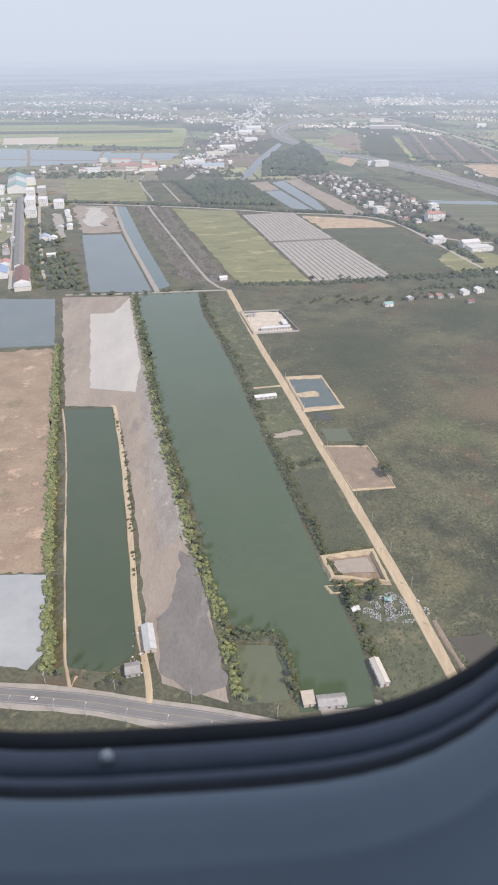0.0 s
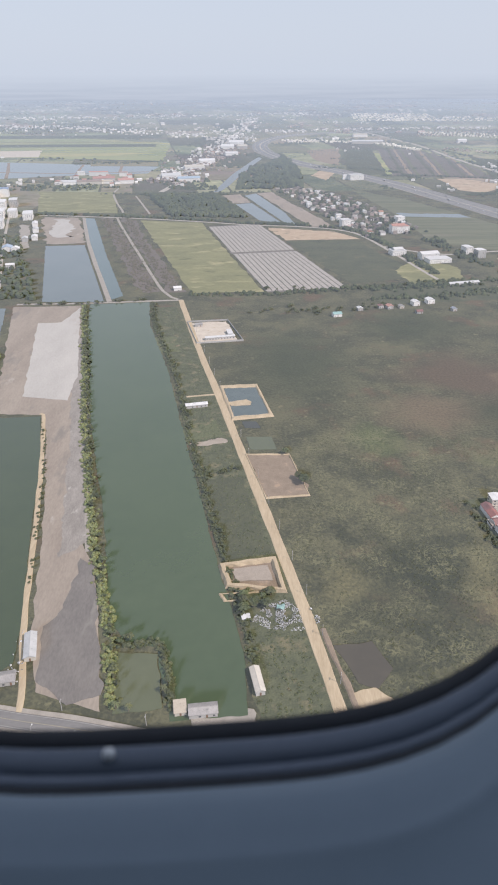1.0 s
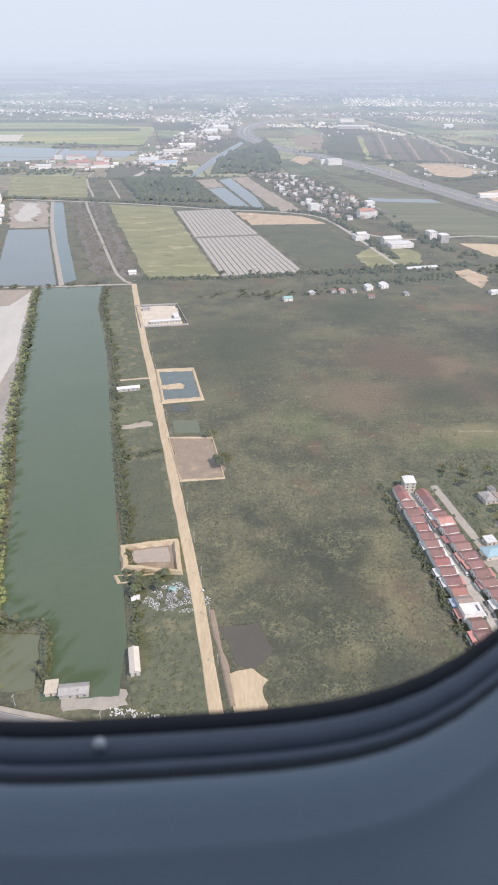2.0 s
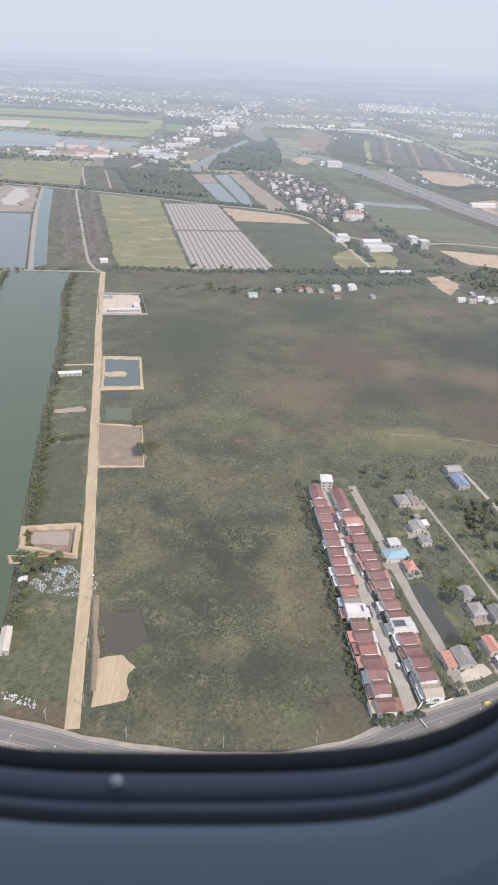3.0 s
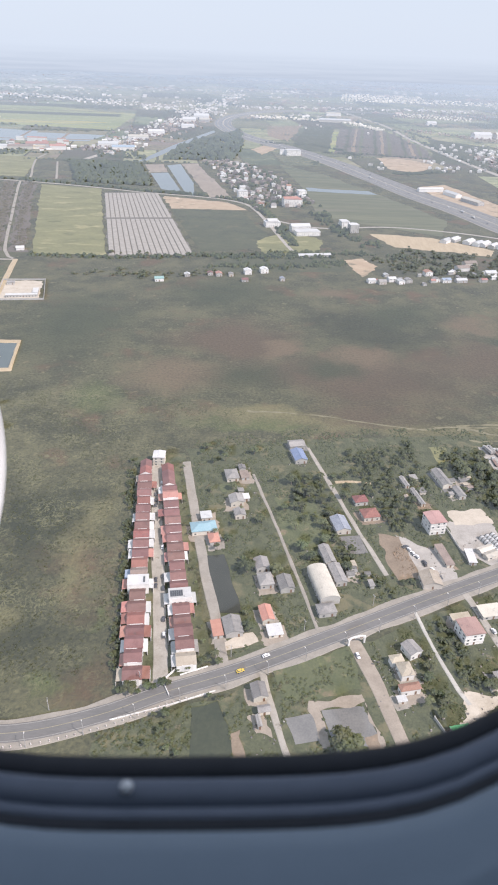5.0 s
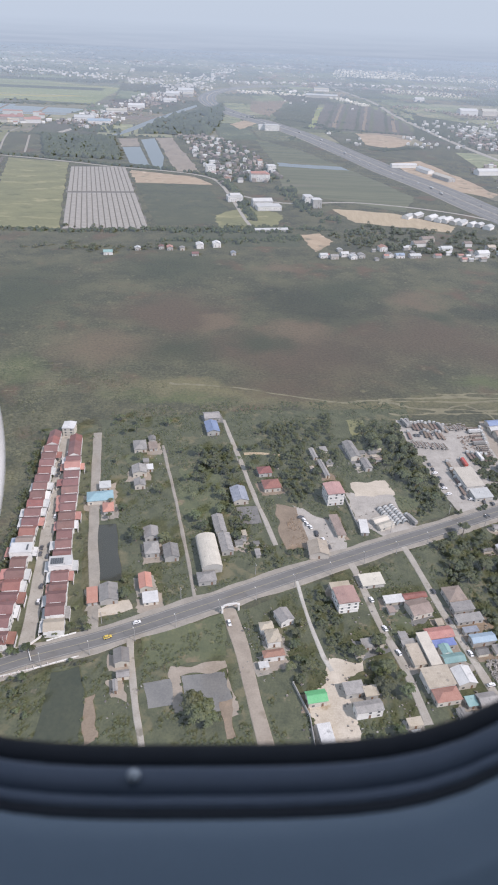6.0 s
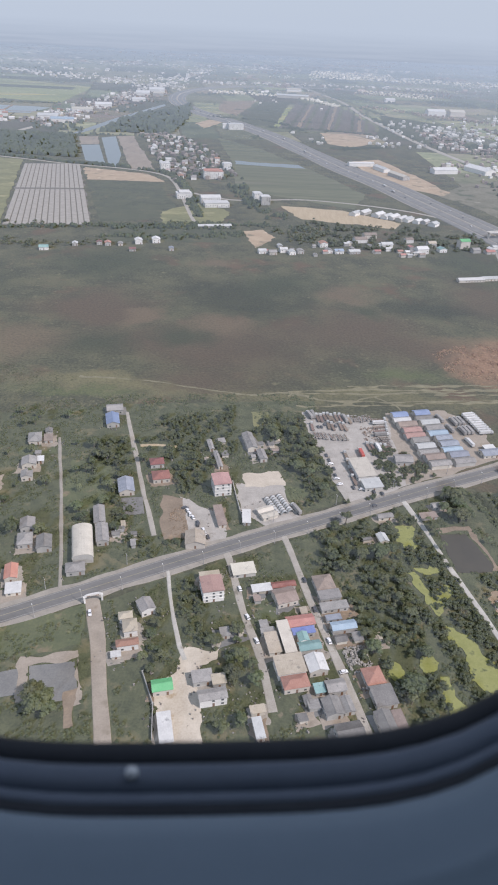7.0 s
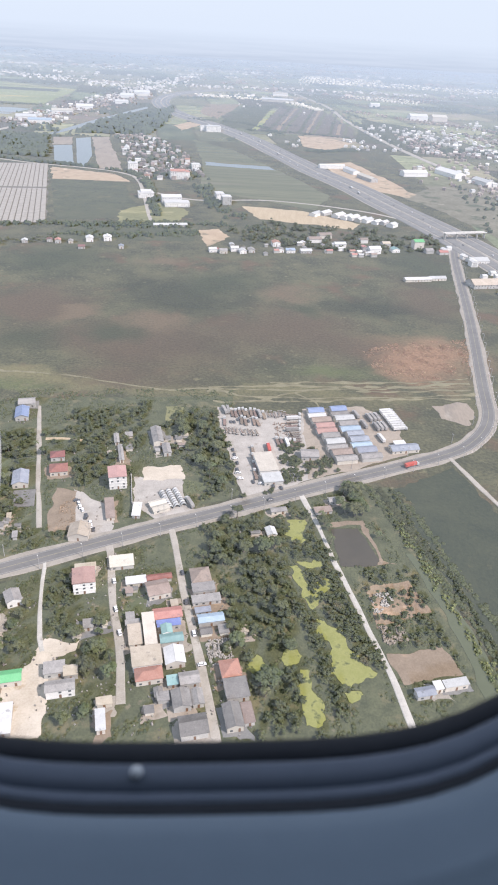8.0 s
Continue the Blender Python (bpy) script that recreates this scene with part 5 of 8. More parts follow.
house(235.4, 137.9, 4.3, 5.0, 3.2, 13, "hip", "tan")
house(235.6, 131.7, 6.4, 2.7, 3, 13, "hip", "orange")
house(232.9, 128.3, 2.9, 2.2, 1.6, 13, "shed", "white")
house(193.0, 128.7, 4.4, 5.3, 2.6, 13, "gable", "darkgrey")
house(194.4, 123.0, 3.6, 2.5, 2, 13, "gable", "grey")
house(193.1, 119.1, 1.4, 3.9, 2, 13, "gable", "grey")
house(171.4, 202.8, 9.8, 6.2, 2.6, 13, "hip", "cyan")
house(171.8, 210.1, 4.4, 4.3, 2.4, 13, "shed", "pale")
house(175.7, 196.5, 4.1, 5.7, 2.4, 13, "hip", "coral")
house(179.7, 151.9, 3.4, 6.6, 2, 13, "shed", "coral")
house(184.5, 153.2, 5.9, 7.6, 2.4, 13, "gable", "grey")
house(148.4, 249.5, 5.3, 6.0, 4.2, 2, "flats", "white")
house(262.7, 137.4, 3.0, 3.4, 2, 13, "shed", "grey")
house(354.7, 118.1, 5.5, 3.0, 2.2, 13, "gable", "bluegrey")
house(358.6, 120.1, 2.5, 2.8, 2.4, 13, "shed", "white")
house(363.5, 121.1, 7.1, 2.5, 2.6, 13, "shed", "pale")
house(111.0, 516.6, 7.3, 6.0, 3, 13, "gable", "teal")
house(131.4, 531.5, 4.7, 5.0, 2.6, 13, "gable", "pale")
house(149.3, 537.3, 4.7, 5.0, 2.6, 13, "gable", "maroon")
house(156.3, 535.7, 5.1, 6.0, 3, 13, "gable", "redpale")
house(179.2, 544.4, 6.1, 7.0, 4, 13, "gable", "white")
house(192.5, 549.7, 6.6, 7.0, 4, 13, "gable", "white")
house(177.5, 522.8, 5.5, 5.0, 2.4, 13, "gable", "maroon")
house(207.0, 528.6, 4.1, 5.0, 2.6, 13, "gable", "bluegrey")
house(166.0, 536.6, 4.2, 5.0, 2.4, 13, "gable", "grey")
house(277.9, 531.8, 6.5, 6.0, 3, 13, "gable", "pale")
house(286.2, 529.9, 6.5, 6.0, 3, 13, "gable", "grey")
house(294.9, 537.3, 6.6, 6.0, 3.4, 13, "gable", "white")
house(301.5, 532.1, 5.6, 6.0, 3, 13, "gable", "pale")
house(308.2, 536.1, 5.6, 6.0, 3, 13, "gable", "grey")
house(328.3, 558.6, 6.8, 7.0, 4, 13, "gable", "orange")
house(331.3, 541.0, 5.7, 6.0, 3, 13, "gable", "grey")
house(339.3, 540.6, 7.6, 6.0, 3, 13, "gable", "lightblue")
house(351.8, 542.4, 9.6, 6.0, 2.6, 13, "gable", "pale")
house(361.4, 577.4, 11.2, 8.0, 3, 13, "gable", "brown", windows=False)
house(371.7, 593.0, 11.5, 8.0, 3, 13, "gable", "brown", windows=False)
house(381.5, 564.8, 10.1, 7.0, 3, 13, "gable", "pale", windows=False)
house(403.9, 582.9, 7.3, 6.0, 3, 13, "gable", "brown", windows=False)
house(408.1, 551.5, 10.0, 8.0, 5, 13, "gable", "white")
house(421.4, 574.1, 7.3, 7.0, 3, 13, "gable", "tan", windows=False)
house(448.2, 573.5, 9.1, 8.0, 6, 13, "gable", "green", windows=False)
house(409.2, 552.7, 8.2, 8.0, 5, 13, "gable", "white")
house(426.6, 558.7, 6.9, 7.0, 3, 13, "gable", "teal")
house(454.9, 560.5, 7.0, 7.0, 2.6, 13, "gable", "grey", windows=False)
house(466.3, 559.2, 8.0, 7.0, 2.6, 13, "gable", "coral")
house(429.0, 481.5, 20.7, 6.0, 2.2, 13, "gable", "white")
house(444.6, 486.6, 13.2, 6.0, 2.2, 13, "gable", "pale")
house(489.5, 539.0, 16.6, 10.0, 3, 13, "gable", "pale")
house(476.0, 477.4, 21.8, 14.0, 3.5, 13, "gable", "tan")
house(237.0, 605.5, 30.0, 6.0, 1.8, 13, "gable", "pale", windows=False)
house(200.0, 721.5, 15.9, 12.0, 5, 13, "flats", "white", windows=True)
house(234.6, 688.9, 24.5, 14.0, 4, 13, "flats", "white", windows=True)
house(224.8, 834.6, 21.1, 14.0, 8, 13, "flats", "redpale", windows=True)
house(275.1, 726.2, 8.6, 12.0, 7, 13, "flats", "white", windows=True)
house(282.7, 707.3, 9.6, 10.0, 8, 13, "flats", "white", windows=True)
house(238.2, 897.9, 10.6, 12.0, 7, 13, "flats", "white", windows=True)
house(164.4, 869.7, 11.8, 12.0, 9, 13, "flats", "white", windows=True)
house(239.9, 1293.8, 26.0, 16.0, 9, 13, "flats", "white", windows=True)
house(9.8, 352.5, 13.1, 4.0, 2.2, 13, "gable", "white")
house(-21.5, 593.0, 7.2, 6.0, 2.4, 13, "gable", "white", windows=False)
for k in range(3):
    house(-341.0 - k * 12.0, 1062.0 + k * 42.0, 27.0, 38.0, 8, 13, "gable", ("teal", "pale", "teal")[k], windows=False)
house(-362.0, 1050.0, 10.0, 38.0, 7, 13, "gable", "pale", windows=False)
house(-338.0, 1124.0, 14.0, 20.0, 12, 13, "barrel", "blue", windows=False)
for x, y, w, d, h in ((-309, 1018, 12, 30, 10), (-289, 944, 13, 30, 10), (-270, 878, 13, 24, 9), (-297, 1034, 12, 22, 10), (-274, 952, 12, 22, 9), (-249, 936, 13, 26, 8)):
    house(x, y, w, d, h, 13, "flats", "white", windows=True)
house(-211.3, 1287.6, 39.4, 16.0, 6, 13, "gable", "redpale", windows=False)
house(-230.8, 1254.2, 42.8, 14.0, 5, 13, "gable", "brown", windows=False)
house(-168.5, 1263.7, 27.8, 14.0, 6, 13, "gable", "redpale", windows=False)
house(-259.1, 1249.3, 32.1, 14.0, 5, 13, "gable", "pale", windows=False)
house(-263.0, 806.0, 9.0, 370.0, 5, 15.8, "gable", "darkgrey", "long dark-roofed market hall", windows=False)
house(-200.7, 598.0, 13.0, 50.0, 5, 16, "gable", "maroon", windows=False)
house(-192.0, 568.0, 14.0, 10.0, 4, 13, "gable", "pale", windows=False)
house(-225.0, 612.0, 14.0, 24.0, 5, 13, "gable", "blue", windows=False)
for x, y, w, d, colour in ((-226.7, 887, 7, 16, "white"), (-216, 850, 7, 14, "pale"), (-205.4, 806, 7, 14, "white"), (-213.9, 797, 7, 10, "pale"), (-193.6, 673, 9, 6, "white"), (-220, 750, 11, 14, "lightblue"), (-209.5, 745, 9, 10, "white"),
                           (-231.5, 647, 9, 12, "redpale"), (-244, 690, 7, 10, "grey"), (-240, 714, 6, 10, "pale"), (-228, 676, 6, 9, "white"), (-252, 742, 6, 10, "pale")):
    house(x, y, w, d, 4, 13, "gable", colour, windows=False)
patch("bare_ground", [(-247, 895), (-234, 887), (-201, 763), (-208, 750)], 0.12, SHOULDER, "pale dusty lot between town houses", 0.8, 6, "bare ground")
lane("town_lane", [(-320, 980), (-311, 946), (-244, 714), (-203, 570)], 5.0, LANECON, "pale lane through the dense town")
lane("town_lane", [(-300, 1030), (-263, 888), (-222, 737), (-182, 598)], 3.0, LANECON, "thin pale lane beside town gardens")
house(370.4, 676.9, 7.5, 13, 2.6, -38, "gable", "pale", windows=False)
house(380.2, 683.2, 8, 15, 2.6, -38, "gable", "white", windows=False)
house(392.9, 676.4, 8, 15, 2.6, -38, "gable", "white", windows=False)
house(400.3, 670.1, 7.5, 15, 2.6, -38, "gable", "pale", windows=False)
house(406.2, 669.1, 7.5, 16, 2.6, -38, "gable", "white", windows=False)
house(413.1, 662.9, 7, 15, 2.6, -38, "gable", "white", windows=False)
house(418.7, 661.0, 7, 14, 2.6, -38, "gable", "pale", windows=False)
house(426.8, 655.2, 6.5, 11, 2.6, -38, "gable", "white", windows=False)
house(433.8, 654.5, 6, 10, 2.6, -38, "gable", "white", windows=False)
house(439.9, 646.2, 8, 10, 2.6, -38, "gable", "pale", windows=False)

# ---- the two terraces ----
TINT = {"m": "maroon", "r": "red", "b": "brown", "w": "white", "c": "coral", "p": "redpale", "g": "grey", "a": "pale", "t": "tan", "l": "lightblue"}


def terrace(a, b, width, units, street, seed):
    """A row of town houses from a to b in the plan; street is +1 where the road lies on their +x side.
    Each unit names its roof, porch and back roof by a letter (- for none), then marks: 2 two storeys, | ridge along the street, F flat white roof, S flat with solar panels."""
    rng = random.Random(seed)
    a, b = Vector(a), Vector(b)
    units = units.split()
    step = (b - a) / len(units)
    deep = step.length
    rot = math.degrees(math.atan2(step.y, step.x)) + 90
    for k, unit in enumerate(units):
        c = a + step * (k + 0.5)
        two, flat, along_street = "2" in unit, unit[-1] in "FS", "|" in unit
        h = 3.3 if two else 2.2 + rng.uniform(-0.1, 0.15)
        w = width * (0.9 if flat else 0.62 if along_street else rng.uniform(0.62, 0.74))
        thing = new("terrace_house")
        thing.matrix_basis = pose(c.x, c.y, 0.06, 0, 0, rot)
        colour = "white" if flat else TINT[unit[0]]
        bm, rb = bmesh.new(), bmesh.new()
        iw, idp = w / 2, deep / 2 - 0.03
        if flat:
            h += 0.5
            box(bm, -iw, iw, -idp, idp, 0, h)
            part("wall", bm, WALL, thing)
            box(rb, -iw - 0.1, iw + 0.1, -idp + 0.02, idp - 0.02, h, h + 0.1)
            part("roof", rb, ROOFS["white"], thing, "flat white roof")
            rail = bmesh.new()
            box(rail, -iw - 0.1, iw + 0.1, -idp - 0.05, -idp + 0.1, h + 0.1, h + 0.32)
            part("parapet", rail, WALL, thing)
            rows, cols, x0 = (2, 6, -iw + 0.5) if unit[-1] == "S" else (2, 1, iw - 1.7)
            for r in range(rows):
                for n in range(cols):
                    sb = bmesh.new()
                    v = box(sb, x0 + n * 0.68, x0 + n * 0.68 + 0.62, -1.5 + r * 1.45, -0.12 + r * 1.45, h + 0.2, h + 0.25)
                    part("solar_panel" if unit[-1] == "S" else "skylight", sb, GLASS, thing, "dark glass panel")
        elif along_street:
            half = iw + 0.1
            eave, top = h, h + half * 0.5
            prism(bm, [(-iw, 0), (iw, 0), (iw, eave), (0, eave + iw * 0.5), (-iw, eave)], -idp, idp)
            part("wall", bm, WALL, thing)
            for s in (1, -1):
                o = [(0, top), (s * half, eave), (s * half, eave + 0.12), (0, top + 0.12)]
                prism(rb, o if s < 0 else o[::-1], -idp - 0.02, idp + 0.0)
            part("roof", rb, ROOFS[colour], thing, SHADE[colour] + " gabled roof")
        else:
            eave, top = h, h + idp * 0.42
            prism(bm, [(-idp, 0), (idp, 0), (idp, eave), (0, top), (-idp, eave)], -iw, iw)
            bmesh.ops.rotate(bm, verts=bm.verts[:], cent=(0, 0, 0), matrix=Matrix.Rotation(radians(90), 3, "Z"))
            bmesh.ops.recalc_face_normals(bm, faces=bm.faces[:])
            part("wall", bm, WALL, thing)
            for s in (1, -1):
                o = [(0, top + 0.02), (s * (idp - 0.02), eave + 0.03), (s * (idp - 0.02), eave + 0.13), (0, top + 0.13)]
                prism(rb, o if s < 0 else o[::-1], -iw - 0.15, iw + 0.15)
            bmesh.ops.rotate(rb, verts=rb.verts[:], cent=(0, 0, 0), matrix=Matrix.Rotation(radians(90), 3, "Z"))
            part("roof", rb, ROOFS[colour], thing, SHADE[colour] + " gabled roof")
            fb = bmesh.new()
            lo, hi = sorted((-iw * rng.uniform(0.4, 1.0), iw * rng.uniform(0.4, 1.0)))
            box(fb, lo, hi, -idp - 0.14, -idp + 0.02, 0, eave + 0.22)
            part("party_wall", fb, WALL, thing, "white party wall")
        for end, name, key in ((street, "porch_roof", unit[1]), (-street, "back_roof", unit[2])):
            if key == "-":
                continue
            pw = width * (0.20 if flat else rng.uniform(0.16, 0.27)) * (1.25 if key in "cr" else 1.0)
            z = (2.1 if key in "cr" else 1.7) + rng.uniform(-0.1, 0.2)
            pb = bmesh.new()
            x0, x1 = sorted((end * iw, end * (iw + pw)))
            lo = -idp * rng.uniform(0.75, 1.0)
            v = box(pb, x0, x1, lo, idp * 0.96, z, z + 0.08)
            for q in v:
                q.co.z -= abs(q.co.x - end * iw) * 0.1
            part(name, pb, ROOFS[TINT[key]], thing, SHADE[TINT[key]] + " lean-to roof")
            wb = bmesh.new()
            box(wb, end * (iw + pw) - 0.06, end * (iw + pw) + 0.02, -idp * 0.9, idp * 0.9, 0, 1.0)
            part("yard_wall", wb, WALL, thing, "low white yard wall")
            for py in (-idp * 0.9, idp * 0.9):
                qb = bmesh.new()
                box(qb, end * (iw + pw) - 0.12, end * (iw + pw), py - 0.06, py + 0.06, 0, z - pw * 0.1)
                part("post", qb, POLE, thing)
        for py in (-idp * 0.45, idp * 0.45):
            opening(thing, street * iw, 0.5, py, 0.7, 0.7, 1 if street > 0 else 2)
            if two:
                opening(thing, street * iw, 1.9, py, 0.7, 0.7, 1 if street > 0 else 2)
        if flat:
            for px in (-iw * 0.5, 0.0, iw * 0.5):
                opening(thing, px, 1.8, -idp, 0.8, 0.6, 0)
        kind = "a white roof with dark solar panels" if unit[-1] == "S" else f"a {SHADE[colour]} roof"
        tagged(thing, f"{'two' if two else 'one'}-storey terrace house with {kind}{'' if flat else ' and white walls'}", "terrace house", "terraced houses along the estate road")


terrace((143.2, 247), (157.2, 130), 7.6, "m--| r--| m-t mr- m-- ra- m-- mww mw- ra- mww mpw r-- b-l wwc2F m-- mac rwr mrc mww2 m-p2 mrt", 1, 3)
terrace((152.6, 244), (172.0, 136), 8.0, "r--| m--| m--| mw- pcc2 m-- mr- m-- mp- mc- m-p mpw m-- mw- m-- wwa2S mwp mp- mw-2 mag2 tw-", -1, 5)
TAKEN.append((150, 190, 12, 125, 7))
TAKEN.append((162, 190, 13, 115, 10))
# ---- lone buildings by the ponds and the dirt road ----
house(-38, 152.5, 5, 5, 2.2, 11, "gable", "grey")
house(-34.5, 166, 4.2, 12, 2.2, 13, "gable", "pale", "long grey shed with a patched roof by the pond bank")
house(41, 150.5, 3.4, 10.5, 2.4, 11, "gable", "cream", "long cream metal shed at the water's edge")
house(17.5, 140.5, 4, 5, 2, 8, "shed", "tan")
house(24.5, 139.5, 9, 4.5, 2.2, 6, "gable", "grey")
house(37.5, 179, 3.2, 2.6, 1.6, 11, "shed", "white")
house(20, 466, 22, 4, 2.4, 12, "gable", "pale", "long pale shed inside the walled compound")
house(27, 476, 4, 9, 2.2, 12, "shed", "white")
house(3, 494, 6, 4, 2.4, 12, "shed", "grey")


# ---- banks and pits ----
def bank(name, pts, width, high, material, label):
    """A raised earth bank round a plot."""
    c = np.mean(pts, axis=0)
    p = np.array(pts, float)
    size = np.linalg.norm(p - c, axis=1)[:, None]
    rings = [(p + (p - c) / size * o, z) for o, z in ((width * 0.5, 0.02), (width * 0.2, high), (-width * 0.5, high), (-width * 0.9, 0.05))]
    bm = bmesh.new()
    rng = np.random.default_rng(5)
    loops = []
    for ring, z in rings:
        loop = []
        for a, b in zip(ring, np.roll(ring, -1, axis=0)):
            for s in np.arange(6) / 6:
                q = a + (b - a) * s + rng.normal(0, width * 0.06, 2)
                loop.append(bm.verts.new((*q, z + (rng.normal(0, 0.06) if z > 0.1 else 0))))
        loops.append(loop)
    for a, b in zip(loops, loops[1:]):
        for k in range(len(a)):
            j = (k + 1) % len(a)
            bm.faces.new((a[k], a[j], b[j], b[k]))
    bmesh.ops.recalc_face_normals(bm, faces=bm.faces[:])
    return tagged(mesh_object(name, bm, material), label, "earth bank", kind="structure")


SITE = [(23, 380), (45, 382), (53, 340), (31, 336)]
patch("site_pond", SITE, 0.16, BLUEWATER, "dark blue pond in a new earth basin", 0.2, 3, "water")
bank("pond_bank", SITE, 3.6, 0.8, DIRT, "broad tan earth bank round a new pond")
patch("spit", [(28, 358), (38, 361), (42, 358), (41, 354), (37, 353), (29, 353)], 0.3, DIRT, "tan earth spit into the pond", 0.3, 2, "bank")
PIT = [(28, 208), (49, 212), (52, 193), (31, 196)]
patch("pit_trench", PIT, 0.10, PLOTSOIL, "dark raw trench round a pit floor", 0.2, 3, "pit")
patch("pit_floor", [(32, 206), (46, 208.5), (48, 199.5), (34, 199)], 0.45, LANEDUST, "flat pale sandy floor of a dug pit", 0.2, 3, "pit")
bank("pit_bank", PIT, 2.6, 1.5, DIRT, "raw tan earth bank round a dug pit")
bank("plot_bank", [(38, 296), (60, 296), (67, 258), (47, 256)], 1.2, 0.45, DIRT, "low tan earth bank round a plot")
bank("mound", [(28, 192), (44, 193), (46, 189), (30, 188)], 1.2, 0.5, DIRT, "low tan spoil heap")


def fence(pts, high, material, label, thick=0.2):
    thing = new("compound_wall")
    for (x1, y1), (x2, y2) in zip(pts, pts[1:]):
        l = math.hypot(x2 - x1, y2 - y1)
        bm = bmesh.new()
        box(bm, 0, l, -thick / 2, thick / 2, 0, high)
        part("panel", bm, material, thing).matrix_basis = pose(x1, y1, 0.05, 0, 0, math.degrees(math.atan2(y2 - y1, x2 - x1)))
        bm = bmesh.new()
        box(bm, -thick, thick, -thick, thick, 0, high + 0.15)
        part("pillar", bm, material, thing).matrix_basis = pose(x1, y1, 0.05)
    return tagged(thing, label, "wall")


fence([(-6, 503), (25, 507), (37, 461), (4, 456), (-6, 503)], 1.2, WALLGREY, "grey concrete wall round a sandy compound")
fence([(170, 138), (165.5, 132), (168, 127)], 0.7, WALL, "low white wall at the estate's mouth")
fence([(241, 123), (245, 113), (246, 103)], 1.0, WALLGREY, "grey boundary wall beside the builder's yard")
fence([(263, 214.5), (266, 197), (268, 188)], 0.9, WALLGREY, "low wall beside the gravel lot")


# ---- trees ----
def tree_kind(seed, crown, tall, leaf_material, lobes=10, per=36, leaf=0.2):
    """A tapered trunk with limbs, and a crown of separate leafy lobes with gaps."""
    rng = np.random.default_rng(seed)
    thing = new("tree")
    bm = bmesh.new()
    stem = tall - crown * 0.55

    def limb(a, b, r0, r1):
        d = (b - a).normalized()
        s = d.orthogonal().normalized()
        t = d.cross(s)
        la, lb = [], []
        for k in range(6):
            w = s * math.cos(k * math.pi / 3) + t * math.sin(k * math.pi / 3)
            la.append(bm.verts.new(a + w * r0))
            lb.append(bm.verts.new(b + w * r1))
        for k in range(6):
            bm.faces.new((la[k], la[(k + 1) % 6], lb[(k + 1) % 6], lb[k]))

    limb(Vector((0, 0, -0.1)), Vector((0, 0, stem)), 0.06 * crown, 0.035 * crown)
    centres, radii = [], []
    for k in range(lobes):
        a = k * 2.4 + rng.uniform(-0.4, 0.4)
        r = crown * 0.5 * math.sqrt((k + 0.3) / lobes) * rng.uniform(0.7, 1.05)
        c = np.array([r * math.cos(a), r * math.sin(a), stem + crown * (0.42 - 0.45 * (r / crown) ** 2 * 2) * rng.uniform(0.75, 1.15)])
        centres.append(c)
        radii.append(crown * rng.uniform(0.17, 0.27))
        if k % 2 == 0:
            limb(Vector((0, 0, stem * 0.9)), Vector(c), 0.03 * crown, 0.012 * crown)
    part("trunk", bm, BARK, thing, "grey-brown trunk with limbs")
    c, r = np.array(centres), np.array(radii)
    quads("crown", np.concatenate([domes(c, r * 0.78, rng), leaves(c, r, per, leaf, rng, 0.85, 0.9)]), leaf_material, thing)
    return thing


def palm_kind(seed):
    rng = np.random.default_rng(seed)
    thing = new("palm_tree")
    bm = bmesh.new()
    rings = []
    for z in np.linspace(0, 3.2, 6):
        rings.append([bm.verts.new((0.1 * z * 0.3 + (0.13 - 0.02 * z) * math.cos(k * 1.047), (0.13 - 0.02 * z) * math.sin(k * 1.047), z)) for k in range(6)])
    for a, b in zip(rings, rings[1:]):
        for k in range(6):
            bm.faces.new((a[k], a[(k + 1) % 6], b[(k + 1) % 6], b[k]))
    part("trunk", bm, BARK, thing)
    q = []
    for k in range(16):
        a = k * 2.4 + rng.uniform(-0.2, 0.2)
        up0, l = rng.uniform(-0.1, 0.9), rng.uniform(1.2, 1.7)
        side = np.array([-math.sin(a), math.cos(a), 0])
        pts = [np.array([0.1 + l * s * math.cos(a), l * s * math.sin(a), 3.2 + up0 * s * l * 0.8 - 0.95 * l * s * s]) for s in np.linspace(0, 1, 5)]
        for n, (u, v) in enumerate(zip(pts, pts[1:])):
            w0, w1 = (0.05, 0.2, 0.22, 0.16, 0.03)[n:n + 2]
            for sg in (1, -1):
                q.append([u, v, v + side * w1 * sg + (0, 0, -w1 * 0.5), u + side * w0 * sg + (0, 0, -w0 * 0.5)])
    quads("fronds", np.array(q), LEAF, thing)
    return tagged(thing, "slender coconut palm with drooping fronds", "palm", "palms")


KINDS = [tree_kind(1, 3.6, 3.6, LEAF), tree_kind(2, 3.0, 3.2, LEAFDARK), tree_kind(3, 2.4, 2.8, LEAF, 6), tree_kind(4, 4.6, 4.4, LEAF, 11), tree_kind(5, 2.0, 2.2, LEAFDARK, 5), tree_kind(6, 3.0, 4.2, LEAF, 7)]
NOTES = ("broad green garden tree with a loose crown", "dense dark green tree with a rounded crown", "small green tree with a thin crown", "large spreading green tree",
         "small dark bushy tree", "tall narrow green tree")
for k, note in zip(KINDS, NOTES):
    tagged(k, note, "tree", "trees")
PALM = palm_kind(9)
USED = [False] * 7


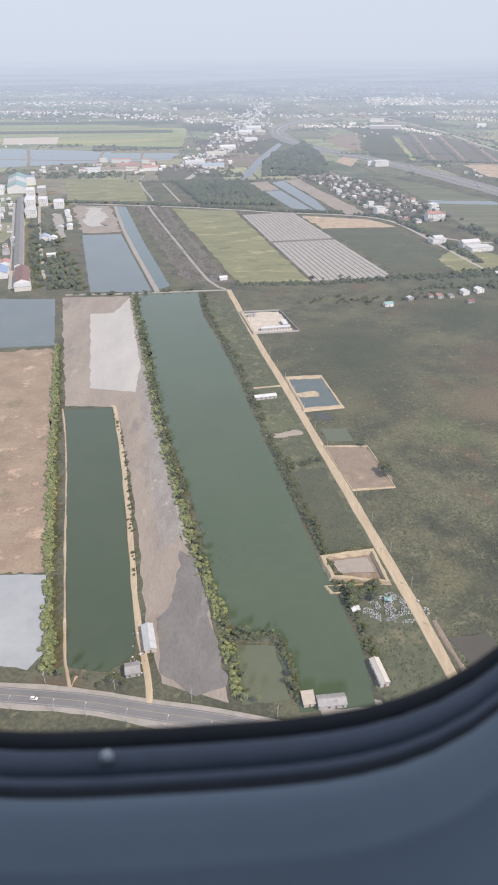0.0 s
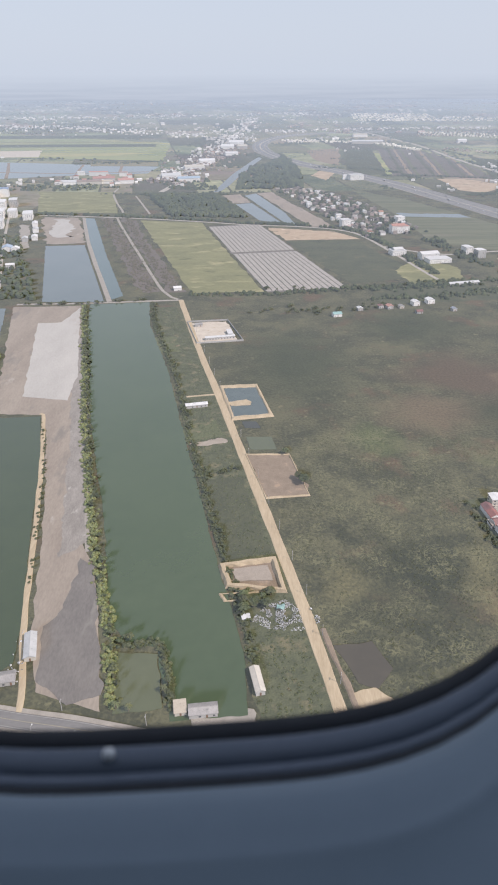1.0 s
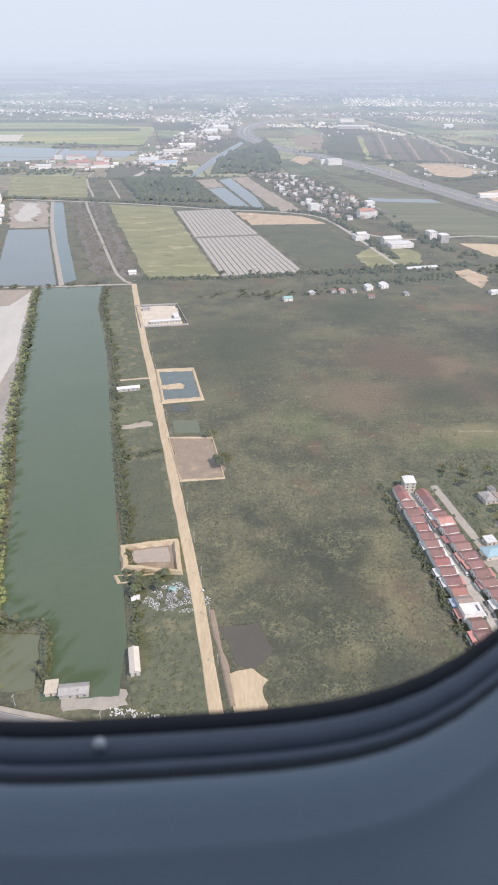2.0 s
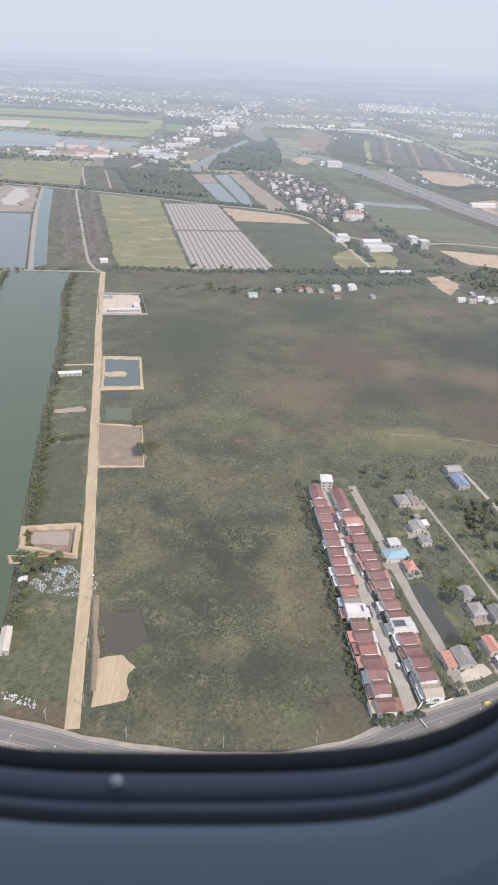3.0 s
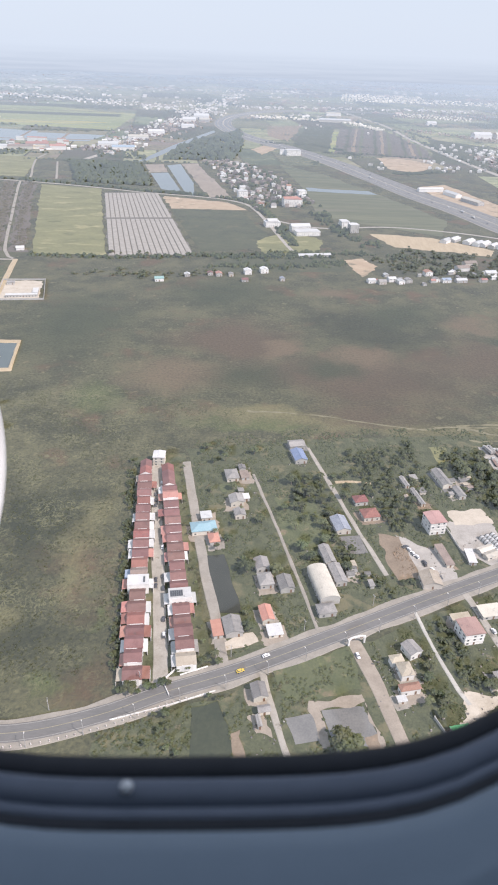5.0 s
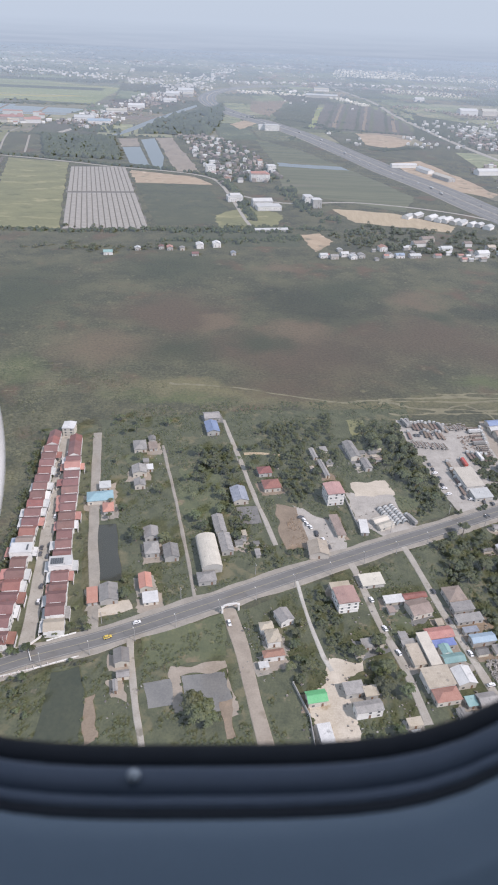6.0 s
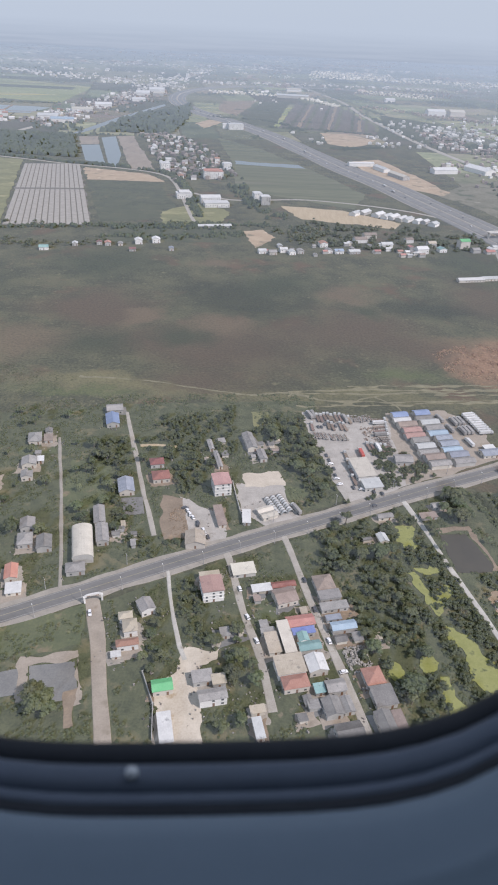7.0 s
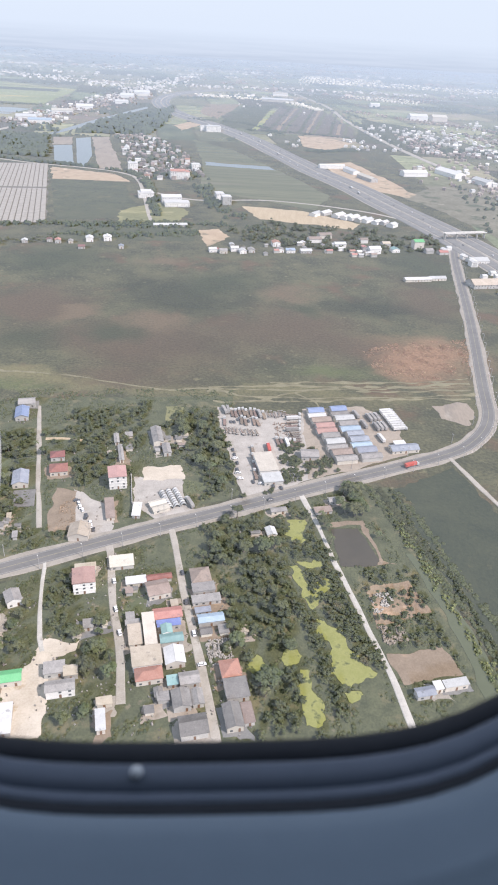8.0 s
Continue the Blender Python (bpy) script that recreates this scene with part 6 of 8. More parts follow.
def plant(kind, x, y, size=1.0, turn=0.0):
    m = pose(x, y, 0.05, 0, 0, turn) @ Matrix.Diagonal((size, size, size, 1))
    src = PALM if kind == 6 else KINDS[kind]
    if not USED[kind]:
        USED[kind] = True
        src.matrix_basis = m
    else:
        ob = copy_thing(src, pose(x, y, 0.05, 0, 0, turn))
        ob.scale = (size, size, size)


def free(p, margin=0.0, lines=True):
    """Which plan points lie clear of buildings and roads."""
    ok = np.ones(len(p), bool)
    for x, y, w, d, rot in TAKEN:
        c, s = math.cos(radians(rot)), math.sin(radians(rot))
        q = p - (x, y)
        u, v = q[:, 0] * c + q[:, 1] * s, -q[:, 0] * s + q[:, 1] * c
        ok &= ~((np.abs(u) < w / 2 + margin) & (np.abs(v) < d / 2 + margin))
    if lines:
        for line, w in WAYS:
            ok &= off_line(p, line) > w / 2 + 0.6 + margin
        for poly in OPEN:
            ok &= ~inside(p, poly)
    return ok


def grove(poly, count, seed, kinds=(0, 1, 2, 3, 4, 5), big=1.0):
    p = scatter(poly, count, seed)
    p = p[free(p, 0.7)]
    rng = random.Random(seed)
    for x, y in p:
        plant(rng.choice(kinds), float(x), float(y), big * rng.uniform(0.7, 1.15), rng.uniform(0, 360))


def wood(name, p, label, seed, crown=2.6, lobes=10, per=15, leaf=0.19, material=None):
    """Trees that stand too thick to tell apart: crowns of many lobes, joined into one sheet of leaves with gaps."""
    rng = np.random.default_rng(seed)
    n = len(p)
    size = crown * rng.uniform(0.6, 1.25, n)
    c = np.repeat(p, lobes, axis=0)
    sz = np.repeat(size, lobes)
    a = rng.uniform(0, math.tau, n * lobes)
    r = sz * 0.48 * np.sqrt(rng.random(n * lobes))
    z = sz * 0.72 * (0.95 - 0.9 * (r / sz) ** 2 * 2) * rng.uniform(0.45, 1.15, n * lobes)
    centres = np.column_stack([c[:, 0] + r * np.cos(a), c[:, 1] + r * np.sin(a), np.maximum(z, 0.25)])
    r = sz * rng.uniform(0.16, 0.30, n * lobes)
    return tagged(quads(name, np.concatenate([domes(centres, r * 0.74, rng), leaves(centres, r, per, leaf, rng, 0.85, 0.9)]), material or THICKET), label, "woodland", kind="stuff")


def thick_grove(poly, count, seed, label, crown=2.6):
    p = scatter(poly, count, seed)
    wood("woodland", p[free(p, 0.7)], label, seed, crown)


def thick_line(pts, count, wide, seed, label, crown=2.0, name="tree_row", material=None):
    wood(name, along(pts, count, wide, seed), label, seed, crown, lobes=7, per=10, material=material)


def along(pts, count, wide, seed):
    line = smooth_line(pts, 1.0)
    rng = np.random.default_rng(seed)
    return line[rng.integers(0, len(line), count)] + rng.normal(0, wide, (count, 2))


def tree_line(pts, gap, seed, kinds=(1, 2, 4), big=0.9, wide=0.8):
    rng = random.Random(seed)
    for x, y in smooth_line(pts, gap):
        if rng.random() < 0.8:
            plant(rng.choice(kinds), float(x) + rng.gauss(0, wide), float(y) + rng.gauss(0, wide), big * rng.uniform(0.6, 1.15), rng.uniform(0, 360))


# gardens north of the road
grove([(165, 262), (215, 280), (215, 235), (195, 160), (186, 142), (180, 170), (170, 215)], 70, 11)
grove([(205, 235), (226, 245), (232, 205), (220, 175), (206, 190)], 34, 12, (0, 1, 3, 5))
thick_grove([(205, 240), (228, 246), (232, 205), (222, 175), (208, 190)], 110, 12, "thick dark garden trees beside a lane", 2.6)
thick_grove([(228, 262), (262, 274), (263, 215), (245, 205), (238, 215)], 190, 13, "dense wood behind the houses", 2.8)
thick_grove([(270, 262), (292, 270), (300, 245), (303, 212), (290, 200), (284, 225), (276, 235)], 170, 14, "dense wood beside the lorry yard", 2.8)
grove([(268, 262), (292, 270), (300, 245), (303, 212), (290, 200), (284, 225), (276, 235)], 40, 140, (0, 3, 5))
grove([(236, 182), (246, 168), (258, 176), (250, 190)], 14, 15)
grove([(325, 232), (331, 238), (332, 222), (325, 216)], 22, 16, (1, 2, 4), 0.8)
for poly, n, seed, note in (([(320, 243), (332, 243), (343, 231), (345, 224), (322, 214), (321, 228)], 150, 116, "bushes and small trees between shed and workshops"),
                            ([(305, 204), (317, 209), (318, 206), (306, 200)], 16, 117, "planted verge in front of the lorry yard")):
    q = scatter(poly, n, seed)
    wood("woodland", q[free(q, 0.5, False)], note, seed, 2.1)
thick_grove([(212, 215), (222, 225), (236, 182), (224, 172)], 55, 151, "garden bushes beside a curved warehouse", 1.8)
thick_grove([(230, 177), (244, 184), (247, 171), (234, 165)], 34, 152, "roadside bushes", 1.8)
# south of the road
thick_grove([(283, 190), (322, 207), (326, 190), (318, 165), (322, 130), (328, 104), (306, 104), (300, 150), (293, 170)], 330, 17, "tall dense wood south of the road", 3.2)
grove([(284, 190), (322, 207), (326, 190), (318, 165), (322, 130), (328, 104), (306, 104), (300, 150), (292, 170)], 60, 170, (0, 3, 5), 1.1)
thick_grove([(243, 160), (252, 160), (258, 142), (262, 128), (250, 136)], 100, 18, "overgrown garden trees", 2.2)
grove([(258, 140), (272, 140), (276, 112), (262, 104)], 30, 19)
for x, y, s in ((214.6, 113.6, 1.25), (217.4, 112.2, 1.15), (215.8, 110.2, 1.2), (219.0, 109.6, 0.9)):
    plant(3, x, y, s, x * 31)
grove([(236, 152), (243, 160), (246, 128), (241, 120)], 26, 21, (0, 1, 4), 0.9)
thick_grove([(318, 200), (330, 206), (334, 176), (346, 138), (348, 118), (340, 117), (326, 135), (319, 165)], 170, 22, "bushy garden trees between pools and lane", 2.0)
grove([(334, 208), (350, 216), (352, 196), (338, 192)], 26, 23, (0, 3), 1.1)
thick_grove([(345, 168), (362, 168), (368, 130), (350, 134), (344, 150)], 110, 24, "low bushes round a bare plot", 1.6)
grove([(160, 122), (186, 133), (192, 128), (192, 108), (165, 105)], 26, 25, (1, 2, 4), 0.8)
thick_line([(353.6, 214), (363, 185), (367, 172)], 22, 0.8, 26, "bushes on the ditch bank", 1.3)
thick_line([(361, 190), (366.5, 168), (370.5, 150), (373.5, 134), (375, 120)], 90, 1.0, 261, "bright green bushes on the bank beside the ditch", 1.1, material=LEAFBRIGHT)
thick_line([(362, 211.7), (366.5, 190.7), (371, 172.5), (375, 156.5), (378, 140), (380, 122)], 120, 0.5, 262, "dark bushes along the field edge", 1.2)
for k, (line, count, wide) in enumerate((([(328.9, 182.7), (333.2, 170.3), (336.8, 155.7), (338.5, 147.3), (341.9, 135.1), (345.8, 124.2)], 70, 1.2), ([(323.6, 177.0), (328.7, 173.6), (330.8, 170.1)], 22, 0.9), ([(327.0, 163.0), (329.0, 159.1), (327.5, 156.5), (331.9, 160.6)], 16, 0.8), ([(330.2, 151.6), (334.5, 150.6), (333.0, 144.6), (336.2, 142.5)], 34, 1.3), ([(317.9, 165.2), (322.2, 151.2), (326.2, 139.8), (328.7, 129.3), (330.5, 119.7), (332.5, 110.2)], 90, 1.0), ([(337.1, 139.8), (341.1, 135.1), (342.6, 129.0)], 34, 1.2))):
    thick_line(line, count, wide, 263 + k, "dark garden trees between duckweed pools and a lane", 1.9)
tree_line([(168, 131), (161, 128), (154, 127)], 2.2, 28, (1, 3), 0.8, 0.5)
tree_line([(170, 136), (176, 138), (181, 140)], 2.0, 29, (1, 4), 0.8, 0.6)
thick_line([(136.5, 250), (143, 200), (150, 135)], 110, 0.8, 30, "bushes behind the terrace", 1.8)
tree_line([(158, 250), (166, 200), (176, 142)], 5.0, 31, (2, 4), 0.6, 0.4)
# banks of the canal and the ponds
thick_line([(-94, 547), (-70, 433), (-47, 322), (-30, 250)], 190, 1.1, 32, "trees on the bank between basin and canal", 2.8)
tree_line([(-30, 250), (-22, 222), (-9, 172), (-4, 150), (-2, 138)], 4.2, 33, (0, 1, 2, 4), 0.85, 0.7)
thick_line([(-130, 436), (-79, 212), (-64, 152)], 150, 0.7, 34, "bright green bushes along the pond bank", 1.9, material=LEAFBRIGHT)
thick_line([(-38, 552), (-30, 500), (-7, 405), (7, 328), (19, 268), (28, 222), (35, 190), (41, 162)], 150, 1.0, 35, "bushes on the canal's bank", 2.4)
tree_line([(-6, 168), (-1, 170), (8, 168), (12, 156), (14, 142)], 1.9, 36, (1, 4, 6), 0.7, 0.4)
tree_line([(-62, 152), (-50, 149), (-40, 148)], 2.4, 37, (1, 2, 4), 0.8, 0.7)
thick_line([(-76, 338), (-61, 287), (-49, 224), (-42, 190)], 60, 0.4, 38, "small bushes along the bank path", 1.1)
thick_line([(15, 275), (25, 279), (35, 283)], 26, 0.7, 135, "row of bushes between plots", 1.8)
thick_line([(-158, 552), (-100, 553), (-45, 562)], 30, 1.0, 39, "trees at the canal's head", 3.2)
grove([(35, 193), (49, 196), (51, 186), (37, 181)], 24, 40, (0, 3), 0.8)
for x, y, s in ((63, 272, 0.9), (65, 268, 1.1), (58, 296, 0.8), (334.6, 189.5, 0.8), (349, 196, 1.0)):
    plant(3, x, y, s, x * 7)
for x, y in ((180, 141), (206, 205), (222, 232), (185, 215), (334, 193), (336, 186), (336, 179), (353, 183), (-2, 141), (2, 140), (13, 150), (12, 147), (176, 200)):
    plant(6, x, y, random.uniform(0.8, 1.1), x * 13)
thick_line([(40, 595), (130, 592), (210, 612), (260, 600)], 40, 3, 42, "scattered trees along the field bank", 3.5)
thick_line([(50, 530), (110, 532), (160, 545)], 40, 5, 43, "scattered trees on the marsh edge", 3.8)
thick_grove([(285, 600), (330, 640), (400, 630), (470, 610), (470, 560), (420, 548), (300, 560)], 330, 44, "trees among the far village houses", 4.5)


# ---- undergrowth, hedges and reeds ----
def thicket(name, p, size, per, leaf, material, label, seed, flat=0.8, lift=0.35):
    rng = np.random.default_rng(seed)
    r = size * rng.uniform(0.5, 1.3, len(p))
    c = np.column_stack([p, r * lift])
    return tagged(quads(name, np.concatenate([domes(c, r * 0.9, rng, flat), leaves(c, r, per, leaf, rng, flat)]), material), label, "undergrowth", kind="stuff")


p = scatter([(160, 270), (215, 285), (300, 292), (306, 205), (270, 188), (186, 140), (178, 160)], 15000, 51)
p = np.vstack([p, scatter([(150, 115), (190, 130), (300, 190), (345, 212), (352, 205), (374, 100), (150, 94)], 18000, 52)])
p = p[free(p, 0.2)]
p = p[np.array([noise.noise(Vector((x * 0.11, y * 0.11, 6.0))) + 0.4 * noise.noise(Vector((x * 0.4, y * 0.4, 2.0))) for x, y in p]) > -0.06]
thicket("undergrowth", p, 0.55, 9, 0.15, THICKET, "dense green undergrowth between the houses", 53, 0.5, 0.1)
rng = np.random.default_rng(54)
p = scatter([(-40, 545), (-16, 540), (6, 441), (22, 366), (39, 290), (50, 222), (60, 172), (66, 130), (42, 128), (38, 160), (32, 190), (25, 222), (17, 265), (4, 328), (-10, 403), (-32, 496)], 15000, 55)
thicket("scrub", p[free(p, 0.3)], 0.5, 6, 0.16, THICKET, "low green scrub between canal and dirt road", 56, 0.4, 0.05)


thicket("hedge", along([(-132, 438), (-80, 210), (-66, 154)], 950, 0.9, 57), 1.0, 16, 0.2, LEAFBRIGHT, "bright green hedge along the pond", 58)
thicket("hedge", along([(-95, 547), (-71, 432), (-48, 320), (-24, 222), (-10, 176), (-4, 142)], 1300, 1.1, 59), 0.95, 16, 0.2, LEAFBRIGHT, "leafy bank between basin and canal", 60)
thicket("hedge", along([(-39, 554), (-31, 498), (-8, 404), (6, 328), (18, 266), (27, 222), (34, 190), (40, 160)], 900, 0.9, 61), 0.8, 14, 0.19, THICKET, "bushy canal bank", 62)
thicket("hedge", along([(-4, 167), (8, 167), (13, 154), (15, 141)], 200, 0.6, 63), 0.8, 16, 0.19, THICKET, "bushes on the small pond's bank", 64)
for k, crest in enumerate(([(353.6, 214), (363, 185), (372, 157.5), (377, 138), (380, 110)], [(365, 211.5), (371.5, 187), (377, 163), (384, 139.5), (390, 112)], [(358, 212), (366, 186), (371, 168)])):
    thicket("bank_grass", along(crest, 520, 0.7, 65 + k), 0.75, 8, 0.2, (THICKET, THICKET, REED)[k], "grassy ditch bank with low bushes", 166 + k, 0.5, 0.05)

p = scatter([(42, 330), (120, 322), (190, 300), (160, 266), (137, 256), (150, 132), (72, 122), (62, 180), (52, 250), (44, 300)], 52000, 67)
p = p[free(p, 0.3)]
dense = np.array([noise.noise(Vector((x * 0.03, y * 0.03, 3.0))) + 0.8 * noise.noise(Vector((x * 0.20, y * 0.07, 8.0))) for x, y in p])
p = p[np.random.default_rng(66).random(len(p)) < np.clip(0.32 + dense * 0.9, 0.03, 0.95)]
rng = np.random.default_rng(68)
r = rng.uniform(0.25, 0.8, len(p))
p, r = p[::2], r[::2] * 0.7
tufts = leaves(np.column_stack([p, 0 * r]), r, 7, 0.17, rng, 0.25, 1.8)
q = scatter([(371, 350), (392, 361), (436, 372), (424, 320), (380, 309), (372, 326)], 2600, 69)
q = q[np.array([noise.noise(Vector((x * 0.12, y * 0.12, 4.0))) for x, y in q]) > -0.1]
r = rng.uniform(0.4, 1.1, len(q))
tagged(quads("dry_sedge", leaves(np.column_stack([q, 0 * r]), r, 5, 0.3, rng, 0.4, 2.0), surface("dry_red_sedge", (0.20, 0.115, 0.07), (0.36, 0.24, 0.15), 6, 0.8, 0.95, 0.0, vary="island", amount=0.25)),
       "clumps of dry red-brown sedge beside the road", "sedge", kind="stuff")
tagged(quads("reeds", tufts, REED), "clumps of dull green and straw-coloured marsh reeds", "reeds", kind="stuff")
# ---- far towns, woods and lines of trees ----
def far_house(colour, w, d, h, rows):
    thing = new("far_house")
    bm = bmesh.new()
    box(bm, -w / 2, w / 2, -d / 2, d / 2, 0, h)
    part("wall", bm, WALL, thing)
    bm = bmesh.new()
    prism(bm, [(-w / 2 - 0.3, h), (w / 2 + 0.3, h), (w / 2 + 0.3, h + 0.2), (0, h + 0.22 * w), (-w / 2 - 0.3, h + 0.2)], -d / 2 - 0.3, d / 2 + 0.3)
    part("roof", bm, ROOFS[colour], thing, SHADE[colour] + " roof")
    for k in range(rows):
        opening(thing, 0, 1.0 + k * 2.4, -d / 2, w * 0.7, 1.0, 0)
    return tagged(thing, f"far white house with a {SHADE[colour]} roof", "house", "far houses")


PROTO = [far_house("pale", 9, 8, 4, 1), far_house("white", 8, 10, 6, 2), far_house("white", 10, 10, 7, 2), far_house("orange", 9, 8, 5, 1), far_house("grey", 9, 9, 4, 1)]
PLACED = [False] * len(PROTO)


def settle(poly, count, seed, kinds=(0, 1, 2, 3, 4), rot=13, size=(0.7, 1.2)):
    rng = random.Random(seed)
    spots = []
    for x, y in scatter(poly, count * 3, seed):
        if all((x - a) ** 2 + (y - b) ** 2 > 90 for a, b in spots):
            spots.append((float(x), float(y)))
    for x, y in spots[:count]:
        k = rng.choice(kinds)
        m = pose(x, y, 0.0, 0, 0, rot + rng.choice((0, 90)) + rng.gauss(0, 3))
        s = rng.uniform(*size)
        ob = PROTO[k] if not PLACED[k] else copy_thing(PROTO[k], m)
        PLACED[k] = True
        ob.matrix_basis = m
        ob.scale = (s, s, s)


settle([(90, 1170), (137, 1190), (194, 1080), (255, 829), (180, 807)], 60, 71, (0, 1, 1, 2, 3, 4, 4), size=(0.4, 0.8))
settle([(-345, 985), (-325, 985), (-255, 740), (-218, 600), (-245, 600), (-300, 800)], 90, 72, (0, 1, 1, 2, 3, 4), 13, (0.35, 0.6))
settle([(-129, 1300), (-75, 1700), (-45, 1950), (10, 1950), (-25, 1600), (-60, 1195)], 40, 73, (0, 1, 3, 4), size=(0.4, 0.75))
settle([(-300, 1240), (-290, 1340), (-164, 1335), (-158, 1230)], 14, 74, (3, 3, 4, 1))
settle([(520, 985), (540, 900), (590, 800), (640, 820), (600, 1050)], 16, 75, (1, 0, 4), size=(0.4, 0.8))
settle([(460, 640), (500, 560), (560, 470), (520, 420), (470, 470)], 20, 76, (1, 0, 4), size=(0.4, 0.7))


def far_boxes(name, p, low, high, material, label, seed):
    """Roofs too far off to tell apart, as small gabled blocks in one mesh."""
    rng = np.random.default_rng(seed)
    for plot in OPEN:
        p = p[~inside(p, plot)]
    n = len(p)
    w, d, h = rng.uniform(low, high, n), rng.uniform(low, high, n), rng.uniform(1.6, 3.6, n)
    a = np.arctan2(-(p[:, 0] - 150), p[:, 1]) + rng.choice([0, math.pi / 2], n)  # turned to the flight path, as side faces go black under the haze gloss
    ux, uy = np.cos(a), np.sin(a)

    def pt(s, t, z):
        return np.column_stack([p[:, 0] + ux * s * w / 2 - uy * t * d / 2, p[:, 1] + uy * s * w / 2 + ux * t * d / 2, z])

    z0, z1, z2 = 0 * h, h, h + 0.2 * w
    c = {(s, t, k): pt(s, t, z) for s in (-1, 0, 1) for t in (-1, 1) for k, z in ((0, z0), (1, z1), (2, z2))}
    faces = [[c[-1, -1, 0], c[1, -1, 0], c[1, -1, 1], c[-1, -1, 1]], [c[1, -1, 0], c[1, 1, 0], c[1, 1, 1], c[1, -1, 1]], [c[-1, 1, 0], c[-1, -1, 0], c[-1, -1, 1], c[-1, 1, 1]],
             [c[-1, -1, 1], c[0, -1, 2], c[0, 1, 2], c[-1, 1, 1]], [c[0, -1, 2], c[1, -1, 1], c[1, 1, 1], c[0, 1, 2]], [c[-1, -1, 1], c[1, -1, 1], c[0, -1, 2], c[0, -1, 2] + 0.01]]
    q = np.concatenate([np.stack(f, 1) for f in faces])
    return tagged(quads(name, q, material), label, "town", kind="stuff")


# most far materials below set their own amount of imitated haze
FARROOF = surface("far_white_roofs", (0.40, 0.39, 0.37), (0.74, 0.73, 0.70), 60, 8, 0.8, 0.0, vary="island", amount=0.35, haze_gain=0.031)
FARRED = surface("far_tan_roofs", (0.24, 0.19, 0.165), (0.42, 0.36, 0.32), 60, 8, 0.8, 0.0, vary="island", amount=0.4, haze_gain=0.031)
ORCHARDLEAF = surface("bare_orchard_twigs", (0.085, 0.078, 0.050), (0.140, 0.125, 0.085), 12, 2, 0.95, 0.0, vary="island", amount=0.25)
FARDARK = surface("far_dark_roofs", (0.13, 0.11, 0.10), (0.24, 0.21, 0.19), 60, 8, 0.8, 0.0, vary="island", amount=0.4, haze_gain=0.031)
FARLEAF = surface("far_tree_leaves", (0.055, 0.072, 0.03), (0.105, 0.12, 0.05), 60, 4, 0.9, 0.0, vary="island", amount=0.25, leafy=0.3, haze_gain=0.046)
rng = np.random.default_rng(80)
p = np.column_stack([rng.uniform(-2600, 3600, 9000), 1150 + 4300 * rng.random(9000) ** 1.5])
v = np.array([noise.noise(Vector((x * 0.0022, y * 0.0011, 1.0))) + 0.7 * noise.noise(Vector((x * 0.008, y * 0.004, 5.0))) for x, y in p])
rice = [(-1100, 2650), (-162, 2030), (-140, 1610), (-620, 1720), (-1100, 2050)]
dry = ~inside(p, rice) & ~inside(p, [(-620, 1640), (-136, 1530), (-147, 1380), (-620, 1290)]) & ~inside(p, [(230, 1840), (540, 1600), (480, 1270), (230, 1290)]) & (off_line(p, HIGHWAY) > 40)
far_boxes("far_town", p[dry & (v > 0.24)], 3.5, 8, FARROOF, "scattered far white roofs of towns in the haze", 81)
q = np.column_stack([rng.uniform(-3400, 4300, 9000), 2300 + 3050 * rng.random(9000) ** 0.8])
v = np.array([noise.noise(Vector((x * 0.0016, y * 0.0035, 21.0))) + 0.8 * noise.noise(Vector((x * 0.006, y * 0.009, 25.0))) for x, y in q])
far_boxes("far_town", q[(v > 0.40) & ~inside(q, rice)], 6, 16, FARROOF, "pale roofs of towns near the horizon", 811)
far_boxes("far_town", q[(v < -0.42) & ~inside(q, rice)], 8, 24, FARRED, "tan roofs of towns near the horizon", 812)


def rows_of(corner, ahead, across, n, m, jitter, seed):
    """House plots in straight rows, on a lattice of n by m from a corner."""
    rng = np.random.default_rng(seed)
    i, j = (v.ravel() for v in np.meshgrid(np.arange(n), np.arange(m)))
    q = np.array(corner) + i[:, None] * np.array(ahead) / n + j[:, None] * np.array(across) / m + rng.normal(0, jitter, (len(i), 2))
    return q[rng.random(len(q)) < 0.85]


p2 = np.vstack([rows_of((490, 2980), (350, -20), (60, 560), 26, 9, 1.5, 82), rows_of((840, 2960), (420, -60), (60, 300), 26, 4, 3, 821)])
far_boxes("far_estate", p2, 6, 13, FARCREAM, "dense rows of far cream estate houses", 83)
p2 = np.vstack([rows_of((564, 2218), (300, 10), (50, 210), 28, 4, 2, 84), rows_of((539, 1814), (300, -340), (22, 40), 34, 3, 2, 841), rows_of((620, 2460), (420, -30), (30, 130), 26, 3, 5, 842),
                scatter([(577, 1384), (677, 1144), (600, 1060), (568, 1230)], 200, 85), scatter([(660, 1500), (960, 1400), (820, 1000), (690, 1050)], 330, 851)])
far_boxes("far_estate", p2, 3, 6.5, FARRED, "far tan-roofed housing estates", 86)
p2 = np.vstack([rows_of((585, 2294), (200, -138), (45, 150), 24, 4, 2, 861), rows_of((155, 2104), (232, -60), (10, -60), 30, 3, 3, 862), rows_of((386, 2044), (80, -250), (26, 10), 26, 3, 3, 863)])
far_boxes("far_estate", p2[off_line(p2, HIGHWAY) > 30], 4, 7, FARCREAM, "far cream and pink rows of houses beside the road bend", 864)
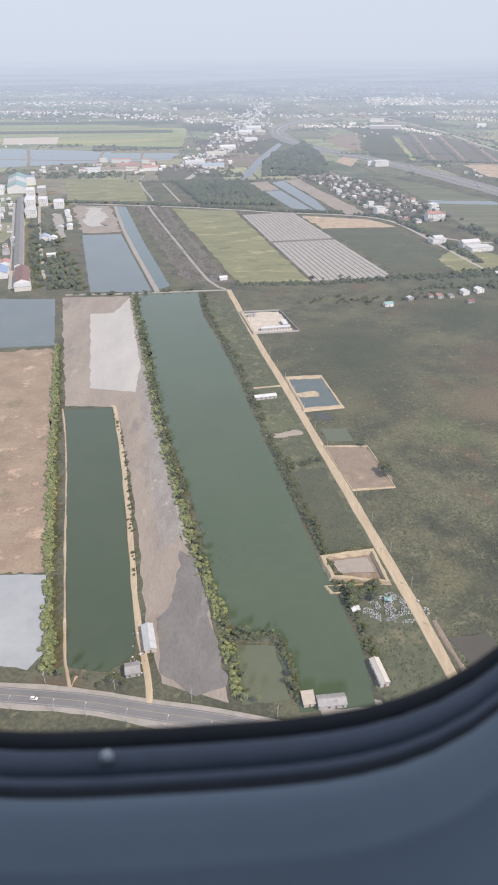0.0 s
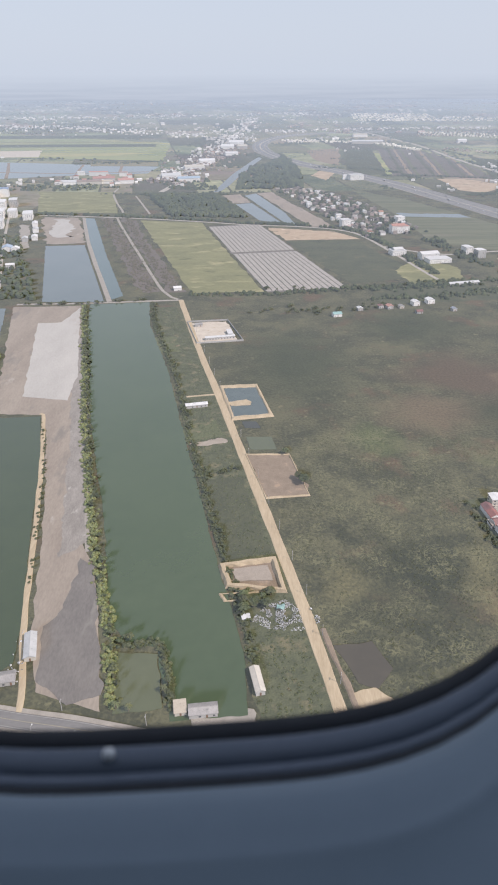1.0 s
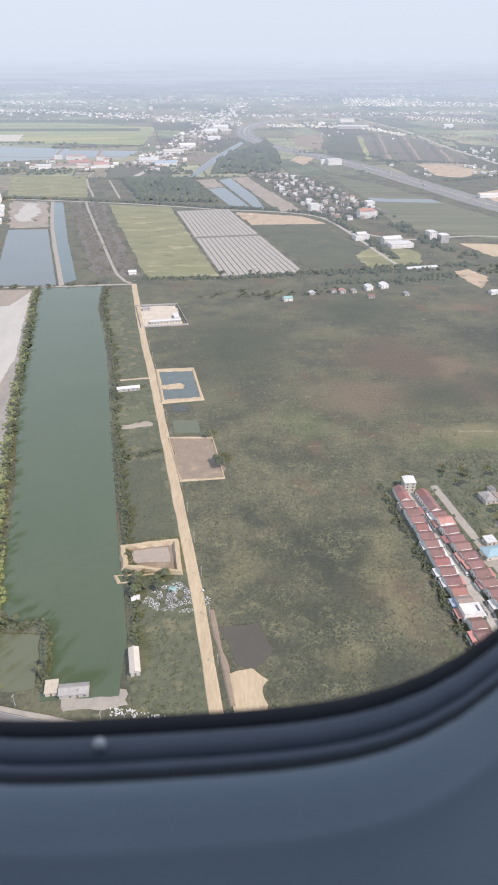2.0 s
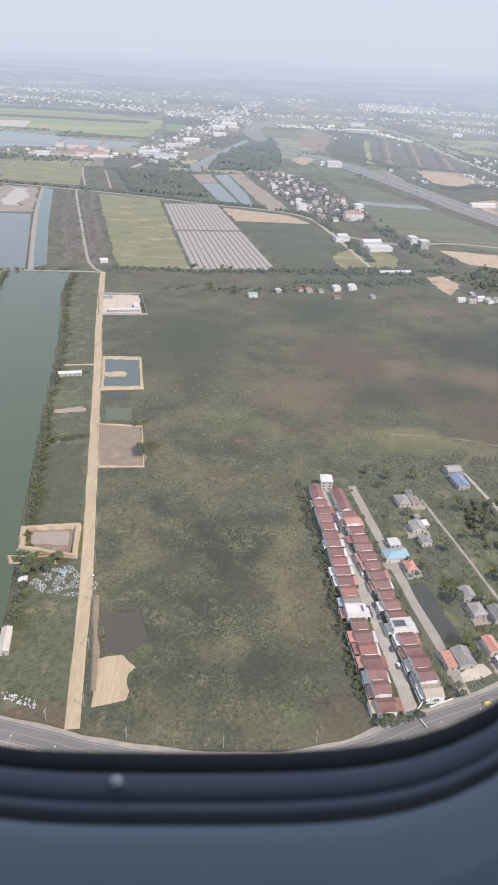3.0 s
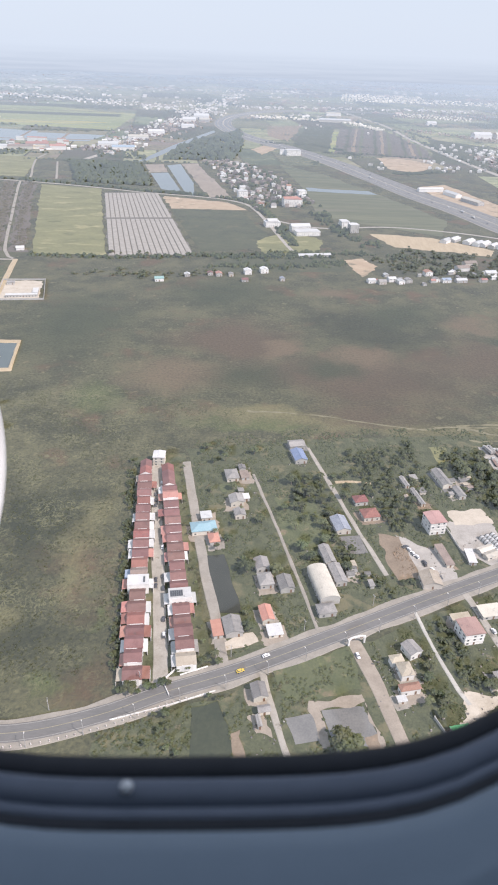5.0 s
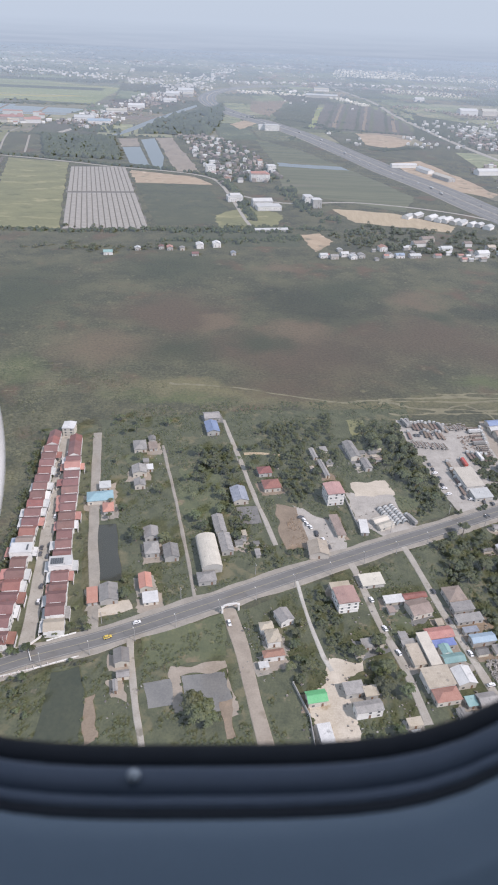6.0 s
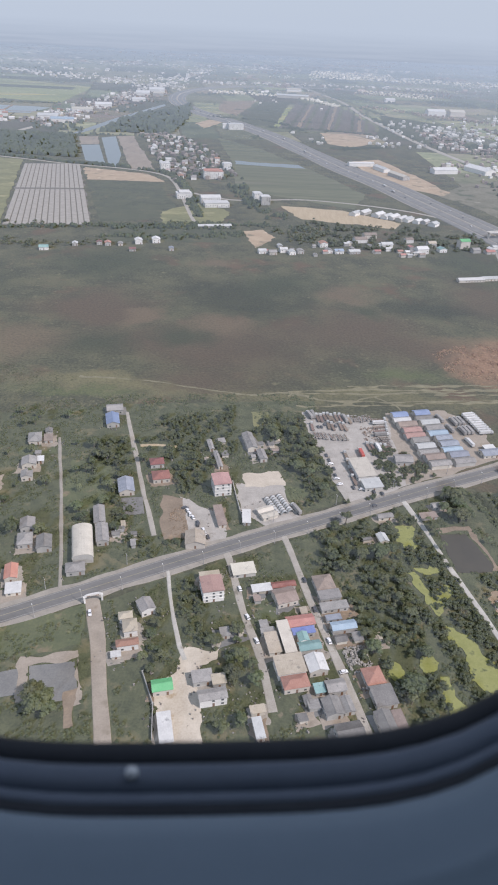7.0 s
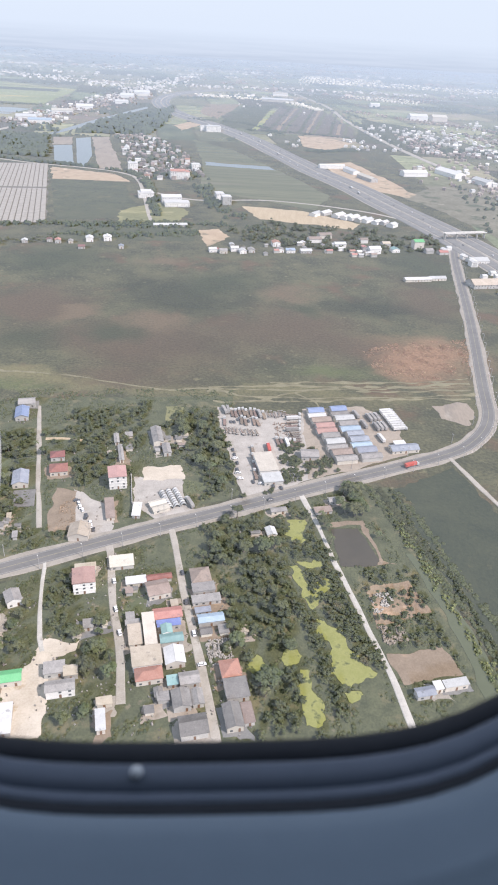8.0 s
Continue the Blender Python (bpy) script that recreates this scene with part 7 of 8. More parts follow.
p2 = np.vstack([scatter([(500, 975), (610, 1000), (640, 800), (540, 760)], 60, 865), scatter([(412, 990), (448, 1015), (478, 890), (490, 805), (450, 830)], 70, 867)])
far_boxes("far_works", p2, 1.5, 5, FARRED, "sheds, stacks and small roofs in far works yards", 868)
p2 = np.vstack([scatter([(90, 1180), (140, 1195), (200, 1085), (262, 829), (180, 800)], 260, 869), along([(-100, 1250), (-60, 1634), (-25, 2000)], 200, 30, 870)])
far_boxes("far_roofs", p2[off_line(p2, HIGHWAY) > 34], 3, 7.5, FARDARK, "dark weathered roofs among far houses", 871)
p2 = np.vstack([along([(-100, 1250), (-60, 1634), (-25, 2000), (10, 2400), (90, 3200)], 230, 24, 190), along([(120, 2430), (300, 2490), (560, 2530), (900, 2560)], 130, 30, 191),
                along([(-900, 2750), (-500, 2600), (-150, 2350), (60, 2150)], 240, 45, 192), along([(-1600, 3400), (-600, 3300), (400, 3600)], 300, 60, 193), along([(620, 1480), (700, 1150), (740, 900)], 160, 30, 194)])
far_boxes("far_town", p2[off_line(p2, HIGHWAY) > 32], 4, 10, FARROOF, "far ribbons of white buildings along the roads", 195)
p2 = np.vstack([scatter([(90, 1170), (137, 1190), (194, 1080), (255, 829), (180, 807)], 130, 181), along([(-90, 1250), (-57, 1469), (-5, 1800), (40, 2050)], 200, 22, 182), scatter([(510, 1000), (560, 820), (680, 800), (640, 1100)], 90, 183)])
far_boxes("far_roofs", p2[off_line(p2, HIGHWAY) > 34], 3, 6, FARRED, "small grey and tan roofs among far houses", 184)
p2 = scatter([(150, 2120), (420, 2260), (520, 2330), (300, 2100), (170, 2000)], 110, 87)
far_boxes("far_town", p2[off_line(p2, HIGHWAY) > 40], 4, 12, FARROOF, "far roofs beside the highway bend", 88)


def far_trees(name, p, size, per, leaf, seed, label, material=None):
    rng = np.random.default_rng(seed)
    for pool in OPEN:
        p = p[~inside(p, pool)]
    r = size * rng.uniform(0.5, 1.3, len(p))
    if per == 0:
        a = rng.uniform(0, math.tau, len(p))
        low = [np.column_stack([p[:, 0] + np.cos(a + k * math.pi / 2) * r * rng.uniform(0.8, 1.6, len(p)), p[:, 1] + np.sin(a + k * math.pi / 2) * r, 0 * r]) for k in range(4)]
        high = [np.column_stack([p + (q[:, :2] - p) * 0.55, r * rng.uniform(0.7, 1.2, len(p))]) for q in low]
        q = np.concatenate([np.stack([low[k], low[(k + 1) % 4], high[(k + 1) % 4], high[k]], 1) for k in range(4)] + [np.stack(high, 1)])
        return tagged(quads(name, q, FARLEAF), label, "woods", kind="stuff")
    return tagged(quads(name, domes(np.column_stack([p, r * 0.3]), r, rng, 0.9, 0.3), material or FARLEAF), label, "woods", kind="stuff")


p = np.column_stack([rng.uniform(-2600, 3600, 75000), 1180 + 4200 * rng.random(75000) ** 1.5])
v = np.array([noise.noise(Vector((x * 0.0022, y * 0.0042, 9.0))) + 0.7 * noise.noise(Vector((x * 0.009, y * 0.013, 2.0))) for x, y in p])
dry = ~inside(p, rice) & ~inside(p, [(-620, 1640), (-136, 1530), (-147, 1380), (-620, 1290)]) & (off_line(p, HIGHWAY) > 30) & ~inside(p, [(190, 1860), (380, 1900), (520, 1780), (660, 1530), (560, 1210), (230, 1330)])
far_trees("far_woods", p[dry & (v > 0.22)], 3.0, 0, 2.6, 90, "far dark tree belts in the haze")
edges = []
for a, b, c, d in cells:
    if c < 3600 and rng.random() < 0.7:
        s = np.linspace(0, 1, int((b - a) / 6) + 1)
        edges += [lean(a + (b - a) * u + rng.normal(0, 2), c) for u in s if rng.random() < 0.6]
p = np.array(edges)
p = p[~inside(p, rice) & (off_line(p, HIGHWAY) > 25) & (p[:, 1] > 960)]
far_trees("tree_belts", p, 2.3, 0, 1.7, 91, "thin far lines of trees along field edges")
far_trees("wood", scatter([(-110, 1120), (-5, 1118), (43, 935), (-60, 945)], 1300, 92), 4.0, 12, 1.5, 93, "dark plantation wood")
far_trees("wood", scatter([(26, 1184), (34, 1355), (63, 1495), (101, 1552), (131, 1700), (146, 1412), (137, 1195)], 800, 94), 5.0, 10, 2.0, 95, "far dark wood beside the highway")
far_trees("wood", scatter([(90, 1180), (145, 1190), (200, 1080), (260, 829), (180, 800)], 620, 96), 2.8, 10, 1.3, 97, "dark garden trees among far houses")
far_trees("wood", scatter([(-258, 822), (-225, 821), (-142, 564), (-190, 573)], 620, 98), 3.0, 12, 1.2, 99, "scrubby trees between ponds and houses")
far_trees("wood", along([(-330, 972), (-230, 964), (-93, 938), (-14, 914), (48, 892), (106, 880), (160, 856), (190, 800), (222, 640)], 380, 2.5, 100), 2.6, 12, 1.1, 101, "trees lining the country road")
far_trees("wood", along([(250, 800), (262, 740), (275, 690), (300, 650)], 90, 5, 102), 2.6, 12, 1.2, 103, "dark trees beside the fields")
far_trees("wood", along([(-20, 580), (60, 578), (150, 596), (260, 618), (320, 612)], 240, 3, 104), 1.8, 14, 0.8, 105, "bushes along the field bank")
far_trees("orchard_bushes", np.vstack([along([(-144, 930), (-84, 725), (-46, 590)], 800, 4.5, 106), along([(-118, 932), (-63, 730), (-23, 592)], 600, 3.8, 107)]), 0.8, 8, 0.5, 108, "low grey-brown orchard bushes", ORCHARDLEAF)
tall = scatter([(530, 640), (560, 500), (620, 620), (560, 900)], 200, 109)
far_trees("wood", tall[off_line(tall, HIGHWAY) > 26], 2.2, 10, 1.3, 110, "trees along the highway")
for k, line in enumerate(([(-600, 1280), (-420, 1240), (-300, 1215), (-150, 1210)], [(-120, 1130), (-40, 1125), (10, 1135)], [(-330, 1560), (-140, 1590)], [(300, 1345), (400, 1330), (490, 1295)], [(395, 1110), (430, 1120), (470, 1150)],
                          [(640, 1120), (560, 1210), (540, 1400), (510, 1700)], [(380, 1880), (520, 1800), (560, 1660)], [(180, 1470), (300, 1440), (360, 1300)], [(150, 590), (200, 598), (250, 606)], [(150, 562), (215, 570), (265, 585)])):
    far_trees("tree_belts", along(line, 110, 4, 300 + k), 2.0, 10, 1.0, 320 + k, "far dark line of trees between fields")


# ---- far sheds and factories ----
for x, y, w, d, h, rot, colour in ((415, 965, 36, 8, 4, 14, "white"), (438, 936, 10, 30, 4, 20, "pale"), (452, 890, 10, 36, 4, 22, "cream"), (520, 938, 34, 14, 5, 15, "white"), (572, 955, 18, 44, 5, 24, "white"),
                                   (600, 900, 14, 30, 5, 22, "pale"), (686, 1706, 42, 24, 9, 8, "white"), (735, 1712, 36, 24, 9, 8, "cream"), (635, 2010, 26, 16, 7, 5, "white"), (390, 2226, 44, 16, 6, 8, "cream"),
                                   (376, 2001, 84, 18, 6, -6, "pale"), (228, 1300, 22, 6, 7, 12, "white"), (20, 1985, 40, 26, 7, 4, "white"), (-2, 1880, 34, 26, 6, 4, "white"), (36, 1880, 26, 20, 6, 4, "cream"),
                                   (-40, 1560, 34, 20, 6, 12, "white"), (-60, 1450, 40, 18, 6, 12, "cream"), (-95, 1330, 36, 20, 5, 12, "pale"), (-60, 1290, 40, 16, 5, 12, "lightblue"), (10, 1720, 30, 18, 5, 12, "white"),
                                   (-235, 1365, 36, 7, 7, 2, "redpale"), (-187, 1357, 16, 7, 7, 2, "pinkroof"), (-270, 1375, 14, 7, 6, 2, "pale"), (-215, 1262, 48, 10, 4, 4, "tan"), (-265, 1262, 40, 12, 4, 4, "pale"),
                                   (228, 702, 20, 11, 6, 14, "white"), (200, 722, 11, 9, 6, 14, "white"), (222, 832, 18, 10, 9, 14, "orange")):
    house(x, y, w, d, h, rot, "gable", colour, windows=y < 900)


rng2 = random.Random(61)
for x, y in scatter([(266, 524), (306, 527), (400, 538), (432, 549), (425, 572), (350, 572), (300, 560)], 60, 62)[:26]:
    house(round(float(x), 1), round(float(y), 1), rng2.uniform(3, 5.5), rng2.uniform(3, 5), rng2.uniform(2, 3), 13 + rng2.choice((0, 90)), "gable", rng2.choice(("pale", "white", "grey", "grey", "brown", "redpale")), windows=False)


def overpass(x0, y0, x1, y1, high):
    """A slim road bridge over the highway, on round-ended piers."""
    thing = new("overpass")
    long = math.hypot(x1 - x0, y1 - y0)
    thing.matrix_basis = pose(x0, y0, 0.3, 0, 0, math.degrees(math.atan2(y1 - y0, x1 - x0)))
    bm = bmesh.new()
    box(bm, 0, long, -2.2, 2.2, high, high + 0.5)
    part("deck", bm, CONCRETE, thing)
    for y in (-2.2, 2.05):
        bm = bmesh.new()
        box(bm, 0, long, y, y + 0.15, high + 0.5, high + 1.0)
        part("railing", bm, WALL, thing, "white bridge railing")
    for s in (0.02, 0.3, 0.55, 0.8, 0.98):
        bm = bmesh.new()
        box(bm, s * long - 0.4, s * long + 0.4, -1.2, 1.2, 0, high)
        bmesh.ops.bevel(bm, geom=bm.edges[:], offset=0.2, segments=1, affect="EDGES")
        part("pier", bm, CONCRETE, thing)
    return tagged(thing, "pale concrete overpass crossing the highway on piers", "bridge")


overpass(478.7, 606.6, 519, 619, 5.0)


# ---- poles ----
def pole_kind(lamp):
    thing = new("street_lamp" if lamp else "utility_pole")
    bm = bmesh.new()
    top = 4.6
    rings = [[bm.verts.new((r * math.cos(k * math.pi / 4), r * math.sin(k * math.pi / 4), z)) for k in range(8)] for r, z in ((0.11, 0), (0.07, top))]
    for k in range(8):
        bm.faces.new((rings[0][k], rings[0][(k + 1) % 8], rings[1][(k + 1) % 8], rings[1][k]))
    bm.faces.new(rings[1])
    part("pole", bm, POLE, thing)
    bm = bmesh.new()
    if lamp:
        box(bm, -0.04, 0.9, -0.03, 0.03, top - 0.05, top + 0.03)
        part("arm", bm, POLE, thing)
        bm = bmesh.new()
        box(bm, 0.8, 1.25, -0.09, 0.09, top - 0.08, top + 0.05)
        part("lamp_head", bm, WALL, thing, "pale lamp head")
        return tagged(thing, "pale concrete street lamp beside the road", "street lamp", "street lamps")
    box(bm, -0.6, 0.6, -0.05, 0.05, top - 0.45, top - 0.33)
    part("crossarm", bm, POLE, thing)
    for x in (-0.5, 0.0, 0.5):
        bm = bmesh.new()
        box(bm, x - 0.04, x + 0.04, -0.04, 0.04, top - 0.33, top - 0.15)
        part("insulator", bm, WALL, thing)
    return tagged(thing, "pale concrete utility pole with a crossarm", "utility pole", "utility poles")


LAMP, MAST = pole_kind(True), pole_kind(False)
done = {True: False, False: False}


def raise_pole(lamp, x, y, rot):
    src = LAMP if lamp else MAST
    if done[lamp]:
        copy_thing(src, pose(x, y, 0.1, 0, 0, rot))
    else:
        done[lamp] = True
        src.matrix_basis = pose(x, y, 0.1, 0, 0, rot)


line = smooth_line(MAIN, 1.0)
nrm = sides(line)
for k in range(20, len(line) - 20, 13):
    r = math.degrees(math.atan2(nrm[k][1], nrm[k][0]))
    raise_pole(True, *(line[k] - nrm[k] * 4.9), r)
    if k % 2:
        raise_pole(False, *(line[k + 5] + nrm[k + 5] * 5.6), r)
line = smooth_line(DIRTROAD, 1.0)
nrm = sides(line)
for k in range(60, len(line) - 6, 21):
    raise_pole(False, *(line[k] + nrm[k] * 2.9), 80)


def guide_post(x, y, rot):
    global POST
    if POST is None:
        POST = new("guide_post")
        bm = bmesh.new()
        box(bm, -0.1, 0.1, -0.1, 0.1, 0, 0.7)
        part("shaft", bm, WALL, POST)
        bm = bmesh.new()
        box(bm, -0.11, 0.11, -0.11, 0.11, 0.45, 0.56)
        part("band", bm, CARRED, POST, "red reflector band")
        tagged(POST, "short white concrete guide post on the road's edge", "guide post", "guide posts on the curve")
        POST.matrix_basis = pose(x, y, 0.1, 0, 0, rot)
    else:
        copy_thing(POST, pose(x, y, 0.1, 0, 0, rot))


POST = None
line = smooth_line(MAIN, 1.0)
nrm = sides(line)
for k in range(len(line)):
    if 70 < line[k][0] < 172 and k % 2 == 0:
        guide_post(*(line[k] - nrm[k] * 4.3), 0)
    if 395 < line[k][0] < 430 and k % 3 == 0:
        guide_post(*(line[k] - nrm[k] * 4.3), 0)


def rail_run(x0, y0, x1, y1, name, label, high, wide):
    """A low white kerb or rail of separate blocks along the road's edge."""
    thing = new(name)
    long = math.hypot(x1 - x0, y1 - y0)
    thing.matrix_basis = pose(x0, y0, 0.1, 0, 0, math.degrees(math.atan2(y1 - y0, x1 - x0)))
    n = max(2, int(long / 2.0))
    for k in range(n):
        bm = bmesh.new()
        box(bm, k * long / n + 0.05, (k + 1) * long / n - 0.05, -wide / 2, wide / 2, 0, high)
        bmesh.ops.bevel(bm, geom=bm.edges[:], offset=0.03, segments=1, affect="EDGES")
        part("block", bm, WALL, thing)
    return tagged(thing, label, "kerb")


rail_run(170.2, 134.4, 178.0, 138.0, "white_kerb", "low white painted kerb beside the road", 0.35, 0.3)
rail_run(153.1, 118.4, 161.1, 121.3, "guard_rail", "pale guard rail on the outer road edge", 0.45, 0.2)
rail_run(161.1, 121.3, 169.5, 124.4, "guard_rail", "pale guard rail on the outer road edge", 0.45, 0.2)
rail_run(169.5, 124.4, 180.8, 129.4, "guard_rail", "pale guard rail on the outer road edge", 0.45, 0.2)


# ---- vehicles ----
def wheel(parent, x, y, r, wide):
    bm = bmesh.new()
    bmesh.ops.create_cone(bm, cap_ends=True, segments=10, radius1=r, radius2=r, depth=wide, matrix=Matrix.Rotation(radians(90), 4, "X"))
    w = part("wheel", bm, TYRE, parent)
    w.matrix_basis = pose(x, y, r)


def car_kind(paint, label, pickup=False):
    thing = new("pickup_truck" if pickup else "car")
    l, w = 2.4, 0.95
    bm = bmesh.new()
    prism(bm, [(-l / 2, 0.2), (l / 2, 0.2), (l / 2, 0.42), (l * 0.3, 0.52), (-l * 0.46, 0.54), (-l / 2, 0.45)], -w / 2, w / 2)
    bmesh.ops.bevel(bm, geom=bm.edges[:], offset=0.05, segments=1, affect="EDGES")
    part("body", bm, paint, thing)
    bm = bmesh.new()
    back = -0.1 if pickup else -0.95
    prism(bm, [(back, 0.5), (0.55, 0.5), (0.25, 0.82), (back + 0.12, 0.84)], -w / 2 + 0.07, w / 2 - 0.07)
    part("window", bm, GLASS, thing, "dark car glass")
    bm = bmesh.new()
    box(bm, back + 0.12, 0.26, -w / 2 + 0.1, w / 2 - 0.1, 0.83, 0.87)
    part("roof", bm, paint, thing)
    for x in (-0.75, 0.75):
        for y in (-w / 2, w / 2):
            wheel(thing, x, y, 0.2, 0.14)
    return tagged(thing, label, "car", "parked and moving cars")


def truck_kind(load, paint, label):
    thing = new("lorry")
    bm = bmesh.new()
    prism(bm, [(2.3, 0.35), (3.4, 0.35), (3.4, 0.9), (3.2, 1.45), (2.3, 1.5)], -0.62, 0.62)
    bmesh.ops.bevel(bm, geom=bm.edges[:], offset=0.06, segments=1, affect="EDGES")
    part("cab", bm, ROOFS["pale"], thing, "dusty pale cab")
    bm = bmesh.new()
    box(bm, -3.4, 2.3, -0.35, 0.35, 0.35, 0.55)
    part("chassis", bm, RUSTY, thing)
    bm = bmesh.new()
    if load:
        box(bm, -3.4, 2.1, -0.64, 0.64, 0.6, 1.9)
        bmesh.ops.bevel(bm, geom=bm.edges[:], offset=0.04, segments=1, affect="EDGES")
        part("container", bm, paint, thing)
    else:
        box(bm, -3.4, 1.9, -0.62, 0.62, 0.56, 0.66)
        for x in (-3.3, -1.6, 0.1, 1.8):
            box(bm, x - 0.05, x + 0.05, -0.62, -0.54, 0.66, 1.1)
            box(bm, x - 0.05, x + 0.05, 0.54, 0.62, 0.66, 1.1)
        part("flatbed", bm, paint, thing)
    for x in (-2.8, -2.2, 2.8):
        for y in (-0.55, 0.55):
            wheel(thing, x, y, 0.27, 0.2)
    return tagged(thing, label, "lorry", "lorries")


def trailer_kind():
    thing = new("trailer")
    for x in (-1.9, -1.4):
        for y in (-0.5, 0.5):
            wheel(thing, x, y, 0.25, 0.2)
    bm = bmesh.new()
    box(bm, -2.8, 2.6, -0.14, -0.06, 0.45, 0.62)
    box(bm, -2.8, 2.6, 0.06, 0.14, 0.45, 0.62)
    for x in (-2.7, -1.6, -0.5, 0.6, 1.7, 2.5):
        box(bm, x - 0.06, x + 0.06, -0.58, 0.58, 0.62, 0.70)
    part("frame", bm, RUSTY, thing, "bare steel frame with crossbars")
    for x in (-2.6, 2.3):
        bm = bmesh.new()
        box(bm, x - 0.07, x + 0.07, -0.6, 0.6, 0.7, 0.95)
        part("bolster", bm, WALLGREY, thing, "pale bolster")
    return tagged(thing, "parked bare container trailer with rusty frame", "trailer", "trailers in the lorry yard")


FLEET = {"trailer": trailer_kind(), "white": car_kind(CARWHITE, "small white saloon car"), "dark": car_kind(CARDARK, "small dark saloon car"), "pickup": car_kind(CARDARK, "dark parked pickup truck", True),
         "taxi": car_kind(CARYELLOW, "yellow taxi car on the road"), "flat": truck_kind(False, RUSTY, "parked lorry with an empty rusty flatbed"),
         "box": truck_kind(True, ROOFS["white"], "parked lorry with a white box"), "redbox": truck_kind(True, CARRED, "lorry with a red container"),
         "greybox": truck_kind(True, ROOFS["grey"], "parked lorry with a grey box")}
parked = set()


def park(kind, x, y, rot, z=0.14):
    if kind in parked:
        copy_thing(FLEET[kind], pose(x, y, z, 0, 0, rot))
    else:
        parked.add(kind)
        FLEET[kind].matrix_basis = pose(x, y, z, 0, 0, rot)


park("white", -67, 142.0, -6, 0.24)
park("white", 195, 142.6, 27, 0.24)
park("taxi", 187.5, 136.5, 27, 0.24)
park("dark", 316, 202.5, 26, 0.24)
park("redbox", 374, 230, 26, 0.24)
park("white", 222.5, 144, -75, 0.2)
rng = random.Random(8)
for k in range(16):
    s = rng.uniform(0.05, 0.95)
    a, b = Vector((148.6, 245)), Vector((164.5, 135))
    c = a + (b - a) * s
    park(rng.choice(("white", "dark", "pickup", "dark")), c.x + rng.choice((-1.3, 1.2)), c.y, 97 + rng.gauss(0, 2), 0.2)
for x0, y0, x1, y1, n in ((266, 160, 273, 128, 3), (286.5, 165, 297, 118, 4), (245.5, 198, 256, 180, 9), (305, 214, 301, 238, 7), (309, 214, 322, 210, 4)):
    for k in range(n):
        s = (k + rng.uniform(0.2, 0.8)) / n
        park(rng.choice(("white", "dark", "pickup", "white")), x0 + (x1 - x0) * s + rng.gauss(0, 0.3), y0 + (y1 - y0) * s, rng.choice((103, 103, 15)) + rng.gauss(0, 5), 0.2)
for k in range(11):
    park(rng.choice(("flat", "flat", "greybox", "flat")), 296.5 + k * 1.75 + rng.gauss(0, 0.2), 269 - k * 0.12 + rng.gauss(0, 0.7), 100 + rng.gauss(0, 4))
    if k < 9:
        park(rng.choice(("flat", "flat", "pickup")), 297.5 + k * 1.75 + rng.gauss(0, 0.2), 260.5 - k * 0.1 + rng.gauss(0, 0.8), 100 + rng.gauss(0, 5))
for k in range(5):
    park(("flat", "box", "flat", "flat", "greybox")[k], 328 - k * 0.2, 268 - k * 3.4, 12 + rng.gauss(0, 2))
    park(("flat", "flat", "box")[k % 3], 320 + k * 1.9, 244 - k * 0.3, 100)
for k in range(4):
    park("flat", 309.5 + k * 0.35, 236 - k * 5.8, 98)
for k in range(10):
    park("trailer", 296 + k * 1.7 + rng.gauss(0, 0.15), 252.5 - k * 0.15 + rng.gauss(0, 0.6), 100 + rng.gauss(0, 4))
for k in range(6):
    park("trailer", 316.5 + k * 1.6, 268.5 + rng.gauss(0, 0.5), 100 + rng.gauss(0, 5))
    park("trailer", 327.5 + rng.gauss(0, 0.3), 252 - k * 1.5, 10 + rng.gauss(0, 3))
park("redbox", 316.0, 238.5, 98)
for k in range(9):
    park("box", 371.2 + k * 0.45, 275.5 - k * 2.0, 14 + rng.gauss(0, 0.8))
for k in range(3):
    park("greybox", 362.2 + k * 1.8, 268.5 + k * 0.5, 103 + rng.gauss(0, 1))
    park("greybox", 364.2 + k * 1.8, 260.5 + k * 0.5, 103 + rng.gauss(0, 1))
park("greybox", 356.5, 271, 105)
park("greybox", 359, 262, 105)
park("box", 364.8, 250.5, 105)
park("greybox", 286.6, 198.2, 116)
line = smooth_line(HIGHWAY, 6.0)
nrm = sides(line)
for k in range(14, 190, 5):
    r = math.degrees(math.atan2(-nrm[k][0], nrm[k][1]))
    o = rng.choice((-9, -5, 5, 9))
    park(rng.choice(("white", "box", "dark", "white")), *(line[k] + nrm[k] * o), r, 0.55)


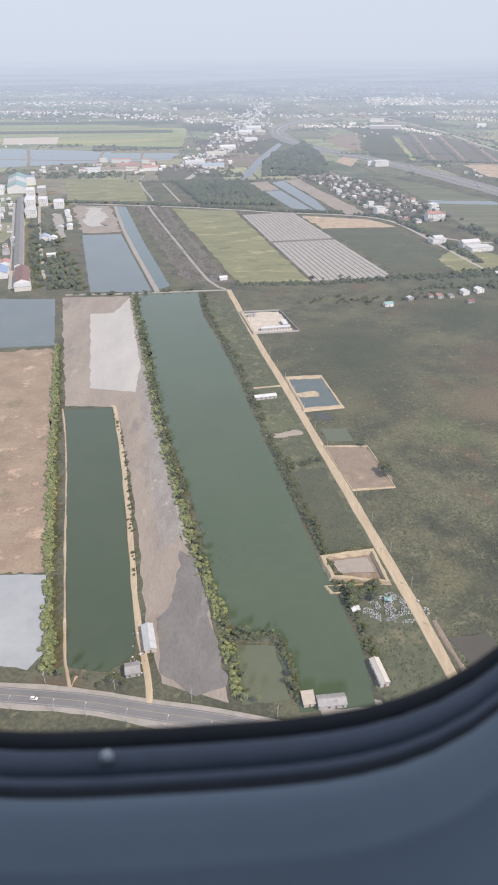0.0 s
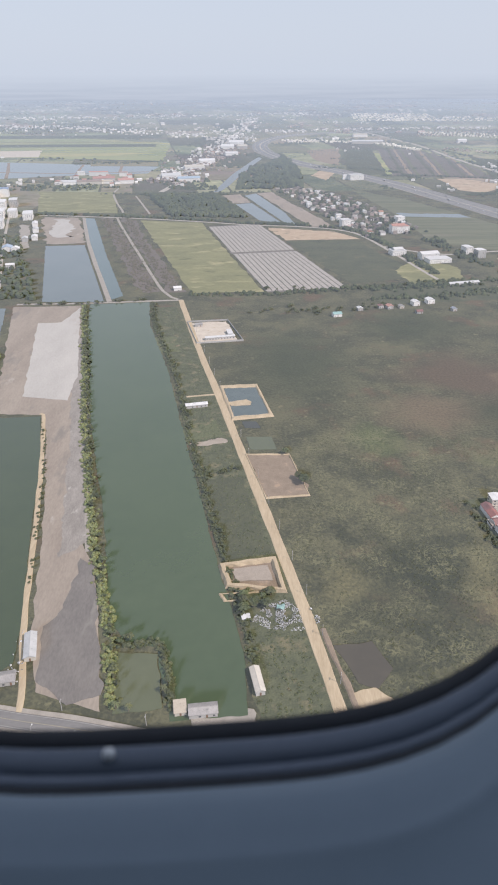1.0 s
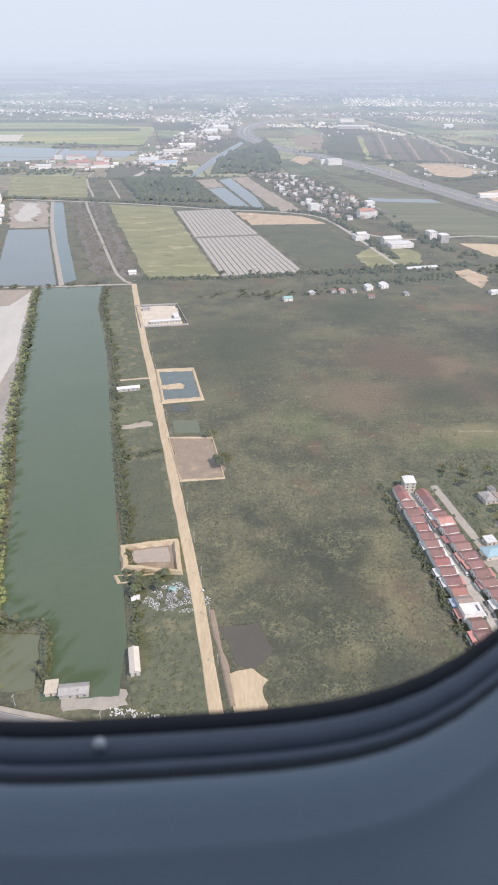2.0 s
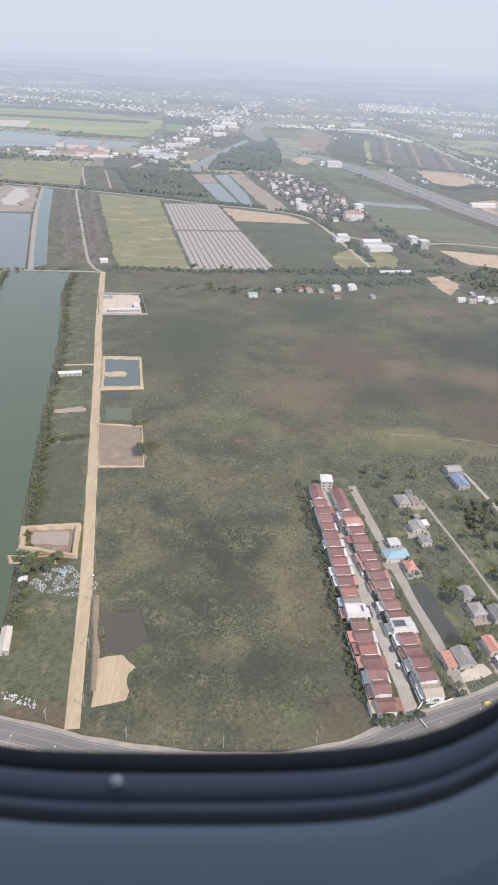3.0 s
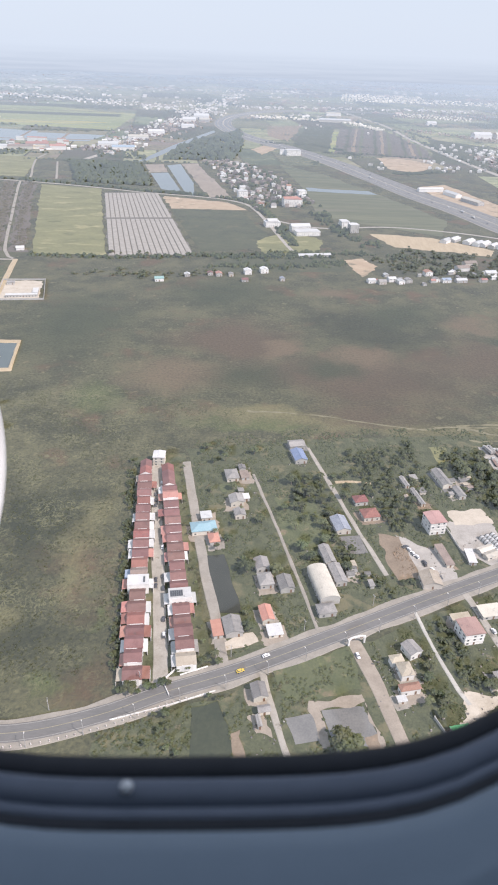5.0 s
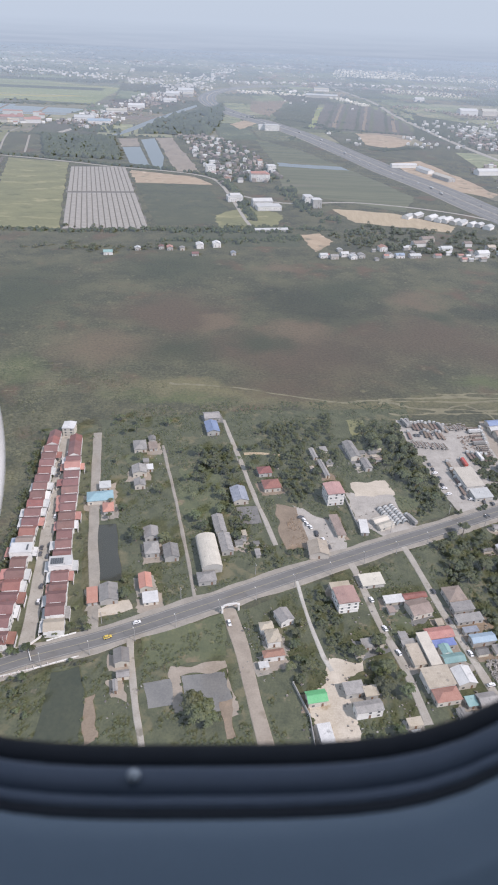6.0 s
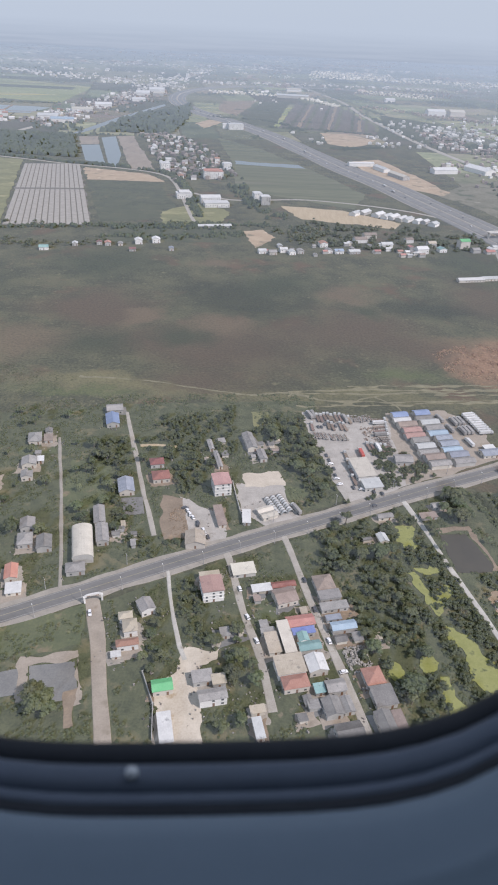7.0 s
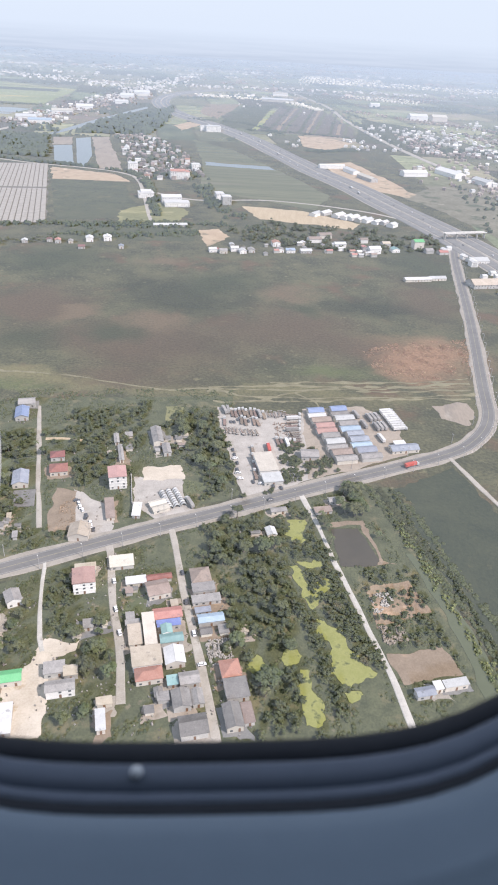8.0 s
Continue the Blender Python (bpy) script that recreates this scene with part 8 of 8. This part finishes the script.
# ---- arch, greenhouses, rubbish ----
def gate_arch(x, y, rot):
    thing = new("gate_arch")
    thing.matrix_basis = pose(x, y, 0.15, 0, 0, rot)
    for s in (-2.6, 2.6):
        bm = bmesh.new()
        box(bm, s - 0.28, s + 0.28, -0.3, 0.3, 0, 2.4)
        bmesh.ops.bevel(bm, geom=bm.edges[:], offset=0.04, segments=1, affect="EDGES")
        part("pillar", bm, WALL, thing)
        bm = bmesh.new()
        box(bm, s - 0.36, s + 0.36, -0.36, 0.36, 2.4, 2.55)
        part("capital", bm, WALL, thing)
    bm = bmesh.new()
    top = [(2.9 * math.cos(a), 2.3 + 1.0 * math.sin(a)) for a in np.linspace(0, math.pi, 13)]
    low = [(2.3 * math.cos(a), 2.1 + 0.55 * math.sin(a)) for a in np.linspace(math.pi, 0, 13)]
    prism(bm, top + low, -0.25, 0.25)
    bmesh.ops.recalc_face_normals(bm, faces=bm.faces[:])
    part("arch", bm, WALL, thing)
    for s in (-1.3, 1.3):
        bm = bmesh.new()
        box(bm, s - 0.5, s + 0.5, -0.3, -0.25, 2.5, 2.75)
        part("nameboard", bm, DOORWOOD, thing, "dark plain nameboard")
    return tagged(thing, "white arched gateway over a dusty lane", "gateway")


gate_arch(222.6, 149.0, 18)


def hoop_house(x, y, rot, long, hoops):
    thing = new("hoop_greenhouse")
    thing.matrix_basis = pose(x, y, 0.15, 0, 0, rot)
    for k in range(hoops):
        y0 = -long / 2 + k * long / hoops
        arc = [(1.15 * math.cos(a), 1.5 * math.sin(a)) for a in np.linspace(0, math.pi, 11)]
        bm = bmesh.new()
        prism(bm, arc + [(q * 0.93, z * 0.93) for q, z in arc[::-1]], y0, y0 + long / hoops * 0.62)
        bmesh.ops.recalc_face_normals(bm, faces=bm.faces[:])
        part("hoop_cover", bm, ROOFS["white" if k % 2 else "pale"], thing)
        bm = bmesh.new()
        prism(bm, [(q * 0.97, z * 0.97) for q, z in arc] + [(q * 0.9, z * 0.9) for q, z in arc[::-1]], y0 + long / hoops * 0.62, y0 + long / hoops)
        bmesh.ops.recalc_face_normals(bm, faces=bm.faces[:])
        part("dark_strip", bm, ROOFS["darkgrey"], thing)
    return tagged(thing, "row of pale curved covers on hoops beside the road", "greenhouse", "hoop greenhouses")


for k in range(3):
    hoop_house(277.9 + k * 2.3, 199.4 + k * 1.05, 24, 11, 8)


def heap(name, poly, count, size, material, seed, label, high=0.6):
    rng = np.random.default_rng(seed)
    p = scatter(poly, count, seed)
    p = p[np.array([noise.noise(Vector((x * 0.35, y * 0.35, seed))) for x, y in p]) > -0.12]
    c = np.mean(poly, axis=0)
    out = []
    for x, y in p:
        s = size * rng.uniform(0.4, 1.4, 3)
        m = Euler(rng.uniform(0, 6.28, 3)).to_matrix()
        z = high * max(0.1, 1 - 0.012 * ((x - c[0]) ** 2 + (y - c[1]) ** 2)) * rng.uniform(0.2, 1.1)
        for f in ((3, 2, 1, 0), (4, 5, 6, 7), (0, 1, 5, 4), (1, 2, 6, 5), (2, 3, 7, 6), (3, 0, 4, 7)):
            out.append([m @ Vector(((-1, 1, 1, -1)[k % 4] * s[0], (-1, -1, 1, 1)[k % 4] * s[1], (-1, 1)[k // 4] * s[2] * 0.5)) + Vector((x, y, z)) for k in f])
    return tagged(quads(name, np.array(out), material), label, "heap", kind="stuff")


heap("rubbish_heap", [(39, 178), (45, 186), (52, 189), (57, 183), (58, 173), (47, 173)], 3200, 0.13, TRASH, 120, "sprawling heap of white and grey refuse", 0.5)
heap("rubbish_heap", [(60, 188), (62, 188), (64, 176), (62, 176)], 120, 0.25, TRASH, 121, "strip of refuse beside the dirt road")
heap("sacks", [(36, 134), (50, 132), (59, 128.5), (58, 127), (48, 129.5), (36, 131.5)], 260, 0.3, ROOFS["white"], 122, "rows of white sacks by the road", 0.4)
heap("rubble", [(296, 134), (303, 135), (304, 127), (298, 125)], 500, 0.25, GRAVEL, 123, "grey rubble on a cleared plot", 0.5)
heap("rubble", [(240, 200), (246, 200), (248, 182), (242, 181)], 220, 0.2, DRYFIELD, 124, "brown rubble on a bare plot", 0.3)
heap("junk", [(318, 262), (326, 262), (327, 250), (319, 250)], 120, 0.3, RUSTY, 125, "rusty scrap in the lorry yard", 0.5)
heap("bank_clutter", [(-41, 176), (-38, 177), (-34, 152), (-46, 150), (-40, 160)], 160, 0.25, TRASH, 126, "clutter of crates and floats on the pond bank", 0.4)
heap("brush", [(346.5, 142), (353, 142.6), (355, 137), (347, 134.5)], 380, 0.28, MUDPALE, 128, "heap of dry grey-brown brush", 0.5)
heap("brush", [(346.3, 154.8), (352.2, 156.4), (353, 150.3), (345.4, 146.4)], 420, 0.28, MUDWHITE, 127, "heap of pale dry brush", 0.5)
bm = bmesh.new()
g2 = [[bm.verts.new((48.5 + i * 0.7 + 0.1 * j, 183 + j * 0.8, 1.0 + 0.35 * math.sin(i * 1.3) * math.cos(j * 1.1))) for i in range(5)] for j in range(4)]
for r0, r1 in zip(g2, g2[1:]):
    for i in range(4):
        bm.faces.new((r0[i], r0[i + 1], r1[i + 1], r1[i]))
ob = tagged(mesh_object("tarpaulin", bm, ROOFS["teal"]), "crumpled teal tarpaulin on the refuse heap", "tarpaulin")
ob.modifiers.new("thickness", "SOLIDIFY").thickness = 0.03


# ---- sheds and clutter in the gardens ----
JUNK = surface("weathered_junk", (0.13, 0.115, 0.10), (0.30, 0.28, 0.25), 1.0, 0.3, 0.8, 0.0, vary="island", amount=0.6)
rng = random.Random(77)
spots = np.vstack([scatter([(178, 255), (300, 285), (300, 205), (268, 190), (190, 145)], 260, 131), scatter([(190, 128), (290, 182), (312, 185), (312, 104), (192, 104)], 330, 132)])
count = 0
for x, y in spots[free(spots, 1.2)]:
    near = min(math.hypot(x - q[0], y - q[1]) for q in TAKEN)
    if near < 6.5 and count < 30:
        count += 1
        w, d = rng.uniform(1.6, 3.2), rng.uniform(1.6, 3.6)
        house(round(float(x), 1), round(float(y), 1), w, d, rng.uniform(1.3, 1.9), 13 + rng.choice((0, 90)), rng.choice(("shed", "shed", "gable")),
              rng.choice(("grey", "grey", "brown", "darkgrey", "tan", "darkgrey")), windows=False)
p = np.vstack([spots, scatter([(178, 255), (300, 285), (300, 205), (268, 190), (190, 145)], 500, 133), scatter([(190, 128), (290, 182), (312, 185), (312, 104), (192, 104)], 500, 134)])
close = np.array([min(math.hypot(x - q[0], y - q[1]) for q in TAKEN) for x, y in p]) < 7
out = []
g3 = np.random.default_rng(135)
for x, y in p[close & free(p, -0.6, False)]:
    for _ in range(2):
        s, m = g3.uniform(0.06, 0.28, 3), Matrix.Rotation(g3.uniform(0, 3), 3, "Z")
        o = Vector((x + g3.normal(0, 0.8), y + g3.normal(0, 0.8), s[2]))
        for f in ((4, 5, 6, 7), (0, 1, 5, 4), (1, 2, 6, 5), (2, 3, 7, 6), (3, 0, 4, 7)):
            out.append([m @ Vector(((-1, 1, 1, -1)[k % 4] * s[0], (-1, -1, 1, 1)[k % 4] * s[1], (-1, 1)[k // 4] * s[2])) + o for k in f])
tagged(quads("yard_clutter", np.array(out), JUNK), "scattered crates, drums and junk in house yards", "clutter", kind="stuff")
